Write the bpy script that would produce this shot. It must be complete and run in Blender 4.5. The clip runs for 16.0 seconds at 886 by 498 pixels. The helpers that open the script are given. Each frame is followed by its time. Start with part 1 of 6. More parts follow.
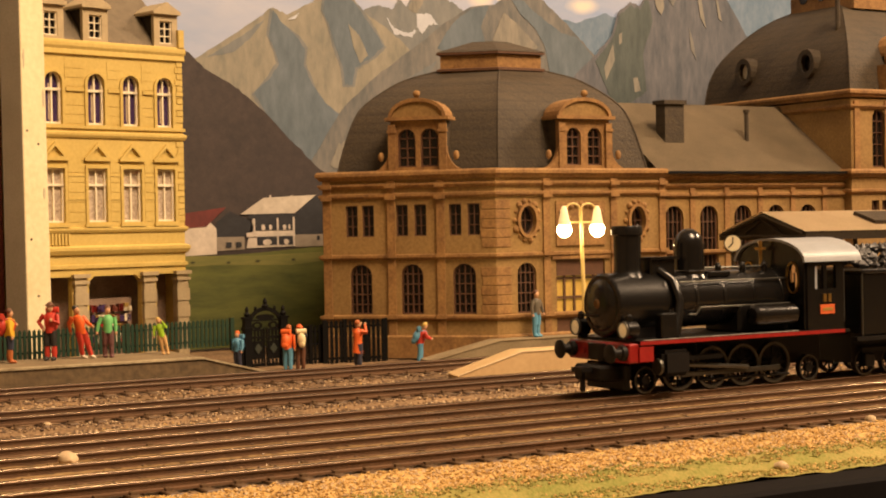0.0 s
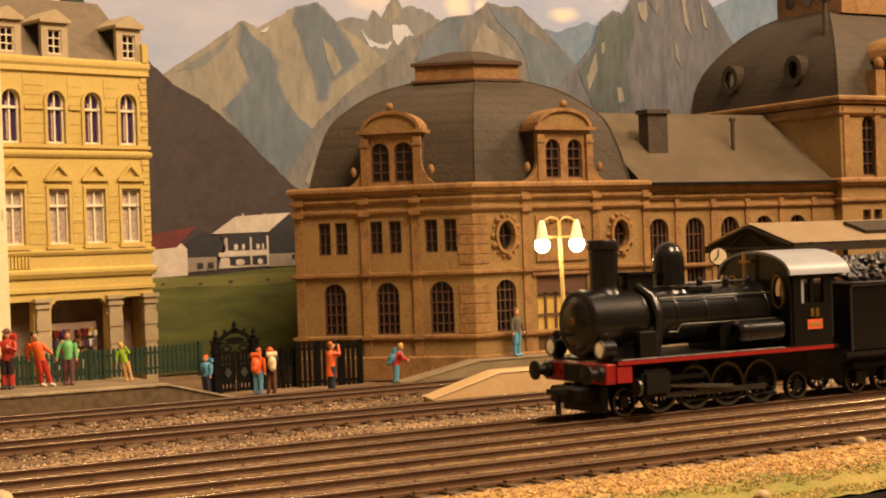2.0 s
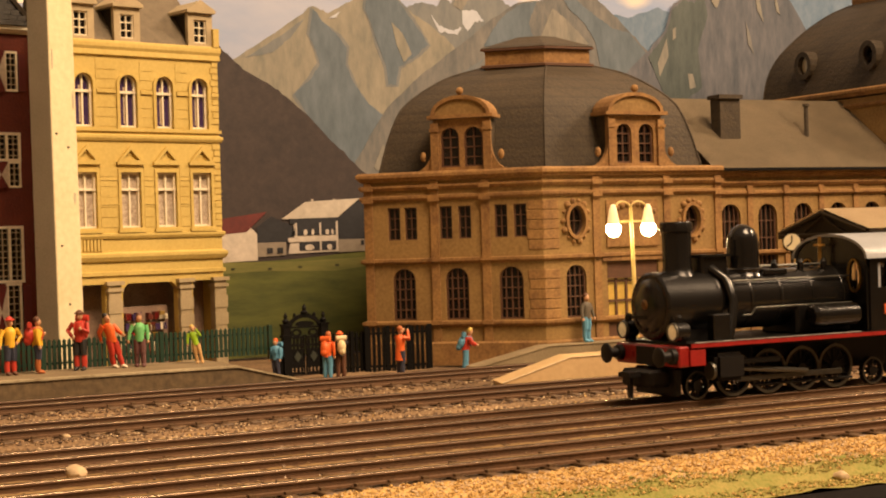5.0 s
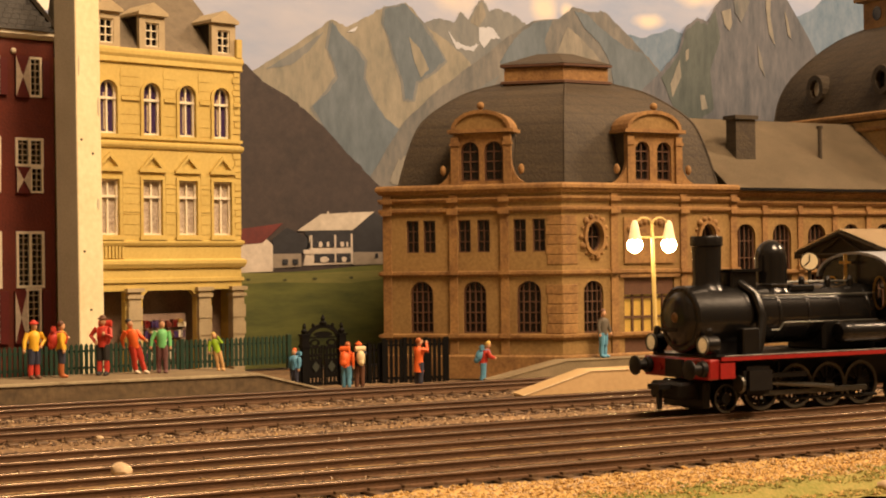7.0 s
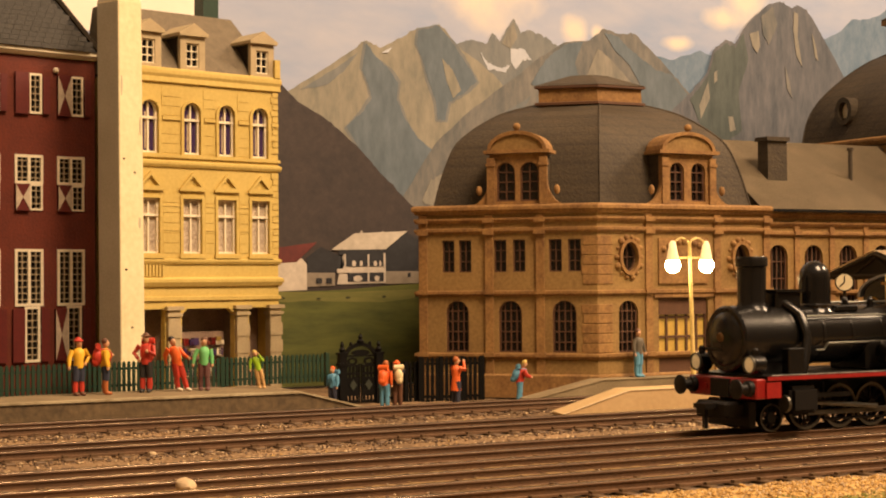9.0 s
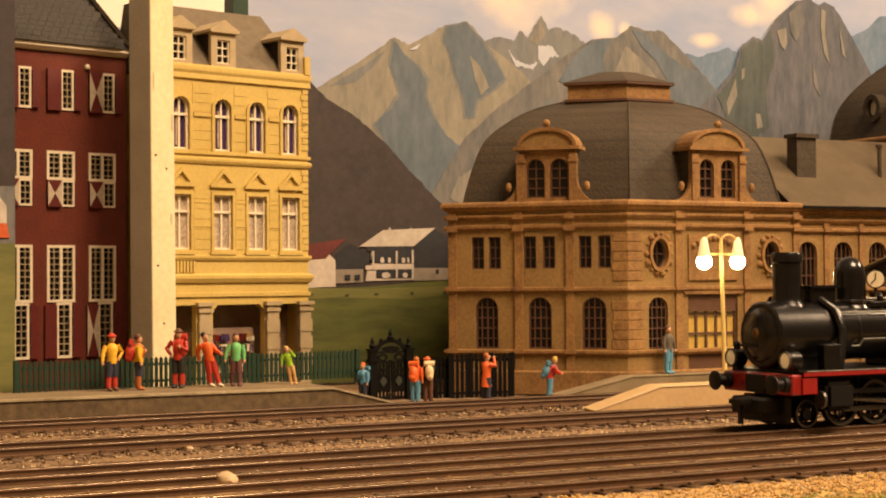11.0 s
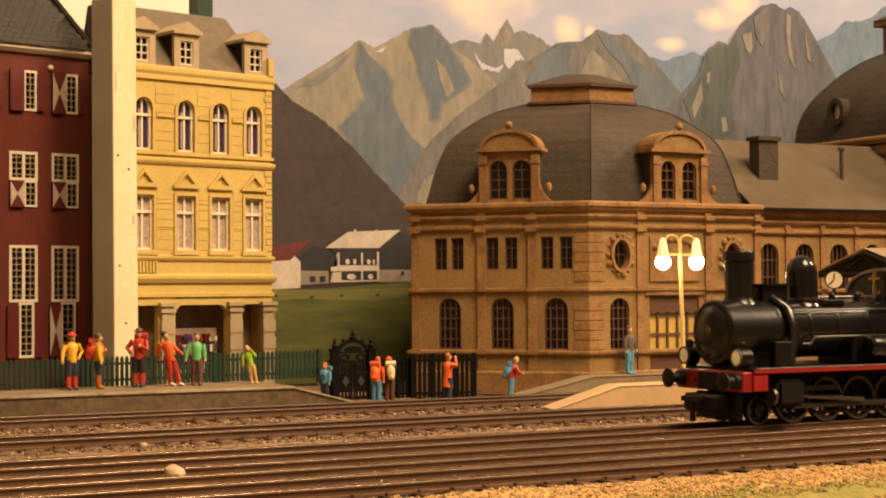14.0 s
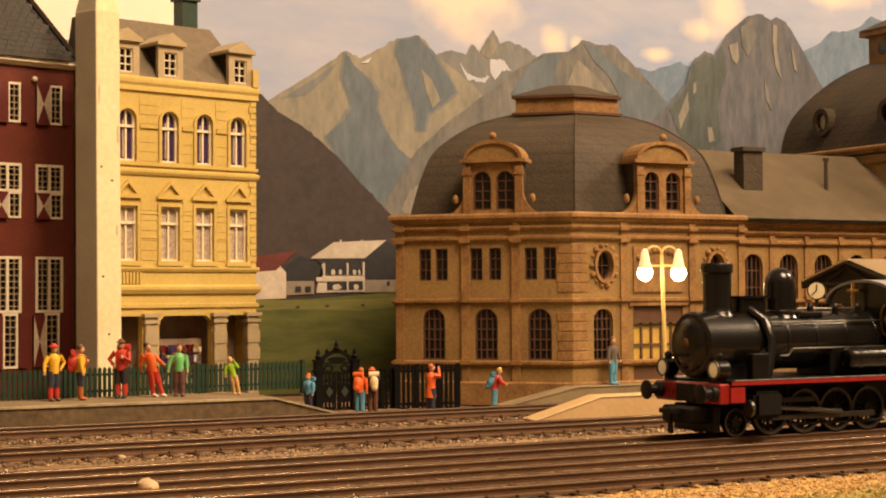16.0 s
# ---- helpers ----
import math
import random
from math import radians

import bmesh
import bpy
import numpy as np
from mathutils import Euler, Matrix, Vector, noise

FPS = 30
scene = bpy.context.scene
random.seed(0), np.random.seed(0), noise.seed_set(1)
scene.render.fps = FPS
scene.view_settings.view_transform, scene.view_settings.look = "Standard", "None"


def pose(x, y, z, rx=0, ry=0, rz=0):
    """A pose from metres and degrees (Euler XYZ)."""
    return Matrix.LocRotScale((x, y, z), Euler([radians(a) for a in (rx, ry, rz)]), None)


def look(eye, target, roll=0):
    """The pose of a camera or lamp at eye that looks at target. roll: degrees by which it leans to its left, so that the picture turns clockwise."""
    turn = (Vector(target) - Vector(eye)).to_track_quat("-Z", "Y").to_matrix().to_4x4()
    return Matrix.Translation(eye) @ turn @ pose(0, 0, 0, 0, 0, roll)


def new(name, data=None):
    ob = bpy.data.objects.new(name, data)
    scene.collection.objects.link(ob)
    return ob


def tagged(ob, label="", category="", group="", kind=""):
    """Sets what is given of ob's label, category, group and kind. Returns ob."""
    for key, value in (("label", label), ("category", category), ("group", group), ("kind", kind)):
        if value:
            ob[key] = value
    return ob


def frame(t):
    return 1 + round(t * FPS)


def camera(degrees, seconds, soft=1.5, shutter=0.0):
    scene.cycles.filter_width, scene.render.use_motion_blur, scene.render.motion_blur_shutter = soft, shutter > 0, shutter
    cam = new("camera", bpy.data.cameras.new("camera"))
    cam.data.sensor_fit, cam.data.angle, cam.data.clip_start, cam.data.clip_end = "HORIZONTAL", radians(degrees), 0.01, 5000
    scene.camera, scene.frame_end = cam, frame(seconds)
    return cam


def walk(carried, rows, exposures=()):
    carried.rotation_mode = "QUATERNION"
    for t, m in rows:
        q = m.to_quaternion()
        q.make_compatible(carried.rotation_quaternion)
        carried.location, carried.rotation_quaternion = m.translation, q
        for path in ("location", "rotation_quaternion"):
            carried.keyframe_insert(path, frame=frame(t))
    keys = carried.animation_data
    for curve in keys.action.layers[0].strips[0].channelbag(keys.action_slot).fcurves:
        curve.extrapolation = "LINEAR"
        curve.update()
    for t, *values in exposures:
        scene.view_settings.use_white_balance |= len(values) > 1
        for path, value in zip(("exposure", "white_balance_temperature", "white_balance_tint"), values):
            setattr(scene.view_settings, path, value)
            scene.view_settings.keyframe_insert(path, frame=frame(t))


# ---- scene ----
# ---------- camera and light settings ----------
EXPO = [(0.0, 0.0), (16.0, 0.0)]
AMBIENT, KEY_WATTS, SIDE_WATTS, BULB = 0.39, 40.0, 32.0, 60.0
cam = camera(31.17, 16.0, soft=2.0)
PATH = [
    (0, (-0.00518, -0.43533, 0.05200), (0.29305, 0.08524, 0.04355), -1.06),
    (0.5, (0.00335, -0.42850, 0.05229), (0.30629, 0.08935, 0.04457), -1.19),
    (1, (0.00783, -0.42284, 0.05229), (0.31209, 0.09424, 0.04479), -1.53),
    (1.5, (0.01241, -0.42049, 0.05352), (0.31553, 0.09726, 0.04623), -1.81),
    (2, (0.01445, -0.42003, 0.05206), (0.31317, 0.10032, 0.04961), -1.92),
    (2.5, (0.01260, -0.41909, 0.05217), (0.30899, 0.10259, 0.05062), -1.84),
    (3, (0.01210, -0.41886, 0.04993), (0.30766, 0.10328, 0.04608), -1.97),
    (3.5, (0.01182, -0.41874, 0.04953), (0.30405, 0.10525, 0.04341), -2.24),
    (4, (0.01303, -0.41695, 0.04842), (0.29912, 0.11038, 0.03985), -2.44),
    (4.5, (0.01898, -0.41776, 0.04765), (0.29837, 0.11315, 0.03878), -2.36),
    (5, (0.01397, -0.41726, 0.04835), (0.29087, 0.11501, 0.04445), -1.73),
    (7.5, (-0.00364, -0.41297, 0.04429), (0.27943, 0.11602, 0.05070), -0.51),
    (8, (-0.00850, -0.41293, 0.04449), (0.27435, 0.11614, 0.05319), -0.38),
    (8.5, (-0.01172, -0.41169, 0.04484), (0.27064, 0.11762, 0.05529), -0.38),
    (9, (-0.01309, -0.41182, 0.04463), (0.26728, 0.11850, 0.05679), -0.44),
    (11.5, (-0.01858, -0.40940, 0.04293), (0.25466, 0.12464, 0.05489), -0.39),
    (12, (-0.01604, -0.41118, 0.04160), (0.25570, 0.12360, 0.05464), -0.43),
    (12.5, (-0.01496, -0.41341, 0.04187), (0.25918, 0.12013, 0.05561), -0.46),
    (13, (-0.01185, -0.41537, 0.04081), (0.26499, 0.11679, 0.05381), -0.49),
    (13.5, (-0.01114, -0.41588, 0.04042), (0.26823, 0.11496, 0.05337), -0.41),
    (14, (-0.01236, -0.41615, 0.04072), (0.26837, 0.11392, 0.05542), -0.34),
    (14.5, (-0.01138, -0.41700, 0.04044), (0.27000, 0.11266, 0.05725), -0.35),
    (15, (-0.00843, -0.41935, 0.04205), (0.27289, 0.11036, 0.05838), -0.45),
    (15.5, (-0.00683, -0.41962, 0.04242), (0.27454, 0.11005, 0.05904), -0.44),
    (16, (-0.00803, -0.41994, 0.04222), (0.27354, 0.10960, 0.05954), -0.35),
]
walk(cam, [(t, look(eye, target, roll)) for t, eye, target, roll in PATH], EXPO)

# ---------- world and light ----------
world = bpy.data.worlds.new("room_light")
scene.world = world
world.use_nodes = True
world.node_tree.nodes["Background"].inputs[0].default_value = (1.0, 0.66, 0.40, 1)
world.node_tree.nodes["Background"].inputs[1].default_value = AMBIENT


def area_lamp(name, eye, target, size, watts, colour):
    data = bpy.data.lights.new(name, "AREA")
    data.shape, data.size, data.energy, data.color = "SQUARE", size, watts, colour
    ob = new(name, data)
    ob.matrix_world = look(eye, target)
    return ob


area_lamp("ceiling_lamp", (0.48, -0.80, 1.30), (0.25, 0.15, 0.05), 0.60, KEY_WATTS, (1.0, 0.685, 0.42))
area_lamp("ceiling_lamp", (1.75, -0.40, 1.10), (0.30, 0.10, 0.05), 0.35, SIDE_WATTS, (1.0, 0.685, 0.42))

# ---------- materials ----------
CM = 0.01


def material(name, colour, rough=0.7, metal=0.0, vary=0.25, scale=250.0, bump=0.15, second=None, fine=1500.0, emit=None, strength=0.0, coat=0.0, gloss=0.5):
    m = bpy.data.materials.new(name)
    m.use_nodes = True
    nt = m.node_tree
    bsdf = nt.nodes["Principled BSDF"]
    bsdf.inputs["Roughness"].default_value = rough
    bsdf.inputs["Metallic"].default_value = metal
    bsdf.inputs["Coat Weight"].default_value = coat
    bsdf.inputs["Specular IOR Level"].default_value = gloss
    tc = nt.nodes.new("ShaderNodeTexCoord")
    n1 = nt.nodes.new("ShaderNodeTexNoise")
    n1.inputs["Scale"].default_value = scale
    n1.inputs["Detail"].default_value = 4
    n2 = nt.nodes.new("ShaderNodeTexNoise")
    n2.inputs["Scale"].default_value = fine
    n2.inputs["Detail"].default_value = 2
    nt.links.new(tc.outputs["Object"], n1.inputs["Vector"])
    nt.links.new(tc.outputs["Object"], n2.inputs["Vector"])
    ramp = nt.nodes.new("ShaderNodeValToRGB")
    dark = second or tuple(c * (1 - vary) for c in colour)
    light = colour if second else tuple(min(1, c * (1 + vary * 0.6)) for c in colour)
    ramp.color_ramp.elements[0].position, ramp.color_ramp.elements[1].position = 0.3, 0.7
    ramp.color_ramp.elements[0].color, ramp.color_ramp.elements[1].color = (*dark, 1), (*light, 1)
    add = nt.nodes.new("ShaderNodeMath")
    add.operation = "MULTIPLY_ADD"
    add.inputs[1].default_value = 0.45
    nt.links.new(n2.outputs["Fac"], add.inputs[0])
    half = nt.nodes.new("ShaderNodeMath")
    half.operation = "MULTIPLY"
    half.inputs[1].default_value = 0.55
    nt.links.new(n1.outputs["Fac"], half.inputs[0])
    nt.links.new(half.outputs[0], add.inputs[2])
    nt.links.new(add.outputs[0], ramp.inputs[0])
    nt.links.new(ramp.outputs[0], bsdf.inputs["Base Color"])
    if bump:
        b = nt.nodes.new("ShaderNodeBump")
        b.inputs["Strength"].default_value = bump
        b.inputs["Distance"].default_value = 0.0004
        nt.links.new(n2.outputs["Fac"], b.inputs["Height"])
        nt.links.new(b.outputs[0], bsdf.inputs["Normal"])
    if emit:
        bsdf.inputs["Emission Color"].default_value = (*emit, 1)
        bsdf.inputs["Emission Strength"].default_value = strength
    return m


def seamed(m, direction, scale, depth=0.5, darken=0.75, width=0.08):
    """Adds regular seams (bands across the Object axis given) to a material."""
    nt = m.node_tree
    bsdf = nt.nodes["Principled BSDF"]
    tc = nt.nodes.new("ShaderNodeTexCoord")
    w = nt.nodes.new("ShaderNodeTexWave")
    w.wave_type, w.bands_direction, w.wave_profile = "BANDS", direction, "SAW"
    w.inputs["Scale"].default_value = scale
    nt.links.new(tc.outputs["Object"], w.inputs["Vector"])
    cr = nt.nodes.new("ShaderNodeValToRGB")
    cr.color_ramp.elements[0].position, cr.color_ramp.elements[1].position = 0.0, width
    cr.color_ramp.elements[0].color = (darken, darken, darken, 1)
    cr.color_ramp.elements[1].color = (1, 1, 1, 1)
    nt.links.new(w.outputs["Fac"], cr.inputs[0])
    mix = nt.nodes.new("ShaderNodeMixRGB")
    mix.blend_type = "MULTIPLY"
    mix.inputs[0].default_value = 1.0
    old = bsdf.inputs["Base Color"].links[0].from_socket
    nt.links.new(old, mix.inputs[1])
    nt.links.new(cr.outputs[0], mix.inputs[2])
    nt.links.new(mix.outputs[0], bsdf.inputs["Base Color"])
    return m


M = {}
M["sandstone"] = material("sandstone", (0.37, 0.205, 0.065), 0.8, vary=0.2, scale=110, second=(0.135, 0.062, 0.02), fine=900)
M["sandstone_wall"] = material("sandstone_wall", (0.345, 0.215, 0.072), 0.85, vary=0.1, scale=45, second=(0.175, 0.098, 0.030), fine=800)
M["slate"] = material("slate_roof", (0.070, 0.049, 0.025), 0.75, scale=45, second=(0.028, 0.020, 0.011), fine=900, bump=0.7)
M["grey_roof"] = material("grey_roof", (0.25, 0.195, 0.12), 0.9, scale=70, second=(0.15, 0.115, 0.07), fine=1800, bump=0.4)
M["dark_glass"] = material("dark_glass", (0.015, 0.012, 0.01), 0.12, vary=0.5, bump=0.0)
M["dark_frame"] = material("dark_window_frame", (0.10, 0.045, 0.022), 0.6, scale=400)
M["lit_glass"] = material("lit_glass", (0.55, 0.35, 0.08), 0.3, scale=300, emit=(1.0, 0.6, 0.12), strength=0.10, bump=0)
M["yellow_wall"] = material("yellow_stucco", (0.60, 0.455, 0.135), 0.8, vary=0.12, scale=50, fine=700, second=(0.46, 0.33, 0.083))
M["white_frame"] = material("white_window_frame", (0.76, 0.68, 0.50), 0.5, vary=0.08, scale=300, bump=0)
M["curtain"] = material("curtain", (0.66, 0.56, 0.42), 0.8, scale=900, second=(0.22, 0.16, 0.12), bump=0)
M["blue_glass"] = material("blue_glass", (0.06, 0.035, 0.10), 0.2, scale=500, bump=0)
M["grey_stone"] = material("grey_stone", (0.46, 0.37, 0.22), 0.8, scale=200, second=(0.33, 0.26, 0.15))
M["mansard"] = material("mansard_slate", (0.17, 0.135, 0.085), 0.8, scale=300, second=(0.11, 0.085, 0.055))
M["brick"] = material("red_brick", (0.150, 0.023, 0.0065), 0.8, scale=120, second=(0.082, 0.0125, 0.0045), fine=1000, bump=0.4)
M["tile_roof"] = material("dark_tile_roof", (0.075, 0.07, 0.06), 0.7, scale=700, second=(0.035, 0.032, 0.03), bump=0.6)
M["shutter_red"] = material("red_shutter", (0.11, 0.011, 0.008), 0.55, scale=500)
M["shutter_white"] = material("white_shutter", (0.55, 0.46, 0.34), 0.6, scale=500)
M["post"] = material("cream_post_paint", (0.82, 0.72, 0.46), 0.6, vary=0.1, scale=40, second=(0.66, 0.54, 0.30), fine=400, bump=0.3)
M["fence_green"] = material("green_fence", (0.007, 0.034, 0.017), 0.5, scale=500)
M["iron"] = material("black_iron", (0.004, 0.0035, 0.003), 0.6, scale=500, gloss=0.15)
M["gate_leaf"] = material("gate_ornament", (0.035, 0.042, 0.03), 0.5, scale=500)
M["platform"] = material("grey_platform", (0.27, 0.205, 0.115), 0.9, scale=70, second=(0.14, 0.10, 0.05), bump=0.4)
M["platform_side"] = material("platform_side", (0.20, 0.135, 0.065), 0.9, scale=22, second=(0.04, 0.027, 0.014), fine=400, bump=0.5)
M["platform_edge"] = material("pale_platform_edge", (0.52, 0.43, 0.27), 0.9, scale=70, second=(0.20, 0.15, 0.08), fine=500)
M["sand_card"] = material("sand_board", (0.54, 0.375, 0.185), 0.85, vary=0.1, scale=60, second=(0.43, 0.29, 0.135), fine=500, bump=0.2)
M["pale_rim"] = material("pale_board_rim", (0.72, 0.58, 0.36), 0.7, scale=90, second=(0.45, 0.33, 0.18))
M["rail_head"] = material("rail_head_steel", (0.34, 0.265, 0.18), 0.24, 1.0, scale=25, second=(0.10, 0.068, 0.042), bump=0.0)
M["rail_rust"] = material("rail_rust", (0.17, 0.090, 0.043), 0.6, scale=60, second=(0.075, 0.040, 0.020))
M["sleeper"] = material("sleeper_brown", (0.17, 0.102, 0.049), 0.45, scale=200, second=(0.08, 0.048, 0.025))
M["ballast"] = material("ballast", (0.33, 0.21, 0.105), 0.95, scale=34, second=(0.07, 0.040, 0.019), fine=900, bump=0.8)
M["track_dirt"] = material("track_dirt", (0.37, 0.24, 0.105), 0.40, scale=40, second=(0.155, 0.095, 0.041), fine=600, bump=0.9)
M["stones"] = material("ballast_stones", (0.42, 0.275, 0.145), 0.9, scale=32, second=(0.12, 0.070, 0.036), bump=0.3)
M["grit"] = material("straw_grit", (0.66, 0.44, 0.16), 0.95, scale=150, second=(0.38, 0.22, 0.06), fine=1200, bump=0.8)
M["grit_dark"] = material("straw_grit_shade", (0.40, 0.25, 0.08), 0.95, scale=150, second=(0.24, 0.13, 0.04), bump=0.5)
M["grass"] = material("static_grass", (0.14, 0.17, 0.025), 0.95, scale=70, second=(0.36, 0.27, 0.08), fine=1200, bump=0.8)
M["fascia"] = material("black_fascia", (0.005, 0.004, 0.004), 0.8, scale=200, gloss=0.1)
M["loco_black"] = material("loco_black", (0.0075, 0.0068, 0.006), 0.26, scale=120, bump=0.10, second=(0.004, 0.0037, 0.0034))
M["loco_satin"] = material("loco_satin_black", (0.009, 0.0083, 0.0075), 0.19, scale=120, bump=0.08, second=(0.005, 0.0046, 0.0042))
M["loco_dark"] = material("loco_frame_black", (0.0065, 0.0055, 0.0048), 0.5, scale=200, gloss=0.25)
M["loco_red"] = material("loco_red", (0.26, 0.010, 0.008), 0.4, scale=300)
M["steel_rim"] = material("wheel_rim_steel", (0.09, 0.085, 0.07), 0.4, 0.7, scale=300)
M["cab_grey"] = material("cab_roof_grey", (0.34, 0.365, 0.40), 0.38, scale=90, second=(0.26, 0.275, 0.29))
M["brass"] = material("brass", (0.45, 0.27, 0.07), 0.35, 0.9, scale=300)
M["old_brass"] = material("tarnished_brass", (0.16, 0.085, 0.03), 0.45, 0.7, scale=300)
M["orange"] = material("orange_plate", (0.62, 0.12, 0.03), 0.5, scale=400)
# Weak emission added to the lens to brighten it beyond the light it catches.
M["lens"] = material("glowing_headlamp_lens", (0.70, 0.52, 0.24), 0.15, scale=200, bump=0, coat=0.6, second=(0.40, 0.26, 0.09), emit=(1.0, 0.68, 0.30), strength=0.22)
M["lamp_shade"] = material("lit_frosted_shade", (0.85, 0.72, 0.45), 0.4, vary=0.05, bump=0, emit=(1.0, 0.66, 0.28), strength=0.7)
M["coal"] = material("coal", (0.018, 0.016, 0.015), 0.45, scale=500, bump=0.5)
M["pole"] = material("lamp_post_paint", (0.74, 0.55, 0.20), 0.45, scale=300, vary=0.1)
M["bulb"] = material("lit_bulb", (1.0, 0.9, 0.6), 0.4, bump=0, emit=(1.0, 0.80, 0.42), strength=BULB)
M["clock_face"] = material("clock_face", (0.78, 0.68, 0.45), 0.5, vary=0.05, bump=0)
M["canopy_roof"] = material("canopy_roof", (0.62, 0.49, 0.31), 0.85, scale=60, second=(0.45, 0.34, 0.20))
# Dark timber colour; also the painted shade on the town house dormer cheeks.
M["timber_dark"] = material("dark_timber_and_shade", (0.030, 0.022, 0.013), 0.8, scale=300, gloss=0.2)
M["shop_wall"] = material("shop_back_wall", (0.34, 0.24, 0.17), 0.8, scale=160, second=(0.16, 0.10, 0.07))
# Greyer, darker than the post's cream; for its left face and its chips.
M["post_side"] = material("post_grey", (0.56, 0.50, 0.36), 0.8, scale=50, second=(0.40, 0.35, 0.24))
M["board_grey"] = material("worn_board_grey", (0.55, 0.52, 0.48), 0.35, scale=300, second=(0.02, 0.018, 0.016), fine=2200)
M["mullion"] = material("pale_mullion", (0.34, 0.27, 0.165), 0.6, scale=400)
M["coach_green"] = material("coach_green", (0.020, 0.030, 0.012), 0.35, scale=200, vary=0.1, bump=0.02)
M["coach_blue"] = material("coach_blue", (0.010, 0.013, 0.035), 0.35, scale=200, vary=0.1, bump=0.02)
M["coach_roof"] = material("coach_roof_grey", (0.42, 0.42, 0.36), 0.45, scale=120, vary=0.1)
M["coach_trim"] = material("brass_trim", (0.50, 0.33, 0.09), 0.4, 0.5, scale=300)
M["coach_inside"] = material("coach_window", (0.035, 0.012, 0.008), 0.2, scale=300)
M["skin"] = material("figure_skin", (0.55, 0.30, 0.16), 0.6, bump=0)

# ---------- mesh helpers; all lengths in centimetres ----------


def part(name, bm, mats, parent=None, label="", smooth=False, m=None):
    """Links a bmesh in centimetres as one mesh object under parent."""
    if m is not None:
        bm.transform(m)
    bmesh.ops.recalc_face_normals(bm, faces=bm.faces)
    bm.transform(Matrix.Scale(CM, 4))
    me = bpy.data.meshes.new(name)
    bm.to_mesh(me)
    bm.free()
    for k in (mats if isinstance(mats, (list, tuple)) else [mats]):
        me.materials.append(M[k] if isinstance(k, str) else k)
    if smooth:
        me.shade_smooth()
        me.set_sharp_from_angle(angle=radians(38))
    ob = new(name, me)
    ob.parent = parent
    if label:
        tagged(ob, label)
    return ob


def thing(name, x, y, z, turn, label, category, group="", kind=""):
    """An Empty at the base of a thing, in centimetres and degrees."""
    ob = new(name)
    ob.empty_display_size = 0.01
    ob.matrix_world = pose(x * CM, y * CM, z * CM, 0, 0, turn)
    return tagged(ob, label, category, group, kind)


def box(bm, x0, x1, y0, y1, z0, z1, mi=0):
    v = [bm.verts.new(p) for p in ((x0, y0, z0), (x1, y0, z0), (x1, y1, z0), (x0, y1, z0), (x0, y0, z1), (x1, y0, z1), (x1, y1, z1), (x0, y1, z1))]
    for f in ((0, 3, 2, 1), (4, 5, 6, 7), (0, 1, 5, 4), (1, 2, 6, 5), (2, 3, 7, 6), (3, 0, 4, 7)):
        bm.faces.new([v[i] for i in f]).material_index = mi
    return bm


def B(*a, mi=0):
    return box(bmesh.new(), *a, mi=mi)


def rounded(bm, width=0.04, segs=1):
    bmesh.ops.bevel(bm, geom=list(bm.edges), offset=width, segments=segs, affect="EDGES", clamp_overlap=True)
    return bm


def lathe(bm, prof, axis="Z", at=(0, 0, 0), segs=24, mi=0, caps=True):
    """Turns a profile of (radius, height) about an axis through at."""
    rings = []
    for r, h in prof:
        ring = []
        for k in range(segs):
            a = 2 * math.pi * k / segs
            c, s = r * math.cos(a), r * math.sin(a)
            p = {"Z": (c, s, h), "X": (h, c, s), "Y": (c, h, s)}[axis]
            ring.append(bm.verts.new((p[0] + at[0], p[1] + at[1], p[2] + at[2])))
        rings.append(ring)
    for a, b in zip(rings, rings[1:]):
        for k in range(segs):
            bm.faces.new((a[k], a[(k + 1) % segs], b[(k + 1) % segs], b[k])).material_index = mi
    if caps:
        for ring in (rings[0], rings[-1]):
            bm.faces.new(ring).material_index = mi
    return bm


def tube(bm, pts, r, segs=8, mi=0):
    """A round bar along points."""
    pts = [Vector(p) for p in pts]
    rings = []
    for i, p in enumerate(pts):
        d = (pts[min(i + 1, len(pts) - 1)] - pts[max(i - 1, 0)]).normalized()
        u = (u - d * u.dot(d)).normalized() if i else d.cross(Vector((0, 0, 1)) if abs(d.z) < 0.9 else Vector((1, 0, 0))).normalized()
        v = d.cross(u)
        rr = r[i] if isinstance(r, (list, tuple)) else r
        rings.append([bm.verts.new(p + (u * math.cos(2 * math.pi * k / segs) + v * math.sin(2 * math.pi * k / segs)) * rr) for k in range(segs)])
    for a, b in zip(rings, rings[1:]):
        for k in range(segs):
            bm.faces.new((a[k], a[(k + 1) % segs], b[(k + 1) % segs], b[k])).material_index = mi
    for ring in (rings[0], rings[-1]):
        bm.faces.new(ring).material_index = mi
    return bm


def ball(bm, c, r, segs=12, sz=1.0, mi=0):
    prof = [(max(r * math.sin(math.pi * k / 8), 0.002), c[2] - r * sz * math.cos(math.pi * k / 8)) for k in range(9)]
    return lathe(bm, prof, "Z", (c[0], c[1], 0), segs, mi)


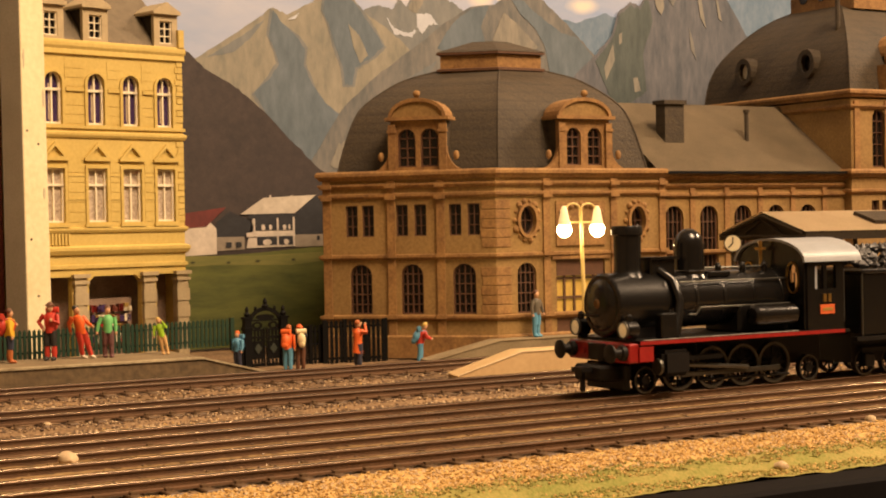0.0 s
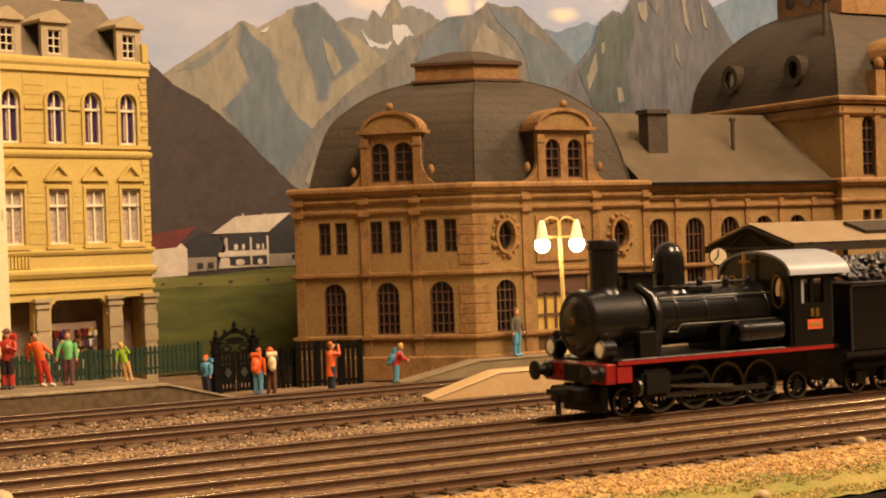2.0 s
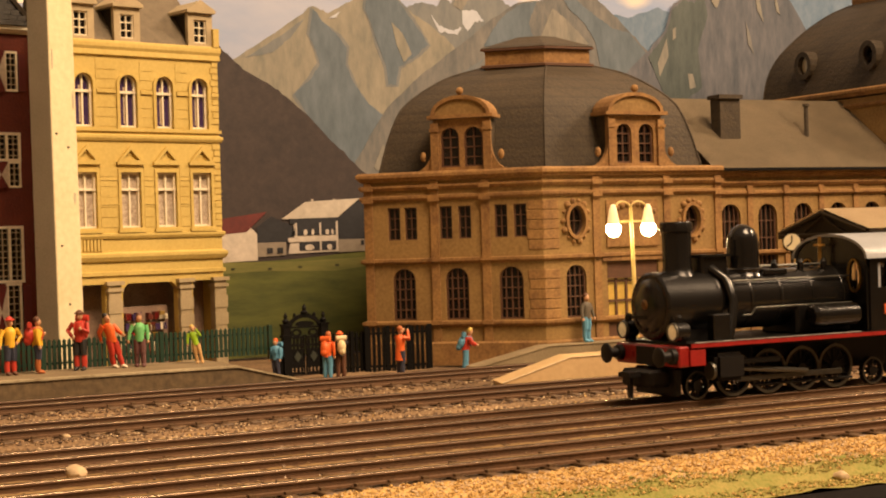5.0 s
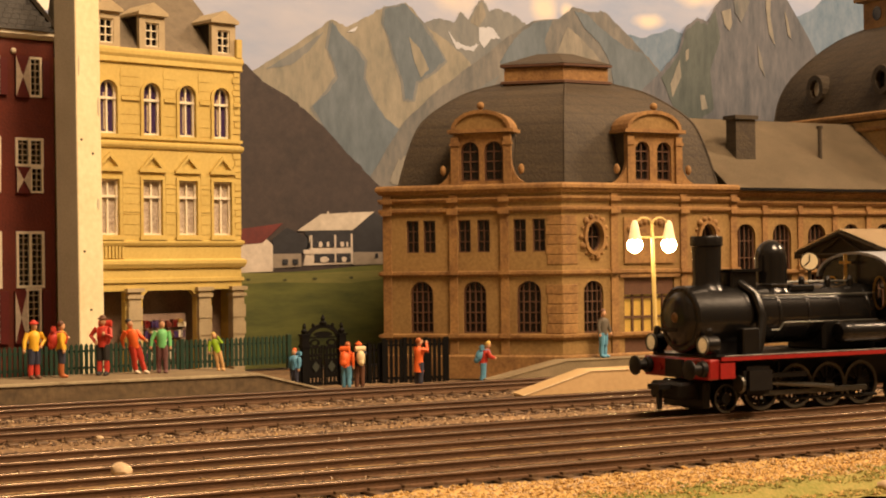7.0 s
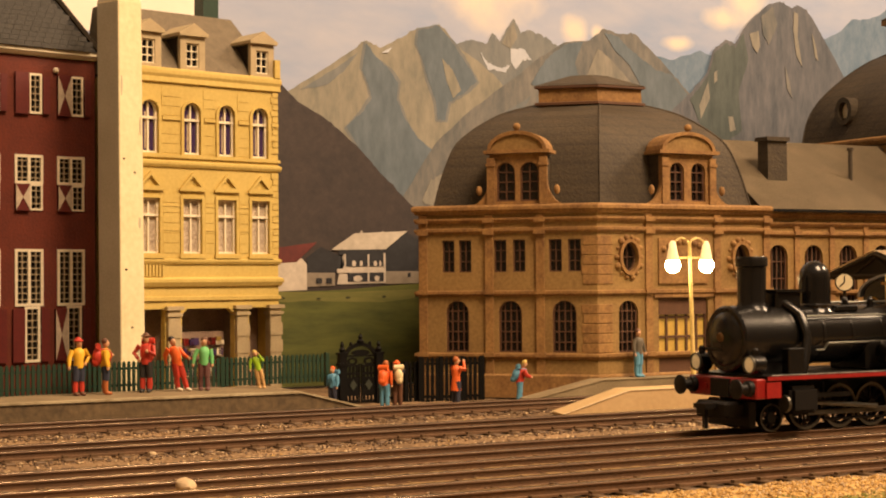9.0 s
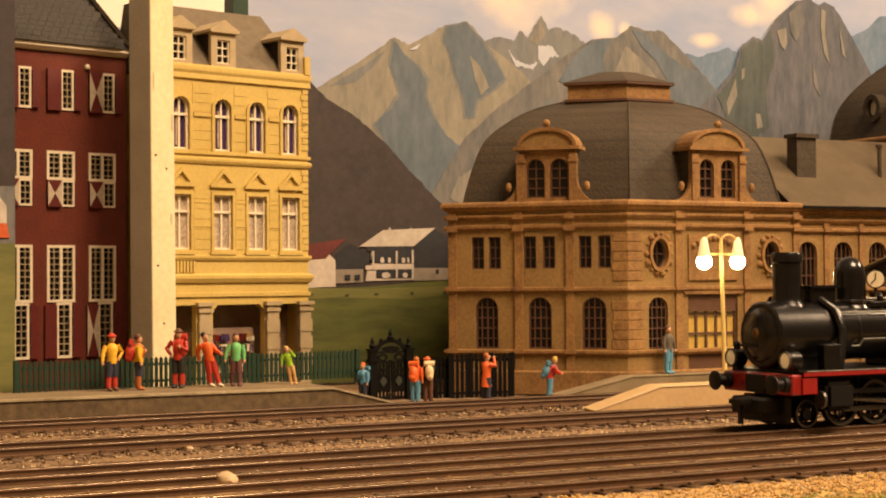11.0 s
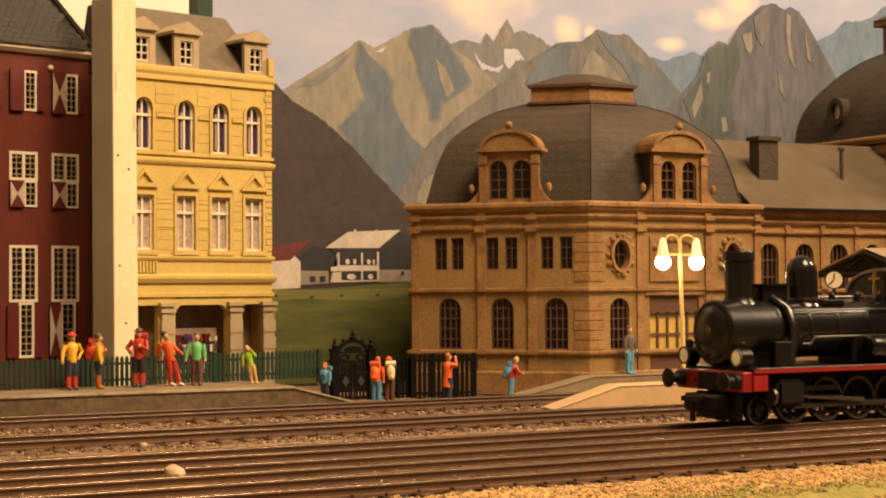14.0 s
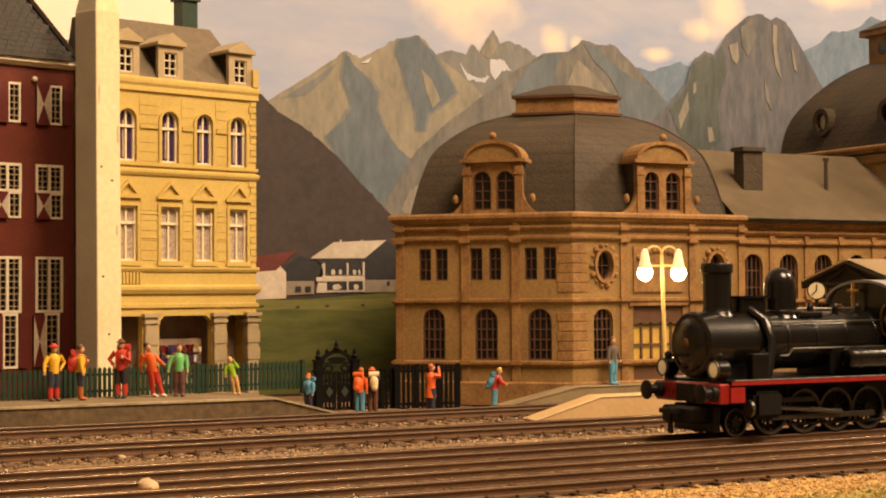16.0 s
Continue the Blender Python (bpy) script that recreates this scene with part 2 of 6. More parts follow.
def slab(bm, loops, d0, d1, mi=0):
    """A plate in the (x, z) plane from y = d0 to d1; loops: the outline, then the holes."""
    for y in (d0, d1):
        edges = []
        for loop in loops:
            vs = [bm.verts.new((x, y, z)) for x, z in loop]
            edges += [bm.edges.new((vs[i], vs[(i + 1) % len(vs)])) for i in range(len(vs))]
        for g in bmesh.ops.triangle_fill(bm, use_beauty=True, use_dissolve=False, edges=edges)["geom"]:
            if isinstance(g, bmesh.types.BMFace):
                g.material_index = mi
    for loop in loops:
        for i in range(len(loop)):
            (xa, za), (xb, zb) = loop[i], loop[(i + 1) % len(loop)]
            bm.faces.new([bm.verts.new(p) for p in ((xa, d0, za), (xb, d0, zb), (xb, d1, zb), (xa, d1, za))]).material_index = mi
    bmesh.ops.remove_doubles(bm, verts=bm.verts, dist=1e-5)
    return bm


def rect(x0, x1, z0, z1):
    return [(x0, z0), (x1, z0), (x1, z1), (x0, z1)]


def arch(x0, x1, z0, z1, segs=8, flat=1.0):
    """A rectangle whose top is a half round (flat < 1: a lower curve)."""
    r, c = (x1 - x0) / 2, (x0 + x1) / 2
    s = z1 - r * flat
    return [(x0, z0), (x1, z0)] + [(c + r * math.cos(math.pi * k / segs), s + r * flat * math.sin(math.pi * k / segs)) for k in range(segs + 1)]


def oval(cx, cz, rx, rz, segs=16):
    return [(cx + rx * math.cos(2 * math.pi * k / segs), cz + rz * math.sin(2 * math.pi * k / segs)) for k in range(segs)]


def lumpy(cx, cz, rx, rz, seed, n=22):
    return [(cx + rx * math.cos(2 * math.pi * k / n) * (1 + 0.25 * noise.noise((k * 0.7, seed, 0))), cz + rz * math.sin(2 * math.pi * k / n) * (1 + 0.35 * noise.noise((k * 0.7, seed, 3)))) for k in range(n)]


def grown(loop, by):
    """An outline pushed outwards about its middle."""
    cx, cz = sum(p[0] for p in loop) / len(loop), sum(p[1] for p in loop) / len(loop)
    hx, hz = max(abs(p[0] - cx) for p in loop), max(abs(p[1] - cz) for p in loop)
    return [(cx + (x - cx) * (1 + by / hx), cz + (z - cz) * (1 + by / hz)) for x, z in loop]


def sweep(bm, path, prof, closed=False, mi=0):
    """A moulding: profile of (outwards, z) along a plan path whose outside is on its right."""
    n, rings = len(path), []
    for i, p in enumerate(path):
        p = Vector(p)
        a = (p - Vector(path[i - 1])).normalized() if (i or closed) else None
        b = (Vector(path[(i + 1) % n]) - p).normalized() if (i < n - 1 or closed) else None
        na = Vector((a.y, -a.x)) if a else None
        nb = Vector((b.y, -b.x)) if b else None
        if na is None or nb is None:
            out = na or nb
        else:
            out = (na + nb) / (1 + na.dot(nb))
        rings.append([bm.verts.new((p.x + out.x * o, p.y + out.y * o, z)) for o, z in prof])
    pairs = list(zip(rings, rings[1:])) + ([(rings[-1], rings[0])] if closed else [])
    for a, b in pairs:
        for k in range(len(prof)):
            j = (k + 1) % len(prof)
            bm.faces.new((a[k], b[k], b[j], a[j])).material_index = mi
    if not closed:
        bm.faces.new(rings[0]), bm.faces.new(rings[-1])
    return bm


def prism(bm, pts, z0, z1, mi=0):
    lo, hi = [bm.verts.new((x, y, z0)) for x, y in pts], [bm.verts.new((x, y, z1)) for x, y in pts]
    n = len(pts)
    for k in range(n):
        bm.faces.new((lo[k], lo[(k + 1) % n], hi[(k + 1) % n], hi[k])).material_index = mi
    bm.faces.new(lo).material_index = mi
    bm.faces.new(hi).material_index = mi
    return bm


def inset_ring(path, by, closed=True):
    """A closed plan path moved inwards by one distance per side (outside on the right)."""
    n, out = len(path), []
    for i in range(n):
        a = (Vector(path[i]) - Vector(path[i - 1])).normalized()
        b = (Vector(path[(i + 1) % n]) - Vector(path[i])).normalized()
        na, nb = Vector((-a.y, a.x)), Vector((-b.y, b.x))
        da, db = by[i - 1], by[i]
        det = na.x * nb.y - na.y * nb.x
        if abs(det) < 1e-6:
            q = na * da
        else:
            q = Vector(((da * nb.y - db * na.y) / det, (db * na.x - da * nb.x) / det))
        out.append((path[i][0] + q.x, path[i][1] + q.y))
    return out


def window(parent, loop, d, mats=("dark_frame", "dark_glass"), bars=(1, 3), wide=0.09, label="", m=None, thick=0.05, bar_mat=None):
    """A window in an opening of the given outline: a frame, its glazing bars and a pane; d: depth behind the wall's face."""
    xs, zs = [p[0] for p in loop], [p[1] for p in loop]
    x0, x1, z0, z1 = min(xs), max(xs), min(zs), max(zs)
    w = part("window", slab(bmesh.new(), [grown(loop, 0.02), grown(loop, -wide)], d, d + 0.12), mats[0], parent, label, m=m)
    cx, half = (x0 + x1) / 2, (x1 - x0) / 2
    rnd = len(loop) > 4
    for k in range(bars[0]):
        x = x0 + (x1 - x0) * (k + 1) / (bars[0] + 1)
        top = z1 - wide
        if rnd:
            top = z1 - half + math.sqrt(max(half ** 2 - (x - cx) ** 2, 0)) - wide * 0.6
        part("glazing_bar", B(x - thick / 2, x + thick / 2, d + 0.01, d + 0.09, z0 + wide * 0.6, top), bar_mat or mats[0], w, m=m)
    for k in range(bars[1]):
        z = z0 + (z1 - z0) * (k + 1) / (bars[1] + 1)
        h = half
        if rnd and z > z1 - half:
            h = math.sqrt(max(half ** 2 - (z - z1 + half) ** 2, 0.01))
        part("glazing_bar", B(cx - h + wide * 0.5, cx + h - wide * 0.5, d + 0.015, d + 0.085, z - thick / 2, z + thick / 2), bar_mat or mats[0], w, m=m)
    part("pane", slab(bmesh.new(), [grown(loop, -wide * 0.5)], d + 0.10, d + 0.14), mats[1], w, m=m)
    return w

# ---------- ground ----------
RAILS_Y = {"A": 9.67, "B": 2.73, "C": -3.80, "D": -7.35, "E": -10.70}
rng = np.random.default_rng(7)


def ground_height(x, y):
    h = -0.42 + 0.05 * noise.noise((x * 0.8, y * 0.8, 0)) + 0.04 * noise.noise((x * 3.1, y * 3.1, 2))
    for k, c in RAILS_Y.items():
        if k in "CDE" and abs(y - c) < 0.74:
            return -0.19 + 0.022 * noise.noise((x * 2.2, y * 2.2, 5)) + 0.015 * noise.noise((x * 7, y * 7, 1))
        if abs(y - c) < 1.9:
            h = max(h, -0.33 + 0.03 * noise.noise((x * 4, y * 4, 5)))
    if -9.7 < y < -4.7:
        h = max(h, -0.20 + 0.03 * noise.noise((x * 4, y * 4, 5)))
    if y < -12.1:
        k = min(1.0, (-12.1 - y) / 0.9)
        h = h * (1 - k) + k * (-0.18 + 0.13 * noise.noise((x * 1.1, y * 1.1, 8)) + 0.10 * noise.noise((x * 4.5, y * 4.5, 4)))
    if y < -16.3:
        h = h * 0.5 - 0.25
    return h


def ground_sheet(name, x0, x1, y0, y1, step, pick, mats):
    nx, ny = int((x1 - x0) / step) + 1, int((y1 - y0) / step) + 1
    verts = [((x0 + i * step) * CM, (y0 + j * step) * CM, ground_height(x0 + i * step, y0 + j * step) * CM) for j in range(ny) for i in range(nx)]
    faces = [(j * nx + i, j * nx + i + 1, (j + 1) * nx + i + 1, (j + 1) * nx + i) for j in range(ny - 1) for i in range(nx - 1)]
    me = bpy.data.meshes.new(name)
    me.from_pydata(verts, [], faces)
    for k in mats:
        me.materials.append(M[k])
    me.polygons.foreach_set("material_index", [pick(x0 + (i + 0.5) * step, y0 + (j + 0.5) * step) for j in range(ny - 1) for i in range(nx - 1)])
    me.shade_smooth()
    return new(name, me)


def ground_kind(x, y):
    if y < -12.2 + 0.35 * noise.noise((x * 0.9, y, 3)):
        edge = -15.2 + 0.5 * noise.noise((x * 0.5, 0, 1)) + 0.5 * noise.noise((x * 2.5, y * 2.5, 1))
        return 2 if -17.6 < y < edge and x > 9 else 1
    if -9.4 < y < -5.0 or any(abs(y - c) < 0.85 for k, c in RAILS_Y.items() if k in "CDE"):
        return 3
    return 0


tagged(ground_sheet("ground", 0, 76, -17.4, 27, 0.22, ground_kind, ["ballast", "grit", "grass", "track_dirt"]), "brown ballasted layout ground with straw grit and grass", "ground", kind="structure")
board = part("baseboard", B(-40, 100, -17.6, 29, -95, -0.62), "fascia", None)
tagged(board, "dark layout baseboard under the ground", "baseboard", kind="structure")
bm = bmesh.new()
box(bm, -40, 100, -18.6, -17.42, -6, -0.36)
tagged(part("trim", rounded(bm, 0.08), "fascia"), "black painted edging board along the layout", "edging board", kind="structure")


M["plaster"] = material("room_plaster", (0.36, 0.29, 0.20), 0.9, scale=6, vary=0.12, fine=60)
M["room_floor"] = material("room_floor", (0.16, 0.12, 0.08), 0.7, scale=8, fine=80)
for name, dims in (("floor", (-170, 260, -230, 72, -97, -95)), ("wall_north", (-170, 260, 70, 74, -95, 170)), ("wall_south", (-170, 260, -234, -230, -95, 170)), ("wall_west", (-174, -170, -230, 70, -95, 170)), ("wall_east", (260, 264, -230, 70, -95, 170))):
    tagged(part(name, B(*dims), "room_floor" if name == "floor" else "plaster"), "plain room " + ("floor" if name == "floor" else "wall") + " round the layout", "floor" if name == "floor" else "wall", kind="structure")


def scatter(name, count, where, mats, size, label, kind_label):
    """Many small angular stones in one mesh."""
    vs, fs, mi = [], [], []
    base = np.array([(1, 0, 0), (-1, 0, 0), (0, 1, 0), (0, -1, 0), (0, 0, 1), (0, 0, -1)], float)
    tri = [(0, 2, 4), (2, 1, 4), (1, 3, 4), (3, 0, 4), (2, 0, 5), (1, 2, 5), (3, 1, 5), (0, 3, 5)]
    for _ in range(count):
        x, y = where()
        s = size * rng.uniform(0.5, 1.5)
        q = base * s * rng.uniform(0.55, 1.2, (6, 1))
        a = rng.uniform(0, 6.28)
        rot = np.array([[math.cos(a), -math.sin(a), 0], [math.sin(a), math.cos(a), 0], [0, 0, 0.8]])
        q = q @ rot.T + (x, y, ground_height(x, y) + s * 0.35)
        k = len(vs)
        vs.extend((q * CM).tolist())
        fs.extend([(i + k, j + k, l + k) for i, j, l in tri])
        mi.extend([int(rng.integers(0, len(mats)))] * 8)
    me = bpy.data.meshes.new(name)
    me.from_pydata(vs, [], fs)
    for k in mats:
        me.materials.append(M[k] if isinstance(k, str) else k)
    me.polygons.foreach_set("material_index", mi)
    return tagged(new(name, me), label, kind_label, kind="stuff")


M["stone_pale"] = material("pale_stone", (0.52, 0.385, 0.225), 0.85, scale=300, bump=0.2)
M["stone_dark"] = material("dark_stone", (0.11, 0.07, 0.045), 0.9, scale=500, bump=0.2)


def between_tracks():
    while True:
        x, y = rng.uniform(3, 62), rng.uniform(-1.9, 12.0)
        if not any(abs(y - RAILS_Y[k]) < 1.0 for k in "AB") or rng.random() < 0.12:
            return x, y


scatter("ballast_gravel", 42000, between_tracks, ["stones", "stone_dark", "ballast", "stone_dark", "stone_dark", "ballast", "stone_pale"], 0.048, "grey-brown crushed stone ballast between the tracks", "ballast")
patches = [(rng.uniform(4, 56), rng.choice((0.0, 0.6, 5.4, 6.2, 6.9)), rng.uniform(0.5, 2.4)) for _ in range(40)]


def in_patches():
    x, y, r = patches[int(rng.integers(0, len(patches)))]
    return x + rng.normal(0, r), y + rng.normal(0, 0.35)


scatter("pale_gravel", 7000, in_patches, ["stone_pale", "stone_pale", "grit", "stones"], 0.05, "pale sandy gravel in loose patches between the tracks", "gravel")
scatter("track_gravel", 5000, lambda: (rng.uniform(3, 60), rng.uniform(-12.2, -2)), ["stone_dark", "ballast", "track_dirt"], 0.035, "dirty fine ballast along the front tracks", "ballast")
scatter("straw_clumps", 34000, lambda: (rng.uniform(4, 50), rng.uniform(-15.6, -12.3)), ["grit", "grit", "grit_dark", "stone_pale"], 0.036, "dry straw-coloured grit in clumps", "grit")
scatter("grass_tufts", 16000, lambda: (rng.uniform(9, 48), rng.uniform(-17.3, -15.0)), ["grass", "grass", "grass", "grit"], 0.035, "short yellow-green model grass", "grass")


def loose_stone(x, y, s, mat):
    bm = bmesh.new()
    bmesh.ops.create_icosphere(bm, subdivisions=2, radius=s)
    for v in bm.verts:
        v.co *= 1 + 0.3 * noise.noise(v.co * 3 / s + Vector((x, y, 0)))
        v.co.z *= 0.75
    ob = part("loose_stone", bm, mat, None, smooth=True)
    ob.location = (x * CM, y * CM, (ground_height(x, y) + s * 0.5) * CM)
    return tagged(ob, "pale rounded stone lying beside the rails", "stone", "loose stones")


loose_stone(10.20, -7.04, 0.25, "stone_pale")
loose_stone(12.15, 1.58, 0.12, "stone_pale")
loose_stone(30.9, -11.9, 0.16, "stone_pale")
loose_stone(23.50, -16.60, 0.16, "stone_pale")

# ---------- tracks ----------


def rail_mesh(length):
    pr = [(-0.095, -0.26), (0.095, -0.26), (0.095, -0.21), (0.02, -0.19), (0.02, -0.06), (0.062, -0.055), (0.062, -0.03), (0.052, -0.008), (0.03, 0.0), (-0.02, 0.0), (-0.042, -0.006), (-0.055, -0.018), (-0.062, -0.035), (-0.062, -0.058), (-0.02, -0.06), (-0.02, -0.19), (-0.095, -0.21)]
    bm = bmesh.new()
    ends = [[bm.verts.new((x, y, z)) for y, z in pr] for x in (0, length)]
    n = len(pr)
    for k in range(n):
        bm.faces.new((ends[0][k], ends[1][k], ends[1][(k + 1) % n], ends[0][(k + 1) % n])).material_index = 0 if 7 <= k <= 10 else 1
    bm.faces.new(ends[0]), bm.faces.new(ends[1])
    return bm


sleeper_data = None


def track(y, x0, x1, label, gauge=1.65):
    t = thing("railway_track", x0, y, 0, 0, label, "track", "station tracks", "structure")
    for s in (-1, 1):
        r = part("rail", rail_mesh(x1 - x0), ["rail_head", "rail_rust"], t, smooth=True)
        r.location = (0, s * gauge / 2 * CM, 0)
    global sleeper_data
    if sleeper_data is None:
        bm = rounded(B(-0.14, 0.14, -1.5, 1.5, -0.42, -0.25), 0.02)
        for s in (-1, 1):
            box(bm, -0.07, 0.07, s * 0.82 - 0.22, s * 0.82 + 0.22, -0.26, -0.19)
        ob = part("sleeper", bm, "sleeper", t)
        sleeper_data = ob.data
        ob.location = (0.3 * CM, 0, 0)
    n = int((x1 - x0) / 0.78)
    for k in range(n):
        ob = new("sleeper", sleeper_data)
        ob.parent = t
        ob.location = ((0.4 + k * 0.78) * CM, 0, rng.uniform(-0.02, 0.01) * CM)
        ob.rotation_euler = (0, 0, rng.uniform(-0.012, 0.012))
    return t


track(RAILS_Y["A"], -42, 62, "rusty model railway track past the platform")
track(RAILS_Y["B"], 0, 62, "rusty model railway track with bright rail heads")
track(RAILS_Y["C"], 4, 62, "model railway track under the steam locomotive")
track(RAILS_Y["D"], 2, 60, "weathered model railway track with bright rail heads")
track(RAILS_Y["E"], 2, 58, "weathered model railway track beside the straw grit")

# ---------- platforms ----------
PZ = 0.58
pl = thing("platform", 0, 11.4, -0.4, 0, "grey platform with pale edge and end ramp", "platform", kind="structure")
bm = bmesh.new()
pts = [(2, 0), (20.75, 0), (24.2, 0), (24.2, 4.0), (21.0, 4.6), (2, 3.6)]
prof = {0: PZ + 0.4, 1: PZ + 0.38, 2: 0.06, 3: 0.06, 4: PZ + 0.38, 5: PZ + 0.4}
lo = [bm.verts.new((x, y, 0)) for x, y in pts]
hi = [bm.verts.new((x, y, prof[i] - 0.06)) for i, (x, y) in enumerate(pts)]
for k in range(6):
    bm.faces.new((lo[k], lo[(k + 1) % 6], hi[(k + 1) % 6], hi[k]))
bm.faces.new(lo)
bm.faces.new((hi[0], hi[1], hi[4], hi[5])), bm.faces.new((hi[1], hi[2], hi[3], hi[4]))
part("body", bm, "platform_side", pl)
bm = bmesh.new()
for (a, b) in (((2, PZ + 0.34), (20.75, PZ + 0.32)), ((20.75, PZ + 0.32), (24.2, 0.0))):
    v = [bm.verts.new(p) for p in ((a[0], -0.05, a[1]), (b[0], -0.05, b[1]), (b[0], 0.30, b[1]), (a[0], 0.30, a[1]), (a[0], -0.05, a[1] + 0.07), (b[0], -0.05, b[1] + 0.07), (b[0], 0.30, b[1] + 0.07), (a[0], 0.30, a[1] + 0.07))]
    for f in ((0, 3, 2, 1), (4, 5, 6, 7), (0, 1, 5, 4), (1, 2, 6, 5), (2, 3, 7, 6), (3, 0, 4, 7)):
        bm.faces.new([v[i] for i in f])
part("edge", bm, "platform_edge", pl, "pale worn platform edge")
bm = bmesh.new()
box(bm, 2, 20.75, 0.31, 3.6, PZ + 0.34, PZ + 0.4)
part("paving", bm, "platform", pl)


def ramp_platform(x0, x1, x2, y0, y1, z, mat, label, lean=0.0, tip=0.15, rim=None):
    p = thing("platform", x0, y0, -0.4, 0, label, "platform", kind="structure")
    bm = bmesh.new()
    prof = [(0, tip), (x1 - x0, z + 0.4), (x2 - x0, z + 0.4)]
    lo = [[bm.verts.new((x + (lean if k else 0) * (i == 0), y, 0)) for i, (x, _) in enumerate(prof)] for k, y in enumerate((0, y1 - y0))]
    hi = [[bm.verts.new((x + (lean if k else 0) * (i < 2), y, h)) for i, (x, h) in enumerate(prof)] for k, y in enumerate((0, y1 - y0))]
    for i in range(2):
        bm.faces.new((hi[0][i], hi[0][i + 1], hi[1][i + 1], hi[1][i]))
        bm.faces.new((lo[0][i], lo[0][i + 1], lo[1][i + 1], lo[1][i]))
        for k in range(2):
            bm.faces.new((lo[k][i], lo[k][i + 1], hi[k][i + 1], hi[k][i]))
    bm.faces.new((lo[0][0], lo[1][0], hi[1][0], hi[0][0]))
    bm.faces.new((lo[0][2], lo[1][2], hi[1][2], hi[0][2]))
    part("body", bm, mat, p)
    part("rim", tube(bmesh.new(), [(x, -0.01, h + 0.005) for x, h in prof], 0.022, 6), rim or mat, p)
    return p


ramp_platform(28.6, 31.4, 62, 6.4, 8.0, 0.47, "sand_card", "bare sand-coloured island platform with sloping end", 0.5, 0.13, "pale_rim")
ramp_platform(30.3, 33.6, 62, 11.4, 12.8, 0.50, "platform", "grey station platform with sloping end", 0.3, 0.26, "platform")

# ---------- station ----------
CX, CY = 34.4, 12.95
station = thing("railway_station", CX, CY, -0.35, 0, "weathered sandstone model station with slate mansard domes", "station building")
ZS = 0.35  # the station's parts are given from rail level


def st(name, bm, mat, parent=None, label="", smooth=False, m=None):
    return part(name, bm, mat, parent or station, label, smooth, Matrix.Translation((0, 0, ZS)) @ (m or Matrix()))


LEFT = Matrix.Translation((-5.4, 5.4, 0)) @ Matrix.Rotation(radians(-45), 4, "Z")
RIGHT = Matrix()
WIDE_L, WIDE_R = 7.637, 8.9
foot = [(0.1, 10.9), (-5.4, 5.4), (0, 0), (8.9, 0), (8.9, 10.9)]

aws_l = [arch(7.637 - b, 7.637 - a, 1.50, 3.64) for a, b in ((0.88, 1.90), (3.18, 4.17), (5.46, 6.45))]
uws_l = []
for a, b in ((0.68, 2.02), (3.01, 4.36), (5.33, 6.60)):
    uws_l += [rect(7.637 - b, 7.637 - b + 0.54, 4.82, 6.16), rect(7.637 - a - 0.54, 7.637 - a, 4.82, 6.16)]
w = st("wall", slab(bmesh.new(), [rect(0, WIDE_L, -0.35, 7.5)] + aws_l + uws_l, 0, 0.3), "sandstone_wall", m=LEFT)
for lp in aws_l:
    window(station, lp, 0.10, bars=(3, 4), wide=0.07, m=Matrix.Translation((0, 0, ZS)) @ LEFT, thick=0.045)
for lp in uws_l:
    window(station, lp, 0.10, bars=(1, 2), wide=0.05, m=Matrix.Translation((0, 0, ZS)) @ LEFT, thick=0.035)
aw_r = [arch(1.03, 1.98, 1.48, 3.62), arch(7.0, 7.95, 1.48, 3.62)]
ov_r = [oval(1.55, 5.4, 0.40, 0.62), oval(7.3, 5.32, 0.40, 0.62)]
door_r = [rect(3.0, 5.55, 0.45, 3.70)]
w = st("wall", slab(bmesh.new(), [rect(0, WIDE_R, -0.35, 7.5)] + aw_r + ov_r + door_r, 0, 0.3), "sandstone_wall", m=RIGHT)
ZM = Matrix.Translation((0, 0, ZS))
for lp in aw_r:
    window(station, lp, 0.10, bars=(3, 4), wide=0.07, m=ZM, thick=0.045)
for lp in ov_r:
    window(station, lp, 0.12, bars=(1, 1), wide=0.06, m=ZM, thick=0.035)
st("transom_panel", B(3.05, 5.5, 0.05, 0.2, 3.0, 3.66), "dark_frame")
st("door_panel", B(3.05, 5.5, 0.06, 0.2, 0.45, 1.35), "dark_frame")
window(station, rect(3.0, 5.55, 0.45, 3.70), 0.12, ("dark_frame", "lit_glass"), (4, 3), 0.1, "dark timber doors with yellow lit glass", ZM, 0.10)
st("wall", prism(bmesh.new(), [(0.1, 10.9), (-5.19, 5.61), (-4.98, 5.40), (0.22, 10.6), (8.6, 10.6), (8.6, 0.4), (8.9, 0.4), (8.9, 10.9)], -0.35, 7.5), "sandstone_wall")

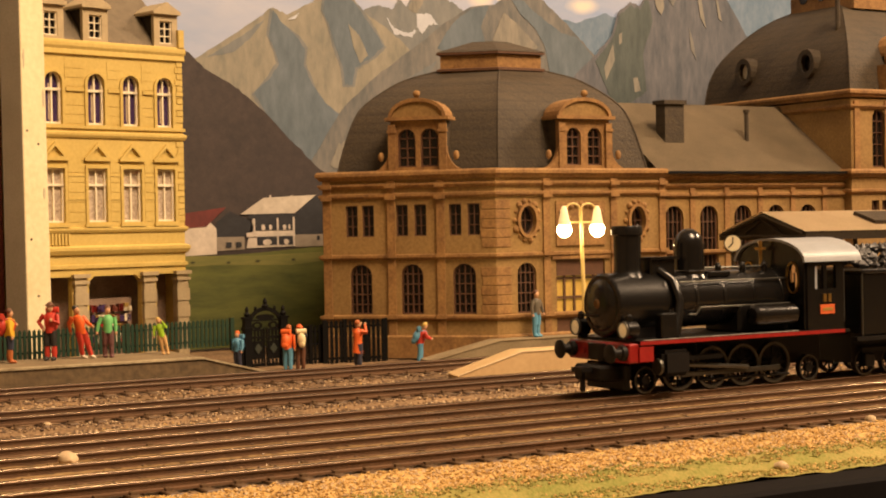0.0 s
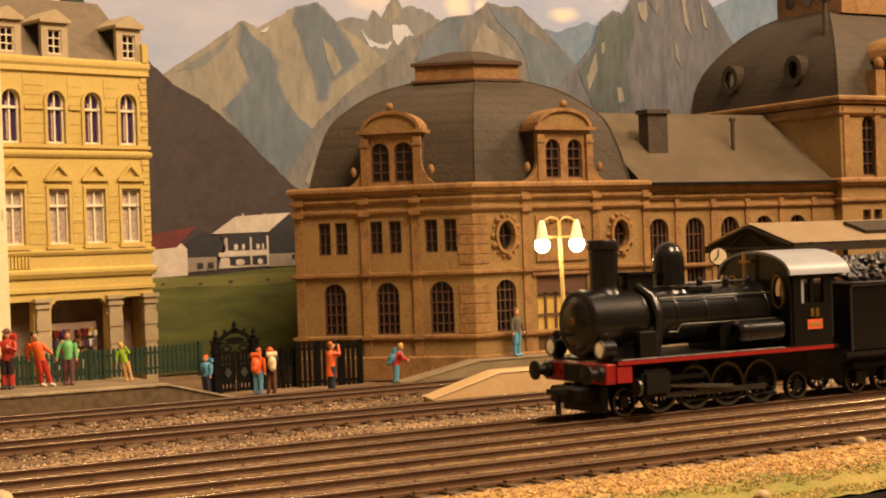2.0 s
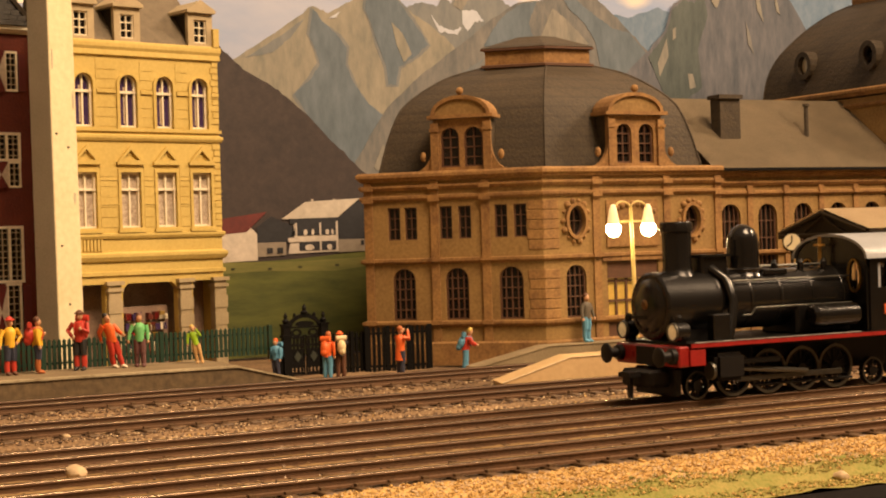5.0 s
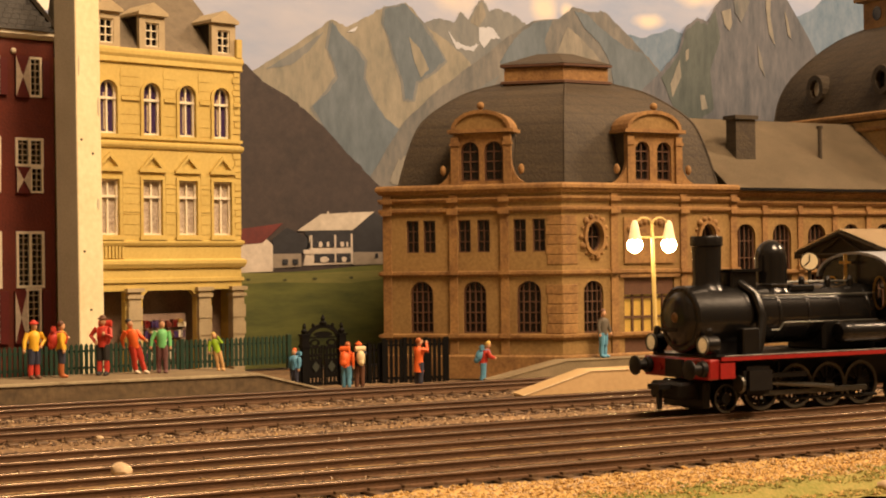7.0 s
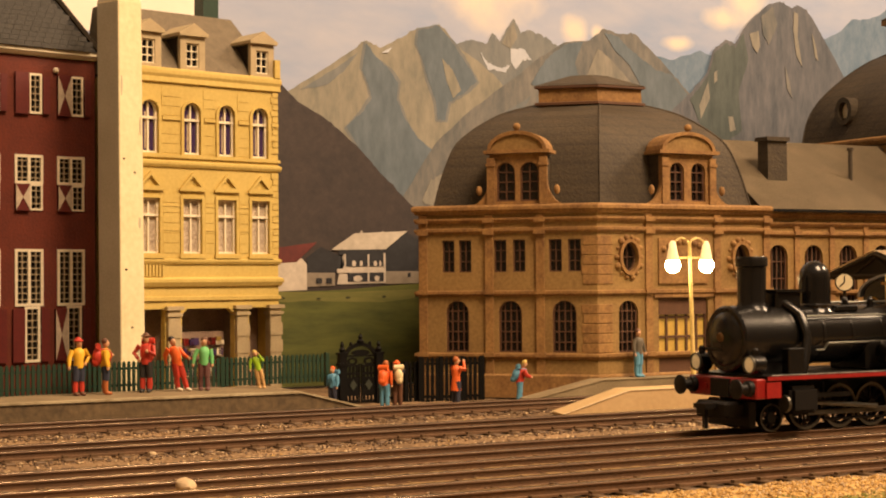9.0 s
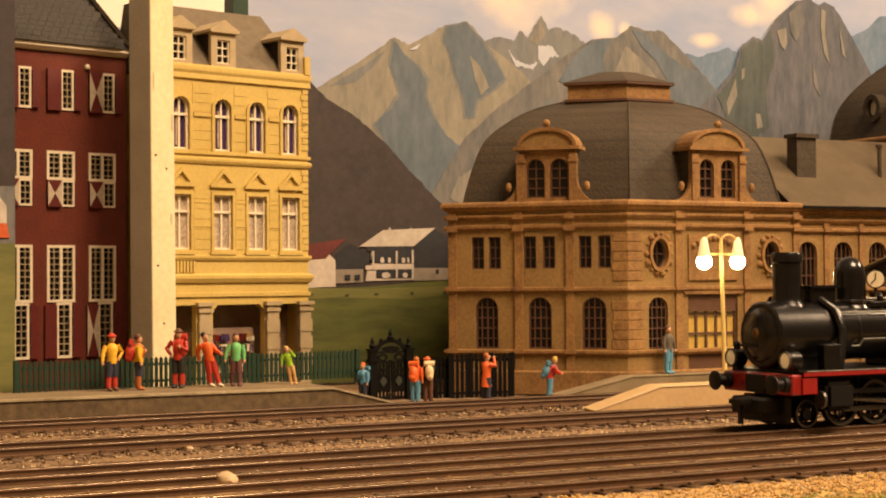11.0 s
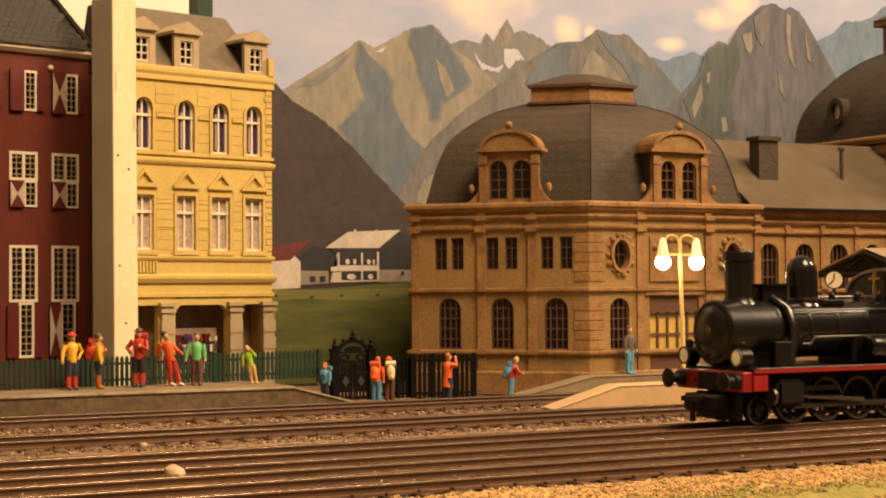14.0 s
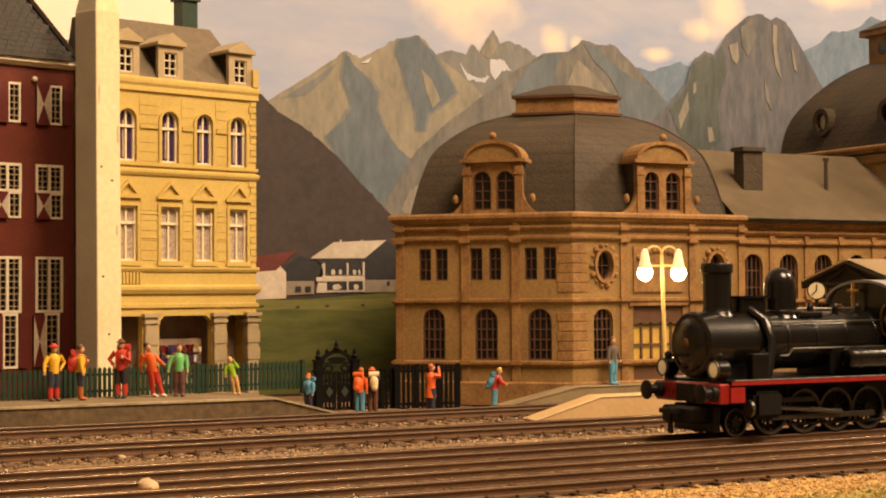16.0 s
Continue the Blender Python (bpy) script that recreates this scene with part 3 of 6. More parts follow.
# mouldings run round the building
BANDS = {
    "plinth": [(0, -0.35), (0.16, -0.35), (0.16, 0.55), (0.10, 0.62), (0, 0.62)],
    "base_ledge": [(0, 1.22), (0.08, 1.24), (0.16, 1.34), (0.16, 1.44), (0, 1.48)],
    "string_course": [(0, 3.82), (0.06, 3.84), (0.15, 3.92), (0.15, 4.03), (0, 4.06)],
    "frieze_moulding": [(0, 6.42), (0.06, 6.42), (0.14, 6.52), (0.14, 6.62), (0, 6.66)],
    "upper_moulding": [(0, 6.86), (0.08, 6.86), (0.16, 6.98), (0.16, 7.06), (0, 7.08)],
    "cornice": [(0, 7.22), (0.12, 7.24), (0.16, 7.34), (0.25, 7.40), (0.25, 7.52), (0.18, 7.60), (0, 7.62)],
}
for name, prof in BANDS.items():
    st(name, sweep(bmesh.new(), foot[:4], prof), "sandstone")


def pilasters(spots, m, z0=-0.3, z1=7.2, wide=0.34):
    for u in spots:
        bm = B(u - wide / 2, u + wide / 2, -0.09, 0.0, z0, z1)
        pil = st("pilaster", bm, "sandstone", m=m)
        for z in (1.44, 4.03, 6.5, 7.0):
            if z0 < z < z1:
                st("pilaster_band", B(u - wide / 2 - 0.06, u + wide / 2 + 0.06, -0.22, 0.0, z - 0.12, z + 0.05), "sandstone", pil, m=m)


pilasters([0.22, 7.637 - 4.55, 7.637 - 2.38], LEFT)
pilasters([2.51, 6.03, 8.68], RIGHT)
for mtx, u0, u1 in ((LEFT, 6.98, 7.64), (RIGHT, 0.0, 0.72)):
    for k in range(13):
        z = 1.5 + 0.40 * k
        if z > 6.2 or abs(z + 0.17 - 3.95) < 0.3:
            continue
        st("quoin", rounded(B(u0 if mtx is RIGHT else u0 + 0.06 * (k % 2), u1, -0.035, 0.02, z, z + 0.37), 0.015), "sandstone", m=mtx)

for cx, cz in ((1.55, 5.40), (7.3, 5.32)):
    bm = slab(bmesh.new(), [oval(cx, cz, 0.53, 0.75, 20), oval(cx, cz, 0.40, 0.62, 20)], -0.16, 0.0)
    sur = st("carved_surround", bm, "sandstone")
    for k in range(14):
        a = 2 * math.pi * k / 14
        st("carved_leaf", ball(bmesh.new(), (cx + 0.62 * math.cos(a), -0.01, cz + 0.84 * math.sin(a)), 0.08 + 0.035 * (k % 3), 8), "sandstone", sur, smooth=True)
bm = B(2.75, 5.8, -0.10, 0, 3.72, 3.86)
for k in range(9):
    ball(bm, (4.28 + 0.26 * (k - 4), -0.06, 6.05 - 0.02 * (k - 4) ** 2), 0.14, 8)
box(bm, 3.0, 5.55, -0.08, 0, 4.3, 6.2)
st("door_surround", bm, "sandstone")


def dormer(u0, u1, m, wide=0.66, label=""):
    """A sandstone dormer with two arched windows and a rounded pediment."""
    c, hw = (u0 + u1) / 2, (u1 - u0) / 2
    d0 = -0.02
    k = hw / 1.65
    ws = [arch(c + s * 0.50 * k - wide * k / 2, c + s * 0.50 * k + wide * k / 2, 7.74, 9.36) for s in (-1, 1)]
    b = st("dormer", slab(bmesh.new(), [rect(c - 1.2 * k, c + 1.2 * k, 7.6, 9.7)] + ws, d0, d0 + 0.25), "sandstone", m=m, label=label)
    for lp in ws:
        window(station, lp, d0 + 0.1, bars=(1, 3), wide=0.07, m=ZM @ m, thick=0.05)
    part("dormer_body", B(c - 1.15 * k, c + 1.15 * k, d0 + 0.25, 3.2, 7.6, 9.7), "slate", b, m=ZM @ m)
    for s in (-1, 1):
        x = c + s * 1.12 * k
        part("pilaster", B(x - 0.16, x + 0.16, d0 - 0.14, d0, 7.62, 9.55), "sandstone", b, m=ZM @ m)
        part("capital", B(x - 0.20, x + 0.20, d0 - 0.18, d0, 9.2, 9.32), "sandstone", b, m=ZM @ m)
    bm = B(c - 1.40 * k, c + 1.40 * k, d0 - 0.20, d0 + 1.0, 9.72, 9.86)
    r = 1.22 * k
    lp = [(c - r, 9.86)] + [(c - r * math.cos(math.pi * j / 12), 9.86 + 0.74 * math.sin(math.pi * j / 12)) for j in range(1, 12)] + [(c + r, 9.86)]
    part("tympanum", slab(bmesh.new(), [lp], d0 - 0.04, d0 + 1.0), "sandstone_wall", b, m=ZM @ m)
    outer = [(c - (r + .05) * math.cos(math.pi * j / 12), 9.86 + 0.80 * math.sin(math.pi * j / 12)) for j in range(13)]
    inner = [(c - (r - .10) * math.cos(math.pi * j / 12), 9.86 + 0.65 * math.sin(math.pi * j / 12)) for j in range(13)]
    slab(bm, [outer + inner[::-1]], d0 - 0.13, d0 + 1.1)
    ball(bm, (c, d0 - 0.05, 10.82), 0.16, 10)
    part("pediment", bm, "sandstone", b, m=ZM @ m)
    for s in (-1, 1):
        bm = bmesh.new()
        pr = [(c + s * (1.26 + 0.62 * (1 - math.sin(math.pi / 2 * j / 6))) * k, 7.62 + 1.0 * (j / 6) ** 1.5) for j in range(7)]
        slab(bm, [[(c + s * 1.25 * k, 7.62)] + pr[::1] if s > 0 else pr + [(c + s * 1.25 * k, 7.62)]], d0 - 0.05, d0 + 0.15)
        part("scroll", bm, "sandstone", b, m=ZM @ m)
        part("urn", ball(bmesh.new(), (c + s * 1.66 * k, d0 + 0.05, 8.2), 0.13, 8, 1.6), "sandstone", b, m=ZM @ m)


dormer(7.637 - 4.96, 7.637 - 1.67, LEFT, 0.80)
dormer(2.75, 6.36, RIGHT)


def dome_shell(name, base, rows, mat):
    """A curved mansard: rows of (height, draw-in of each side) over the plan path, with ridge strips along the hips."""
    bm = bmesh.new()
    rings = [[(x, y, z) for x, y in inset_ring(base, by)] for z, by in rows]
    n = len(base)
    for k in range(n):
        for a, b in zip(rings, rings[1:]):
            v = [bm.verts.new(p) for p in (a[k], a[(k + 1) % n], b[(k + 1) % n], b[k])]
            bm.faces.new(v)
    bm.faces.new([bm.verts.new(p) for p in rings[-1]])
    bm.faces.new([bm.verts.new(p) for p in rings[0]])
    bmesh.ops.remove_doubles(bm, verts=bm.verts, dist=1e-4)
    shell = st(name, bm, mat, smooth=True)
    shell.data.set_sharp_from_angle(angle=radians(24))
    for k in range(n):
        st("hip_ridge", tube(bmesh.new(), [ring[k] for ring in rings], 0.045, 5), mat, shell)
    return shell


def eased(profile, steps=5):
    """A profile of (draw-in, height) with smooth points between its given ones."""
    out = []
    for i in range(len(profile) - 1):
        p0, p1, p2, p3 = (Vector(profile[max(0, min(len(profile) - 1, i + d))]) for d in (-1, 0, 1, 2))
        for k in range(steps):
            f = k / steps
            out.append(0.5 * (2 * p1 + (p2 - p0) * f + (2 * p0 - 5 * p1 + 4 * p2 - p3) * f * f + (3 * p1 - p0 - 3 * p2 + p3) * f ** 3))
    return out + [Vector(profile[-1])]


M["slate"] = seamed(seamed(M["slate"], "Z", 75, darken=0.74, width=0.3), "DIAGONAL", 55, darken=0.80, width=0.3)
MANSARD = eased([(0.57, 7.58), (0.80, 8.72), (1.0, 9.5), (1.18, 10.05), (1.40, 10.47), (1.85, 10.98), (2.45, 11.5), (3.0, 11.84), (3.9, 12.2)], 3)
dome_shell("mansard_dome", foot, [(z, [1.05 * d - 0.15, 1.18 * d + 0.106, d, d, d]) for d, z in MANSARD], "slate")
# cupola over the pavilion
cup = [(2.9, 7.4), (0.60, 5.45), (2.55, 3.72), (4.85, 3.72), (4.85, 7.4)]
st("cupola", prism(bmesh.new(), cup, 12.0, 12.85), "sandstone")
bm = sweep(bmesh.new(), cup, [(0, 12.84), (0.14, 12.88), (0.14, 12.97), (0, 13.0)], closed=True)
st("cupola_cornice", bm, "dark_frame")
st("cupola_base", sweep(bmesh.new(), cup, [(0, 12.1), (0.13, 12.14), (0.13, 12.24), (0, 12.28)], closed=True), "dark_frame")
bm, lo, hi = bmesh.new(), [], []
for x, y in inset_ring(cup, [-0.15] * 5):
    lo.append(bm.verts.new((x, y, 12.99)))
for x, y in inset_ring(cup, [1.1] * 5):
    hi.append(bm.verts.new((x, y, 13.55)))
for k in range(5):
    bm.faces.new((lo[k], lo[(k + 1) % 5], hi[(k + 1) % 5], hi[k]))
bm.faces.new(hi), bm.faces.new(lo)
st("cupola_roof", bm, "slate")

# wing with arcade, in station coordinates
W0, W1 = 8.9, 20.1
archs = [arch(c - 0.52, c + 0.52, 1.5, 5.95) for c in [9.75 + 2.0 * k for k in range(5)]]
WM = Matrix.Translation((0, 0.45, 0))
w = st("wall", slab(bmesh.new(), [rect(W0, W1, -0.35, 7.3)] + archs, 0, 0.3), "sandstone_wall", m=WM)
for lp in archs:
    window(station, lp, 0.12, bars=(3, 5), wide=0.08, m=ZM @ WM, thick=0.05)
for name in ("string_course", "frieze_moulding", "upper_moulding", "cornice"):
    st(name, sweep(bmesh.new(), [(W0, 0.45), (W1, 0.45)], [(o, z - 0.12) for o, z in BANDS[name]]), "sandstone")
pilasters([10.75, 12.75, 14.75, 16.75, 18.75], WM, z1=7.0, wide=0.28)
st("wall", B(W0, W1, 10.7, 11.0, -0.35, 7.2), "sandstone_wall")
bm = bmesh.new()
v = [bm.verts.new(p) for p in ((W0, 0.35, 7.45), (W1, 0.35, 7.45), (W1, 5.05, 10.95), (W0, 5.05, 10.95), (W0, 10.6, 7.45), (W1, 10.6, 7.45), (W0, 0.35, 7.3), (W1, 0.35, 7.3))]
for f in ((0, 1, 2, 3), (3, 2, 5, 4), (6, 7, 1, 0)):
    bm.faces.new([v[i] for i in f])
bmesh.ops.solidify(bm, geom=list(bm.faces), thickness=0.12)
st("wing_roof", bm, "grey_roof")
st("gutter", B(W0, W1, -0.02, 0.40, 7.38, 7.5), "iron")
bm = B(10.75, 11.85, 2.3, 3.0, 8.6, 10.75)
box(bm, 10.65, 11.95, 2.2, 3.1, 10.7, 10.88)
st("chimney", bm, "slate", label="dark square roof vent")
st("vent_pipe", lathe(bmesh.new(), [(0.10, 8.9), (0.10, 10.4), (0.16, 10.42), (0.16, 10.55)], at=(15.85, 2.55, 0), segs=10), "slate")

# central tower block
TX0, TX1, TY0, TY1 = 20.1, 33.0, -0.05, 11.6
tw = [arch(a - 20.1, b - 20.1, 7.7, 10.5) for a, b in ((21.5, 22.35), (23.3, 24.15), (27.0, 27.85), (28.8, 29.65))]
tl = [rect(a, a + 0.5, 4.9, 6.1) for a in (1.3, 2.0, 3.5, 4.2, 7.0, 7.7, 9, 9.7)]
TM = Matrix.Translation((TX0, TY0, 0))
w = st("wall", slab(bmesh.new(), [rect(0, TX1 - TX0, -0.35, 11.0)] + tw + tl, 0, 0.3), "sandstone_wall", m=TM)
for lp in tw:
    window(station, lp, 0.12, bars=(1, 4), wide=0.08, m=ZM @ TM, thick=0.05)
for lp in tl:
    window(station, lp, 0.12, bars=(1, 2), wide=0.05, m=ZM @ TM, thick=0.04)
st("wall", prism(bmesh.new(), [(TX0, TY1), (TX0, TY0 + 0.3), (TX0 + 0.3, TY0 + 0.3), (TX0 + 0.3, TY1 - 0.3), (TX1 - 0.3, TY1 - 0.3), (TX1 - 0.3, TY0 + 0.3), (TX1, TY0 + 0.3), (TX1, TY1)], -0.35, 11.0), "sandstone_wall")
tfoot = [(TX0, TY1), (TX0, TY0), (TX1, TY0), (TX1, TY1)]
for dz in (3.85, 0.0):
    st("cornice", sweep(bmesh.new(), tfoot, [(o, z + dz) for o, z in BANDS["cornice"]], closed=dz > 0), "sandstone")
st("upper_moulding", sweep(bmesh.new(), tfoot, [(o, z + 3.65) for o, z in BANDS["upper_moulding"]]), "sandstone")
st("frieze_moulding", sweep(bmesh.new(), tfoot, BANDS["frieze_moulding"]), "sandstone")
pilasters([0.35, 2.35, 4.5, 6.4, 8.2, 10.2], TM, z0=7.4, z1=10.9, wide=0.36)
TOWER_CURVE = eased([(0.05, 11.5), (0.09, 12.6), (0.17, 13.5), (0.30, 14.3), (0.50, 15.2), (0.72, 15.9), (1.0, 16.45)], 3)
dome_shell("tower_dome", tfoot, [(z, [4.2 * d + 0.15, 5.0 * d + 0.15, 4.2 * d + 0.15, 3.6 * d + 0.15]) for d, z in TOWER_CURVE], "slate")
lc = [(24.0, 8.3), (24.0, 3.6), (29.0, 3.6), (29.0, 8.3)]
st("lantern", prism(bmesh.new(), lc, 16.0, 17.9), "sandstone")
for yy in (4.6, 5.95, 7.3):
    st("lantern_opening", slab(bmesh.new(), [oval(-yy, 17.0, 0.32, 0.36, 14)], 23.96, 24.2), "dark_glass", m=Matrix.Rotation(radians(-90), 4, "Z"))
bm, lo = bmesh.new(), []
for x, y in inset_ring(lc, [-0.4] * 4):
    lo.append(bm.verts.new((x, y, 18.0)))
tip = bm.verts.new((26.5, 5.95, 19.6))
for k in range(4):
    bm.faces.new((lo[k], lo[(k + 1) % 4], tip))
bm.faces.new(lo)
st("lantern_roof", bm, "slate")
st("lantern_cornice", sweep(bmesh.new(), lc, [(0, 17.6), (0.35, 17.7), (0.35, 17.95), (0, 18.1)], closed=True), "sandstone")
for s in (0, 1):
    bm = slab(bmesh.new(), [oval(0, 0, 0.62, 0.72), oval(0, 0, 0.36, 0.46)], -0.30, 1.0)
    slab(bm, [oval(0, 0, 0.36, 0.46)], 0.0, 0.2, 1)
    y = (8.0, 3.3)[s]
    st("round_dormer", bm, ["slate", "white_frame" if not s else "dark_glass"], m=Matrix.Translation((TX0 + 0.55, y, 13.0)) @ Matrix.Rotation(radians(-90), 4, "Z"))
st("vent_pipe", lathe(bmesh.new(), [(0.12, 14.2), (0.12, 16.3), (0.22, 16.32), (0.22, 16.5)], at=(21.9, 2.6, 0), segs=10), "slate")
bm = slab(bmesh.new(), [arch(3.2, 7.2, 11.3, 14.2, 10)], -0.1, 1.6)
slab(bm, [arch(2.9, 7.5, 13.2, 14.5, 10, 0.5)], -0.3, 1.6)
for x in (2.6, 7.9):
    ball(bm, (x, 0, 13.0), 0.25, 8, 1.3)
    box(bm, x - 0.3, x + 0.3, -0.1, 0.5, 11.3, 12.7)
st("tower_pediment", bm, "sandstone", m=TM)

# ---------- yellow house ----------
HT = 13.5
FZ = -0.4
house = thing("town_house", 23.5, 20.4, FZ, HT, "yellow stucco town house with arcade shop and dormers", "house")
HM = Matrix.Translation((0, 0, -FZ))


def hs(name, bm, mat, parent=None, label="", smooth=False, m=None):
    return part(name, bm, mat, parent or house, label, smooth, HM @ (m or Matrix()))


COL = [-0.90, -2.54, -4.18, -6.12]
up = [arch(c - 0.39, c + 0.39, 9.58, 11.66) for c in COL]
dn = [rect(c - 0.44, c + 0.44, 5.64, 7.82) for c in COL]
shop = [rect(-1.48, -0.44, FZ + 0.1, 3.45), [(-4.68, FZ + 0.1), (-2.2, FZ + 0.1), (-2.2, 3.2), (-2.45, 3.45), (-4.43, 3.45), (-4.68, 3.2)], rect(-6.5, -5.45, FZ + 0.1, 3.45)]
w = hs("wall", slab(bmesh.new(), [rect(-6.7, 0, FZ, 12.8)] + up + dn + shop, 0, 0.3), "yellow_wall")
for lp in up:
    window(house, lp, 0.10, ("white_frame", "blue_glass"), (1, 0), 0.09, m=HM, thick=0.07)
    cx = (lp[0][0] + lp[1][0]) / 2
    xs = (cx - 0.12, cx + 0.02)
    part("curtain", slab(bmesh.new(), [rect(xs[0], xs[1], 9.75, 11.2)], 0.19, 0.195), "curtain", house, m=HM)
    box(bm := bmesh.new(), cx - 0.39, cx + 0.39, 0.07, 0.22, 10.92, 11.02)
    part("transom", bm, "white_frame", w, m=HM)
    bm = slab(bmesh.new(), [grown(lp, 0.13), lp], -0.07, 0.02)
    part("surround", bm, "yellow_wall", w, m=HM)
for lp in dn:
    window(house, lp, 0.10, ("white_frame", "curtain"), (1, 0), 0.08, m=HM, thick=0.07)
    cx = (lp[0][0] + lp[1][0]) / 2
    box(bm := bmesh.new(), cx - 0.44, cx + 0.44, 0.07, 0.22, 7.10, 7.20)
    part("transom", bm, "white_frame", w, m=HM)
    bm = slab(bmesh.new(), [grown(lp, 0.12), lp], -0.06, 0.02)
    box(bm, cx - 0.62, cx + 0.62, -0.12, 0, 5.45, 5.56)
    box(bm, cx - 0.62, cx + 0.62, -0.12, 0, 8.12, 8.22)
    slab(bm, [[(cx - 0.58, 8.22), (cx + 0.58, 8.22), (cx, 8.86)], [(cx - 0.38, 8.30), (cx + 0.38, 8.30), (cx, 8.70)]], -0.12, 0)
    part("surround", bm, "yellow_wall", w, m=HM)
HB = {
    "cornice": [(0, 12.35), (0.10, 12.4), (0.08, 12.6), (0.13, 12.72), (0.13, 12.86), (0.10, 12.95), (0, 12.98)],
    "string_course": [(0, 9.02), (0.07, 9.06), (0.12, 9.16), (0.12, 9.26), (0, 9.32)],
    "sill_band": [(0, 9.42), (0.08, 9.42), (0.08, 9.54), (0, 9.54)],
    "impost_band": [(0, 10.9), (0.07, 10.92), (0.07, 11.06), (0, 11.08)],
    "balcony_band": [(0, 5.2), (0.06, 5.22), (0.11, 5.32), (0.11, 5.4), (0, 5.44)],
    "shop_cornice": [(0, 4.3), (0.09, 4.34), (0.17, 4.5), (0.17, 4.62), (0, 4.7)],
    "lower_band": [(0, 3.75), (0.08, 3.78), (0.08, 3.92), (0, 3.94)],
    "course_line": [(0, 6.55), (0.04, 6.55), (0.04, 6.6), (0, 6.6)],
    "middle_line": [(0, 7.5), (0.04, 7.5), (0.04, 7.55), (0, 7.55)],
}
for name, prof in HB.items():
    if name in ("impost_band", "course_line", "middle_line"):
        stops = sorted([-6.7, 0] + [c + s * 0.56 for c in COL for s in (-1, 1)])
        for a, b in zip(stops[::2], stops[1::2]):
            hs(name, sweep(bmesh.new(), [(a, 0), (b, 0)], prof), "yellow_wall")
    else:
        hs(name, sweep(bmesh.new(), [(-6.7, 0), (0, 0), (0, 4.2)], prof), "yellow_wall")
for k in range(26):
    z = 5.65 + 0.26 * k
    if not 8.9 < z < 9.6 and z < 12.2:
        hs("quoin", B(-0.36 + 0.08 * (k % 2), 0.0, -0.035, 0, z, z + 0.22), "yellow_wall")
for hi_c, lo_c in zip(COL, COL[1:]):
    for k in range(7):
        z = 9.62 + 0.37 * k
        if not (10.6 < z < 11.1):
            hs("wall_course", B(lo_c + 0.54, hi_c - 0.54, -0.018, 0, z, z + 0.345), "yellow_wall")
    for k in range(6):
        z = 5.66 + 0.40 * k
        hs("wall_course", B(lo_c + 0.60, hi_c - 0.60, -0.018, 0, z, z + 0.375), "yellow_wall")
for k in range(7):
    hs("baluster", B(-6.5 + 0.15 * k, -6.41 + 0.15 * k, -0.08, 0, 4.75, 5.2), "yellow_wall")
for c in (-5.06, -1.84, -0.2):
    bm = rounded(B(c - 0.32, c + 0.24, -0.16, 0.25, FZ, 3.4), 0.03)
    box(bm, c - 0.38, c + 0.30, -0.22, 0.28, 3.15, 3.28)
    box(bm, c - 0.42, c + 0.34, -0.25, 0.28, 3.4, 3.55)
    for z in (0.9, 1.6, 2.3):
        box(bm, c - 0.35, c + 0.27, -0.19, 0, z, z + 0.5)
    hs("pillar", bm, "grey_stone")
hs("shop_back", B(-6.4, -0.3, 1.1, 1.2, FZ, 3.8), "shop_wall")
for k in range(70):
    x, z = rng.uniform(-4.4, -2.6), 0.7 + 0.42 * int(rng.integers(0, 4))
    hs("shop_parcel", B(x, x + rng.uniform(0.1, 0.25), 0.42, 0.66, z, z + rng.uniform(0.15, 0.36)), ("loco_red", "white_frame", "coach_trim", "blue_glass", "brick")[k % 5])
hs("shop_shelf", B(-4.5, -2.3, 0.66, 0.8, FZ, 2.5), "shop_wall")
hs("wall", prism(bmesh.new(), [(0, 0.3), (0, 4.2), (-6.7, 4.2), (-6.7, 0.3), (-6.5, 0.3), (-6.5, 4.0), (-0.3, 4.0), (-0.3, 0.3)], FZ, 12.8), "yellow_wall")
bm = bmesh.new()
lo = [bm.verts.new(p) for p in ((-6.7, 0.05, 12.9), (-0.05, 0.05, 12.9), (-0.05, 4.2, 12.9), (-6.7, 4.2, 12.9))]
hi = [bm.verts.new(p) for p in ((-6.7, 2.4, 15.65), (-0.7, 2.4, 15.65), (-0.7, 3.4, 15.65), (-6.7, 3.4, 15.65))]
for k in range(4):
    bm.faces.new((lo[k], lo[(k + 1) % 4], hi[(k + 1) % 4], hi[k]))
bm.faces.new(hi), bm.faces.new(lo)
hs("roof", bm, "mansard")
hs("parapet", B(-0.22, 0.05, -0.15, 0.25, 12.95, 13.7), "yellow_wall")
for c in (-0.75, -4.12, -6.62):
    if c < -6:
        c = -6.15
    lp = rect(c - 0.30, c + 0.30, 13.1, 14.05)
    d = hs("dormer", slab(bmesh.new(), [rect(c - 0.58, c + 0.58, 12.95, 14.35), lp], 0.0, 0.2), "grey_stone")
    window(house, lp, 0.06, ("white_frame", "dark_glass"), (1, 2), 0.05, m=HM, thick=0.04)
    # Shade on the cheeks is put into their near-black colour.
    part("dormer_cheek", B(c - 0.47, c + 0.50, 0.2, 2.2, 12.95, 14.3), "timber_dark", d, m=HM)
    bm = slab(bmesh.new(), [[(c - 0.68, 14.32), (c + 0.68, 14.32), (c + 0.68, 14.44), (c, 14.84), (c - 0.68, 14.44)]], -0.14, 2.4)
    part("pediment", bm, "grey_stone", d, m=HM)
bm = B(-2.0, -1.25, 2.5, 3.2, 15.2, 16.9)
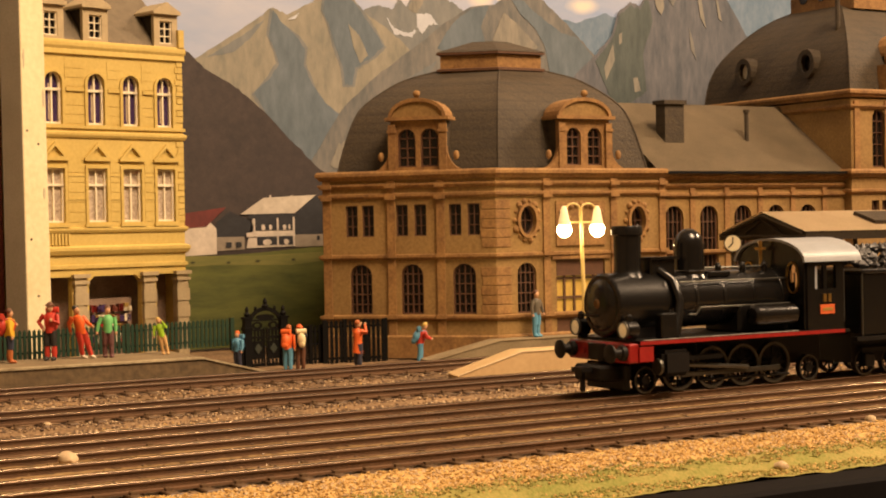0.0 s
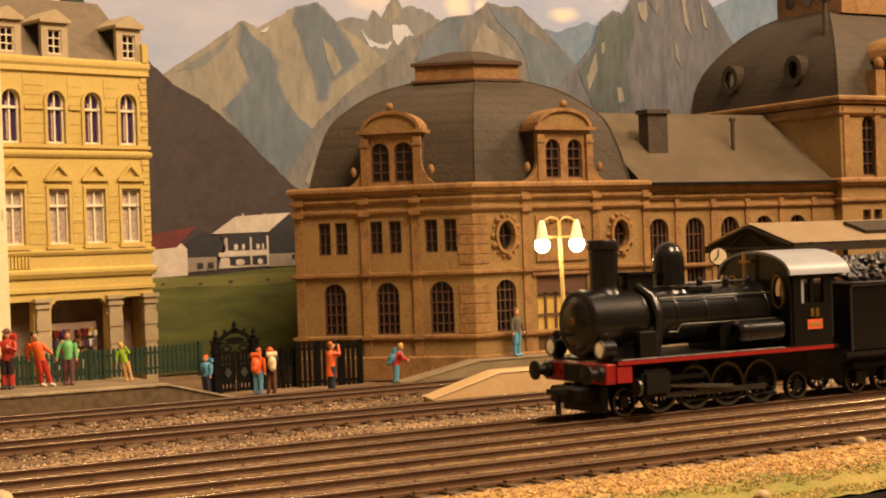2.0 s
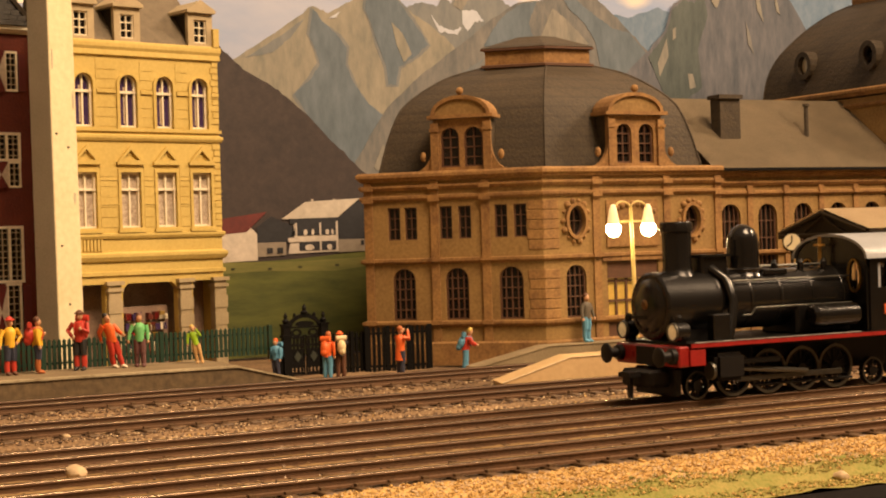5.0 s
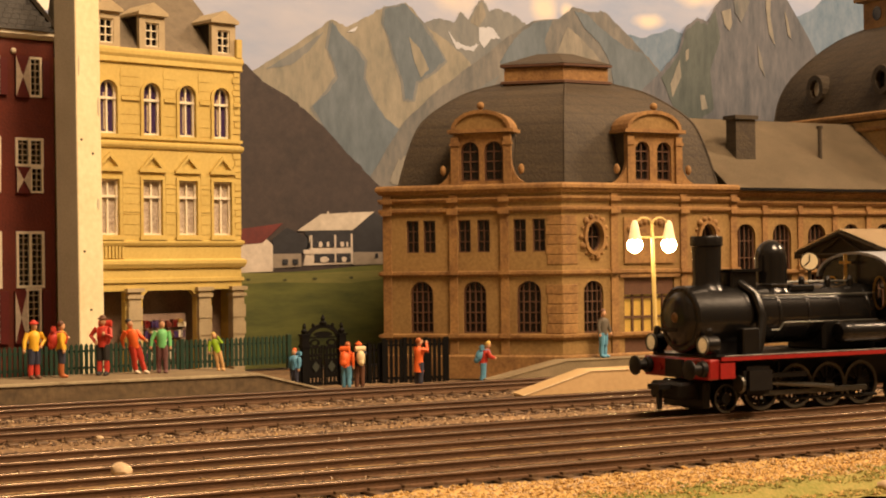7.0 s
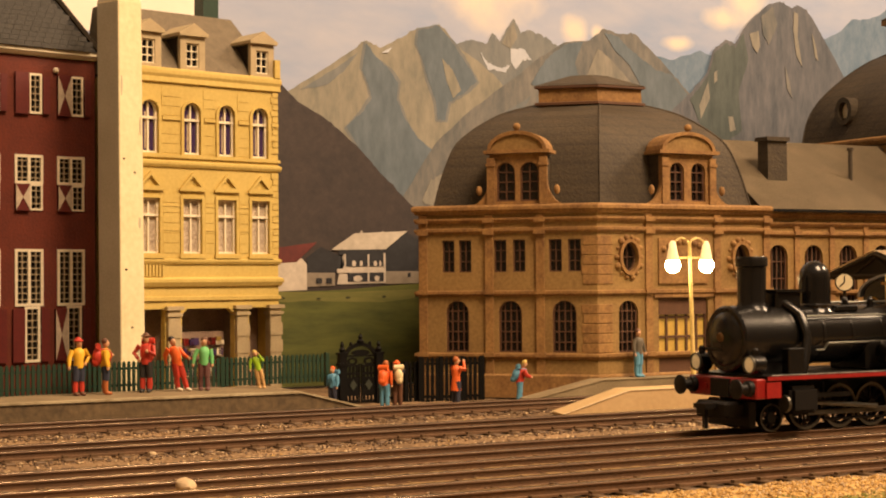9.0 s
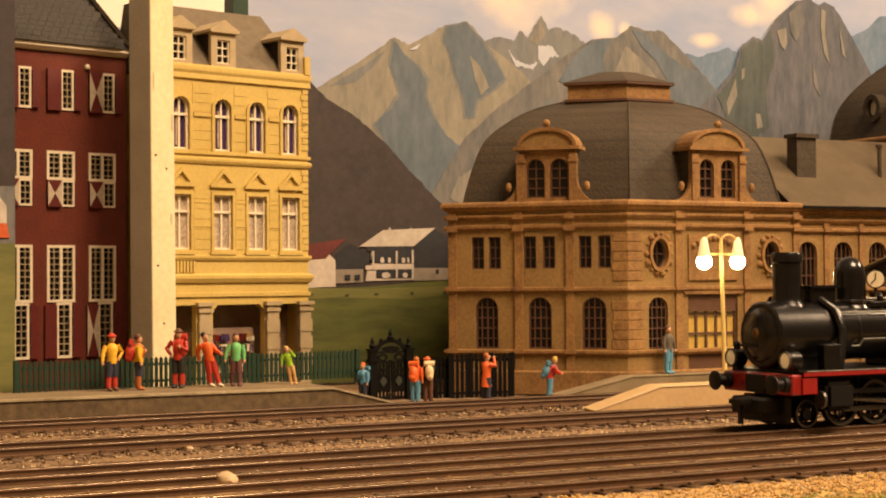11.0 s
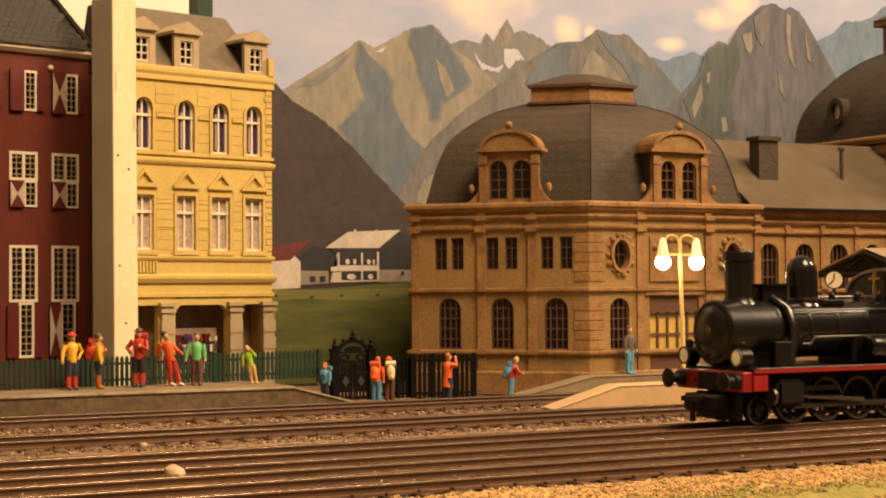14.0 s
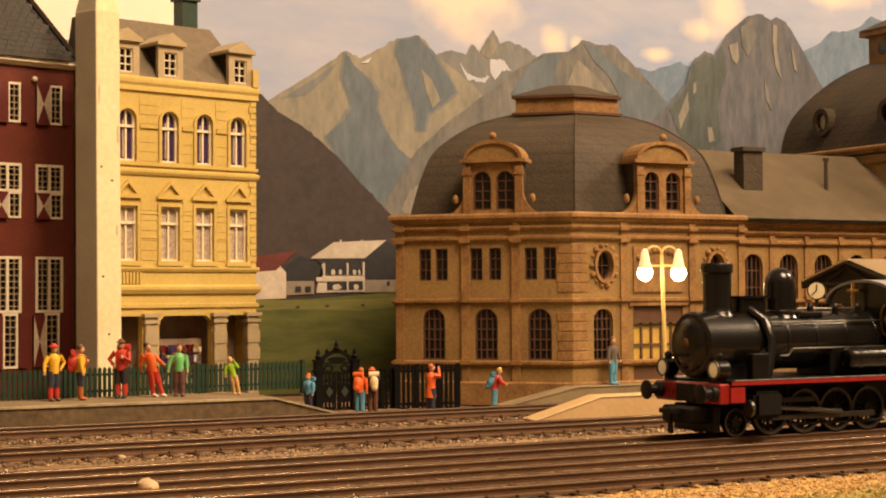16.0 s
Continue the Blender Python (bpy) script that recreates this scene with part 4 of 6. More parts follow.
box(bm, -2.1, -1.15, 2.4, 3.3, 16.8, 17.05)
hs("chimney", bm, "fence_green", label="dark green chimney")

# ---------- brick house ----------
brick = thing("brick_house", 16.15, 21.7, FZ, HT, "dark red brick house with white-framed shuttered windows", "house")


def bh(name, bm, mat, parent=None, label="", smooth=False):
    return part(name, bm, mat, parent or brick, label, smooth, HM)


BC = [-1.1, -2.9, -4.7, -6.5]
holes, todo = [], []
for c in BC:
    todo.append((rect(c + 0.02, c + 0.54, 11.15, 12.70), (1, 5), 0.07))
    todo.append((rect(c - 0.58, c + 0.58, 8.40, 9.50), (3, 4), 0.09))
    todo.append((rect(c + 0.04, c + 0.56, 7.37, 8.36), (1, 3), 0.06))
    todo.append((rect(c - 0.58, c + 0.58, 3.63, 5.82), (3, 8), 0.09))
    todo.append((rect(c - 0.18, c + 0.44, 1.45, 3.58), (1, 7), 0.08))
w = bh("wall", slab(bmesh.new(), [rect(-9.0, 0.0, FZ, 13.5)] + [t[0] for t in todo], 0, 0.3), "brick")
for lp, bars, wide in todo:
    wn = window(brick, lp, -0.05, ("white_frame", "dark_glass"), bars, wide, m=HM, thick=0.04, bar_mat="mullion")
    if bars[0] == 3:
        cx = (lp[0][0] + lp[1][0]) / 2
        bh("centre_mullion", B(cx - 0.06, cx + 0.06, -0.06, 0.05, lp[0][1], lp[2][1]), "white_frame", wn)
for c in BC:
    for lp, two in ((rect(c - 0.60, c - 0.01, 11.1, 12.72), c == BC[0]), (rect(c + 0.57, c + 0.85, 11.15, 12.6), False), (rect(c - 0.60, c - 0.01, 7.33, 8.37), True), (rect(c - 0.72, c - 0.22, 1.45, 3.5), c == BC[0]), (rect(c + 0.48, c + 0.82, 1.45, 3.5), False)):
        x0, z0, x1, z1 = lp[0][0], lp[0][1], lp[1][0], lp[2][1]
        sh = bh("shutter", slab(bmesh.new(), [lp], -0.14, -0.04), "shutter_red", brick)
        if two:
            cx, cz = (x0 + x1) / 2, (z0 + z1) / 2
            bm = slab(bmesh.new(), [[(x0, z0 + 0.03), (cx, cz), (x0, z1 - 0.03)]], -0.17, -0.141)
            slab(bm, [[(x1, z0 + 0.03), (x1, z1 - 0.03), (cx, cz)]], -0.17, -0.141)
            bh("painted_hourglass", bm, "shutter_white", sh)
bh("cornice", sweep(bmesh.new(), [(-9.0, 0), (0, 0)], [(0, 13.4), (0.12, 13.42), (0.26, 13.56), (0.26, 13.72), (0, 13.76)]), "white_frame")
bh("wall", prism(bmesh.new(), [(0, 0.3), (0, 3.9), (-9.0, 3.9), (-9.0, 3.6), (-0.3, 3.6), (-0.3, 0.3)], FZ, 13.5), "brick")
bm = bmesh.new()
v = [bm.verts.new(p) for p in ((-9.1, -0.3, 13.7), (0.05, -0.3, 13.7), (-1.2, 2.2, 16.8), (-9.1, 2.2, 16.8), (0.05, 3.9, 13.7), (-9.1, 3.9, 13.7))]
for f in ((0, 1, 2, 3), (1, 4, 2), (2, 4, 5, 3)):
    bm.faces.new([v[i] for i in f])
bmesh.ops.solidify(bm, geom=list(bm.faces), thickness=0.15)
bh("roof", bm, "tile_roof")
# courses of roof tiles
for k in range(13):
    f = (k + 0.5) / 13.5
    y, z = -0.3 + 2.5 * f, 13.72 + 3.1 * f
    bm = bmesh.new()
    n = 26
    for j in range(n):
        x = -9.0 + j * 0.36 + 0.18 * (k % 2)
        if x < 0.0 - 1.25 * f - 0.4:
            box(bm, x, x + 0.35, y - 0.16, y + 0.05, z - 0.12, z + 0.07)
    bh("tile_course", bm, "tile_roof")
bm = tube(bmesh.new(), [(0.02, -0.25, 13.85), (-1.18, 2.2, 16.9)], 0.12, 6)
bh("ridge", bm, "timber_dark")
bm = ball(bmesh.new(), (-1.75, -0.05, 12.9), 0.12, 8)
bh("white_spot", bm, "white_frame")

# ---------- post, left panel ----------
pst = thing("wooden_post", 15.97, 17.5, FZ, 26, "tall cream painted wooden post with chamfered top", "post")
bm = bmesh.new()
rings = []
for x0, x1, y0, y1, z in ((0, 1.23, 0, 1.23, 0.0), (-0.11, 1.09, 0, 1.2, 15.6), (0.14, 0.86, 0.24, 0.96, 17.0)):
    rings.append([bm.verts.new((x, y, z)) for x, y in ((x0, y0), (x1, y0), (x1, y1), (x0, y1))])
for p, q in zip(rings, rings[1:]):
    for k in range(4):
        bm.faces.new((p[k], p[(k + 1) % 4], q[(k + 1) % 4], q[k])).material_index = int(k == 3)
bm.faces.new(rings[0]), bm.faces.new(rings[-1])
part("shaft", rounded(bm, 0.03), ["post", "post_side"], pst)
for x, z in ((0.25, 5.4), (0.7, 9.1), (0.15, 9.6), (0.55, 3.2)):
    bm = slab(bmesh.new(), [oval(x, z, 0.05, 0.04, 8)], -0.02, 0.05)
    part("nail_hole", bm, "timber_dark", pst)
for x, z, w, h in ((1.0, 10.9, 0.05, 0.35), (0.95, 7.2, 0.06, 0.22), (0.05, 12.4, 0.04, 0.4), (0.9, 2.1, 0.05, 0.3)):
    bm = slab(bmesh.new(), [lumpy(x, z, w, h, x + z, 12)], -0.012, 0.03)
    part("paint_chip", bm, "post_side", pst)

# ---------- fences ----------


def picket_fence(x0, y0, x1, y1, z0, z1, step, mat, label, wide=0.12, tall=(), pointed=True):
    ln, turn = math.hypot(x1 - x0, y1 - y0), math.degrees(math.atan2(y1 - y0, x1 - x0))
    f = thing("fence", x0, y0, z0, turn, label, "fence")
    h = z1 - z0
    n = int(ln / step)
    for z in (0.18, h - 0.32):
        part("fence_rail", B(0, ln, 0.03, 0.10, z, z + 0.09), mat, f)
    bm = bmesh.new()
    slab(bm, [[(-wide / 2, 0), (wide / 2, 0), (wide / 2, h - 0.08), (0, h), (-wide / 2, h - 0.08)]], -0.03, 0.03)
    first = part("picket", bm, mat, f)
    first.location.x = 0.1 * CM
    for k in range(1, n):
        ob = new("picket", first.data)
        ob.parent = f
        ob.location = ((0.1 + k * step) * CM, 0, 0)
    for x in (0.0, ln / 3, ln * 2 / 3, ln):
        part("post", B(x - 0.08, x + 0.08, -0.05, 0.11, -0.2, h + 0.02), mat, f)
    return f


picket_fence(10.2, 14.5, 23.9, 16.35, PZ - 0.02, 1.66, 0.19, "fence_green", "dark green picket fence along the platform")
picket_fence(26.35, 16.5, 28.0, 16.5, -0.45, 1.20, 0.20, "iron", "black iron railing fence", 0.10)
picket_fence(28.0, 16.3, 30.55, 15.7, -0.45, 1.38, 0.20, "iron", "black iron railing fence beside the station", 0.13)
gate = thing("iron_gate", 25.42, 16.5, -0.42, 0, "black wrought-iron gate with arched top and finials", "gate")
for s in (-1, 1):
    bm = B(s * 0.80 - 0.15, s * 0.80 + 0.15, -0.15, 0.15, 0, 2.05)
    box(bm, s * 0.80 - 0.19, s * 0.80 + 0.19, -0.19, 0.19, 1.55, 1.66)
    box(bm, s * 0.80 - 0.19, s * 0.80 + 0.19, -0.19, 0.19, 2.0, 2.08)
    lathe(bm, [(0.10, 2.08), (0.14, 2.2), (0.06, 2.3), (0.09, 2.38), (0.02, 2.52)], at=(s * 0.80, 0, 0), segs=10)
    post_ = part("gate_post", bm, "iron", gate)
    part("side_scroll", slab(bmesh.new(), [[(s * 0.94, 0.0), (s * 1.22, 0.0), (s * 1.18, 0.55), (s * 1.02, 0.95), (s * 1.06, 1.35), (s * 0.94, 1.5)][::s]], -0.04, 0.04), "iron", post_)
    leaf = part("gate_leaf", B(min(0.03 * s, 0.08 * s), max(0.03 * s, 0.08 * s), -0.04, 0.04, 0.05, 1.62), "iron", gate)
    for k in range(4):
        x = s * (0.16 + 0.155 * k)
        part("gate_bar", B(x - 0.04, x + 0.04, -0.03, 0.03, 0.05, 1.55), "iron", leaf)
    for z, h in ((0.05, 0.12), (0.34, 0.22), (0.98, 0.10), (1.18, 0.10), (1.5, 0.08)):
        part("gate_rail", B(min(0.05 * s, 0.66 * s), max(0.05 * s, 0.66 * s), -0.035, 0.035, z, z + h), "iron", leaf)
    part("infill_plate", B(min(0.10 * s, 0.62 * s), max(0.10 * s, 0.62 * s), -0.02, 0.02, 0.50, 1.0), "iron", leaf)
    part("diamond", slab(bmesh.new(), [[(s * 0.34, 0.56), (s * 0.50, 0.78), (s * 0.34, 1.0), (s * 0.18, 0.78)]], -0.06, -0.036), "gate_leaf", leaf, "pale green diamond ornament")
    part("scroll_ring", slab(bmesh.new(), [oval(s * 0.36, 1.72, 0.22, 0.16, 14), oval(s * 0.36, 1.72, 0.13, 0.08, 14)], -0.03, 0.03), "iron", leaf)
arch_ = part("overthrow", slab(bmesh.new(), [[(0.72 * math.cos(math.pi * k / 12), 1.95 + 0.52 * math.sin(math.pi * k / 12) ** 1.2) for k in range(13)] + [(0.58 * math.cos(math.pi * k / 12), 1.93 + 0.38 * math.sin(math.pi * k / 12) ** 1.2) for k in range(13)][::-1]], -0.06, 0.06), "iron", gate)
part("plaque", slab(bmesh.new(), [oval(0, 2.06, 0.40, 0.12, 14)], -0.04, 0.04), "iron", arch_)
part("crossbar", B(-0.7, 0.7, -0.05, 0.05, 1.90, 1.97), "iron", arch_)
part("crown", lathe(bmesh.new(), [(0.14, 2.44), (0.16, 2.52), (0.07, 2.60), (0.10, 2.68), (0.02, 2.84)], segs=10), "iron", arch_)
for s in (-1, 1):
    part("finial", ball(bmesh.new(), (s * 0.42, 0, 2.40), 0.07, 8, 1.5), "iron", arch_)

# ---------- street lamp ----------
lamp = thing("street_lamp", 34.66, 6.9, 0.45, 0, "lit cream double street lamp on the island platform", "street lamp")
bm = tube(bmesh.new(), [(0, 0, 0), (-0.02, 0, 0.5), (-0.08, 0, 2.8), (-0.15, 0, 5.4)], [0.13, 0.09, 0.08, 0.07], 10)
lathe(bm, [(0.22, 0), (0.22, 0.12), (0.12, 0.3)], at=(0, 0, 0), segs=12)
part("pole", bm, "pole", lamp, smooth=True)
part("crossbar", B(-0.62, 0.32, -0.04, 0.04, 4.78, 4.86), "pole", lamp)
for s in (-1, 1):
    cx = -0.15 + s * 0.77
    pts = [(-0.15, 0, 4.8)] + [(cx - s * 0.42 - s * 0.36 * math.cos(math.pi * k / 8) + s * 0.0, 0, 5.25 + 0.30 * math.sin(math.pi * k / 8)) for k in range(9)]
    part("arm", tube(bmesh.new(), pts, 0.04, 8), "pole", lamp)
    bm = lathe(bmesh.new(), [(0.06, 5.45), (0.13, 5.32), (0.18, 5.05), (0.24, 4.72)], at=(cx, 0, 0), segs=16, caps=False)
    part("shade", bm, "lamp_shade", lamp, "lit frosted glass shade", smooth=True)
    part("bulb", ball(bmesh.new(), (cx, 0, 4.54), 0.285, 16, 1.05), "bulb", lamp, smooth=True)

# ---------- platform canopy, clock ----------
can = thing("platform_canopy", 43.2, 6.5, 0.45, 0, "platform canopy with pale gabled roof and dark timber trusses", "canopy")
ez, rz, hw, ln = 4.30, 5.12, 2.6, 17.0
for s in (-1, 1):
    bm = bmesh.new()
    v = [bm.verts.new(p) for p in ((0, s * hw, ez), (ln, s * hw, ez), (ln, 0, rz), (0, 0, rz))]
    bm.faces.new(v)
    bmesh.ops.solidify(bm, geom=list(bm.faces), thickness=0.12)
    part("roof_slope", bm, "canopy_roof", can)
    part("eave_board", B(0, ln, s * hw - 0.05, s * hw + 0.05, ez - 0.35, ez - 0.06), "timber_dark", can)
part("roof_light", slab(bmesh.new(), [rect(4.5, 13, -0.1, 0.04)], 0, 1.3), "slate", can, m=Matrix.Translation((0, -1.9, 4.65)) @ Matrix.Rotation(math.atan2(rz - ez, hw), 4, "X"))
for x in (0.05, 5.5, 11, 16.5):
    bm = bmesh.new()
    for sgn in (-1, 1):
        tube(bm, [(x, sgn * hw * 0.95, ez - 0.1), (x, 0, rz - 0.16)], 0.09, 6)
        tube(bm, [(x, sgn * hw * 0.5, ez - 0.2), (x, 0, rz - 0.3)], 0.05, 6)
    tube(bm, [(x, -hw, ez - 0.2), (x, hw, ez - 0.2)], 0.09, 6)
    part("truss", bm, "timber_dark", can)
    if x > 1:
        for sgn in (-1, 1):
            part("column", lathe(bmesh.new(), [(0.16, 0), (0.16, 0.3), (0.10, 0.4), (0.10, 4.1), (0.18, 4.2)], at=(x, 0.75 + sgn * 0.45, 0), segs=10), "timber_dark", can)
bm = slab(bmesh.new(), [[(-hw, ez - 0.35), (hw, ez - 0.35), (hw, ez - 0.05), (0, rz - 0.05), (-hw, ez - 0.05)]], 0, 0.12)
part("gable_panel", bm, "timber_dark", can, m=Matrix.Translation((0.3, 0, 0)) @ Matrix.Rotation(radians(90), 4, "Z"))
clk = thing("platform_clock", 41.9, 6.75, 0.45, -40, "round platform clock with pale dial on a post", "clock")
part("post", tube(bmesh.new(), [(0, 0, 0), (0, 0, 3.5)], 0.07, 8), "timber_dark", clk)
part("case", lathe(bmesh.new(), [(0.37, -0.12), (0.37, 0.12)], "Y", (0, 0, 3.85), 24), "timber_dark", clk)
part("dial", lathe(bmesh.new(), [(0.32, -0.14), (0.32, -0.121)], "Y", (0, 0, 3.85), 24), "clock_face", clk)
bm = B(-0.02, 0.02, -0.17, -0.15, 3.85, 4.10)
tube(bm, [(0, -0.16, 3.85), (-0.2, -0.16, 3.68)], 0.02, 6)
part("pointer", bm, "timber_dark", clk)

# ---------- figures ----------


def clothes(name, c):
    if name not in M:
        M[name] = material(name, c, 0.55, scale=600, vary=0.15, bump=0)
    return name


ARMS = {
    "down": [(0.29, 0.02, 1.53), (0.36, 0.02, 1.25), (0.37, -0.05, 0.98)],
    "out": [(0.29, 0.02, 1.53), (0.44, 0.0, 1.26), (0.50, -0.08, 1.0)],
    "hip": [(0.29, 0.02, 1.53), (0.52, 0.04, 1.30), (0.28, -0.10, 1.10)],
    "up": [(0.29, 0.02, 1.53), (0.42, -0.20, 1.46), (0.22, -0.30, 1.76)],
    "strap": [(0.29, 0.02, 1.53), (0.38, -0.12, 1.25), (0.17, -0.26, 1.36)],
    "fwd": [(0.29, 0.0, 1.53), (0.33, -0.22, 1.30), (0.30, -0.48, 1.22)],
    "back": [(0.29, 0.04, 1.53), (0.42, 0.22, 1.28), (0.34, 0.34, 1.02)],
}


def figurine(x, y, z, turn, h, top, legs, boots, hat, pack=None, lean=0.0, bend=0.0, label="", arms=("down", "down"), brim=False, socks=None, coat=False, stride=0.0):
    """A painted plastic figure as one plain mesh; h: its height."""
    k = h / 2.0
    bm = bmesh.new()
    mats = [clothes("paint_" + c[0], c[1]) for c in (top, legs, boots, hat)] + ["skin", clothes("paint_" + (pack or top)[0], (pack or top)[1]), clothes("paint_" + (socks or legs)[0], (socks or legs)[1])]
    for s in (-1, 1):
        f = -stride * s
        ball(bm, (s * 0.15, f - 0.07, 0.07), 0.12, 8, 0.6, 2)
        ball(bm, (s * 0.15, f - 0.18, 0.05), 0.09, 8, 0.6, 2)
        tube(bm, [(s * 0.15, f, 0.05), (s * 0.15, f * 0.85 + 0.03, 0.28), (s * 0.14, f * 0.5 + 0.01, 0.55)], [0.085, 0.125, 0.11], 9, 6)
        tube(bm, [(s * 0.14, f * 0.52, 0.50), (s * 0.135, f * 0.3 - 0.01, 0.72), (s * 0.12, 0.02, 1.0)], [0.135, 0.155, 0.175], 9, 1)
        a = [Vector((s * px, py, pz)) for px, py, pz in ARMS[arms[s > 0]]]
        tube(bm, a, [0.105, 0.09, 0.065], 8, 0)
        ball(bm, tuple(a[-1] + (a[-1] - a[-2]).normalized() * 0.06), 0.07, 8, 1, 4)
    low = 0.62 if coat else 0.94
    tube(bm, [(0, 0.02, low), (0, 0.02, 1.02), (0, 0.01, 1.2), (0, 0.0, 1.42), (0, 0.01, 1.56), (0, 0.01, 1.63)], [0.27 if coat else 0.21, 0.225, 0.205, 0.26, 0.21, 0.09], 14, 0)
    tube(bm, [(0, 0.01, 1.58), (0, 0.0, 1.70)], 0.075, 8, 4)
    ball(bm, (0, -0.015, 1.79), 0.135, 10, 1.2, 4)
    ball(bm, (0, -0.15, 1.77), 0.03, 6, 1, 4)
    ball(bm, (0, 0.03, 1.87), 0.15, 10, 0.85, 3)
    if brim:
        lathe(bm, [(0.20, 1.85), (0.21, 1.87), (0.14, 1.91)], at=(0, 0, 0), segs=14, mi=3)
    if pack:
        ball(bm, (0, 0.33, 1.34), 0.24, 10, 1.25, 5)
        ball(bm, (0, 0.40, 1.16), 0.19, 8, 0.9, 5)
        tube(bm, [(-0.27, 0.32, 1.70), (0.27, 0.32, 1.70)], 0.11, 9, 5)
        for s in (-1, 1):
            tube(bm, [(s * 0.15, 0.2, 1.6), (s * 0.16, -0.12, 1.58), (s * 0.15, -0.24, 1.42), (s * 0.17, -0.16, 1.18)], 0.03, 6, 5)
    for v in bm.verts:
        v.co.x += lean * v.co.z
        if v.co.z > 0.95:
            v.co.y -= math.tan(radians(bend)) * (v.co.z - 0.95)
        v.co += 0.012 * noise.noise_vector(v.co * 4 + Vector((x, y, 0)))
    bm.transform(Matrix.Diagonal((k * 0.80, k * 0.82, k, 1)))
    ob = part("figurine", bm, mats, None, smooth=True)
    ob.matrix_world = pose(x * CM, y * CM, z * CM, 0, 0, turn)
    return tagged(ob, label, "figurine", "painted model figures")


RED, ORANGE, YELLOW, GREEN, LIME = ("red", (0.50, 0.04, 0.02)), ("orange", (0.75, 0.13, 0.02)), ("yellow", (0.78, 0.45, 0.03)), ("green", (0.16, 0.50, 0.17)), ("lime", (0.33, 0.55, 0.02))
NAVY, BROWN, PLUM, TAN, BLUE, BLACK = ("navy", (0.03, 0.035, 0.06)), ("brown", (0.12, 0.05, 0.025)), ("plum", (0.13, 0.055, 0.05)), ("tan", (0.55, 0.33, 0.13)), ("blue", (0.10, 0.28, 0.42)), ("black", (0.02, 0.018, 0.016))
STRAW, CREAM, RUST = ("straw", (0.62, 0.42, 0.10)), ("cream", (0.68, 0.55, 0.30)), ("rust", (0.42, 0.12, 0.03))
figurine(13.30, 13.6, PZ, 15, 2.05, YELLOW, NAVY, BROWN, RED, label="painted plastic hiker in yellow shirt and red socks", arms=("out", "hip"), brim=True, socks=RED)
figurine(14.25, 13.6, PZ, 80, 2.0, YELLOW, NAVY, RUST, BROWN, RED, label="painted plastic hiker with red rucksack facing along the platform", arms=("down", "strap"), socks=RUST)
figurine(15.80, 13.9, PZ, -35, 2.15, RED, BLACK, BLACK, BROWN, RED, label="painted plastic hiker in red jacket with backpack", arms=("hip", "strap"), brim=True, socks=RED)
figurine(17.15, 13.8, PZ, 20, 2.0, ORANGE, RED, ("white", (0.7, 0.6, 0.45)), BLACK, lean=-0.34, label="painted plastic figure in orange, leaning on the fence", arms=("back", "fwd"), stride=0.12)
figurine(17.90, 13.7, PZ, -15, 1.95, GREEN, PLUM, PLUM, BROWN, label="painted plastic figure in green jumper", arms=("out", "down"), stride=0.10)
figurine(20.1, 13.6, PZ, -20, 1.42, LIME, TAN, TAN, STRAW, lean=-0.26, label="painted plastic child figure in lime green", arms=("out", "up"))
figurine(25.38, 14.2, -0.42, 130, 1.85, ORANGE, BLUE, BROWN, RUST, ORANGE, bend=10, label="painted plastic hiker in orange jacket by the gate", arms=("down", "fwd"))
figurine(25.92, 14.2, -0.42, 170, 1.85, NAVY, BROWN, BROWN, ORANGE, CREAM, bend=6, label="painted plastic hiker with cream rucksack, back turned", arms=("up", "out"), brim=True)
figurine(28.2, 13.6, -0.42, 100, 1.95, ORANGE, NAVY, BROWN, RUST, None, label="painted plastic hiker in orange by the railings, drinking", arms=("up", "up"), coat=True)
figurine(30.78, 13.1, -0.42, 70, 1.75, RED, BLUE, BROWN, STRAW, BLUE, bend=18, label="painted plastic hiker bending under a blue rucksack", arms=("fwd", "fwd"), stride=0.1)
figurine(23.95, 15.95, -0.42, -60, 1.6, BLUE, NAVY, BROWN, ORANGE, BLUE, label="painted plastic hiker in blue behind the ramp")
figurine(35.92, 12.30, 0.50, 20, 2.0, ("slate_grey", (0.12, 0.10, 0.075)), BLUE, BLUE, BROWN, label="painted plastic figure in grey coat and blue trousers", arms=("down", "out"))

# ---------- steam locomotive ----------
loco = thing("steam_locomotive", 27.88, RAILS_Y["C"], 0, 0, "black model steam locomotive with red buffer beam, standing", "locomotive")


def lp_(name, bm, mat, parent=None, label="", smooth=False):
    return part(name, bm, mat, parent or loco, label, smooth)


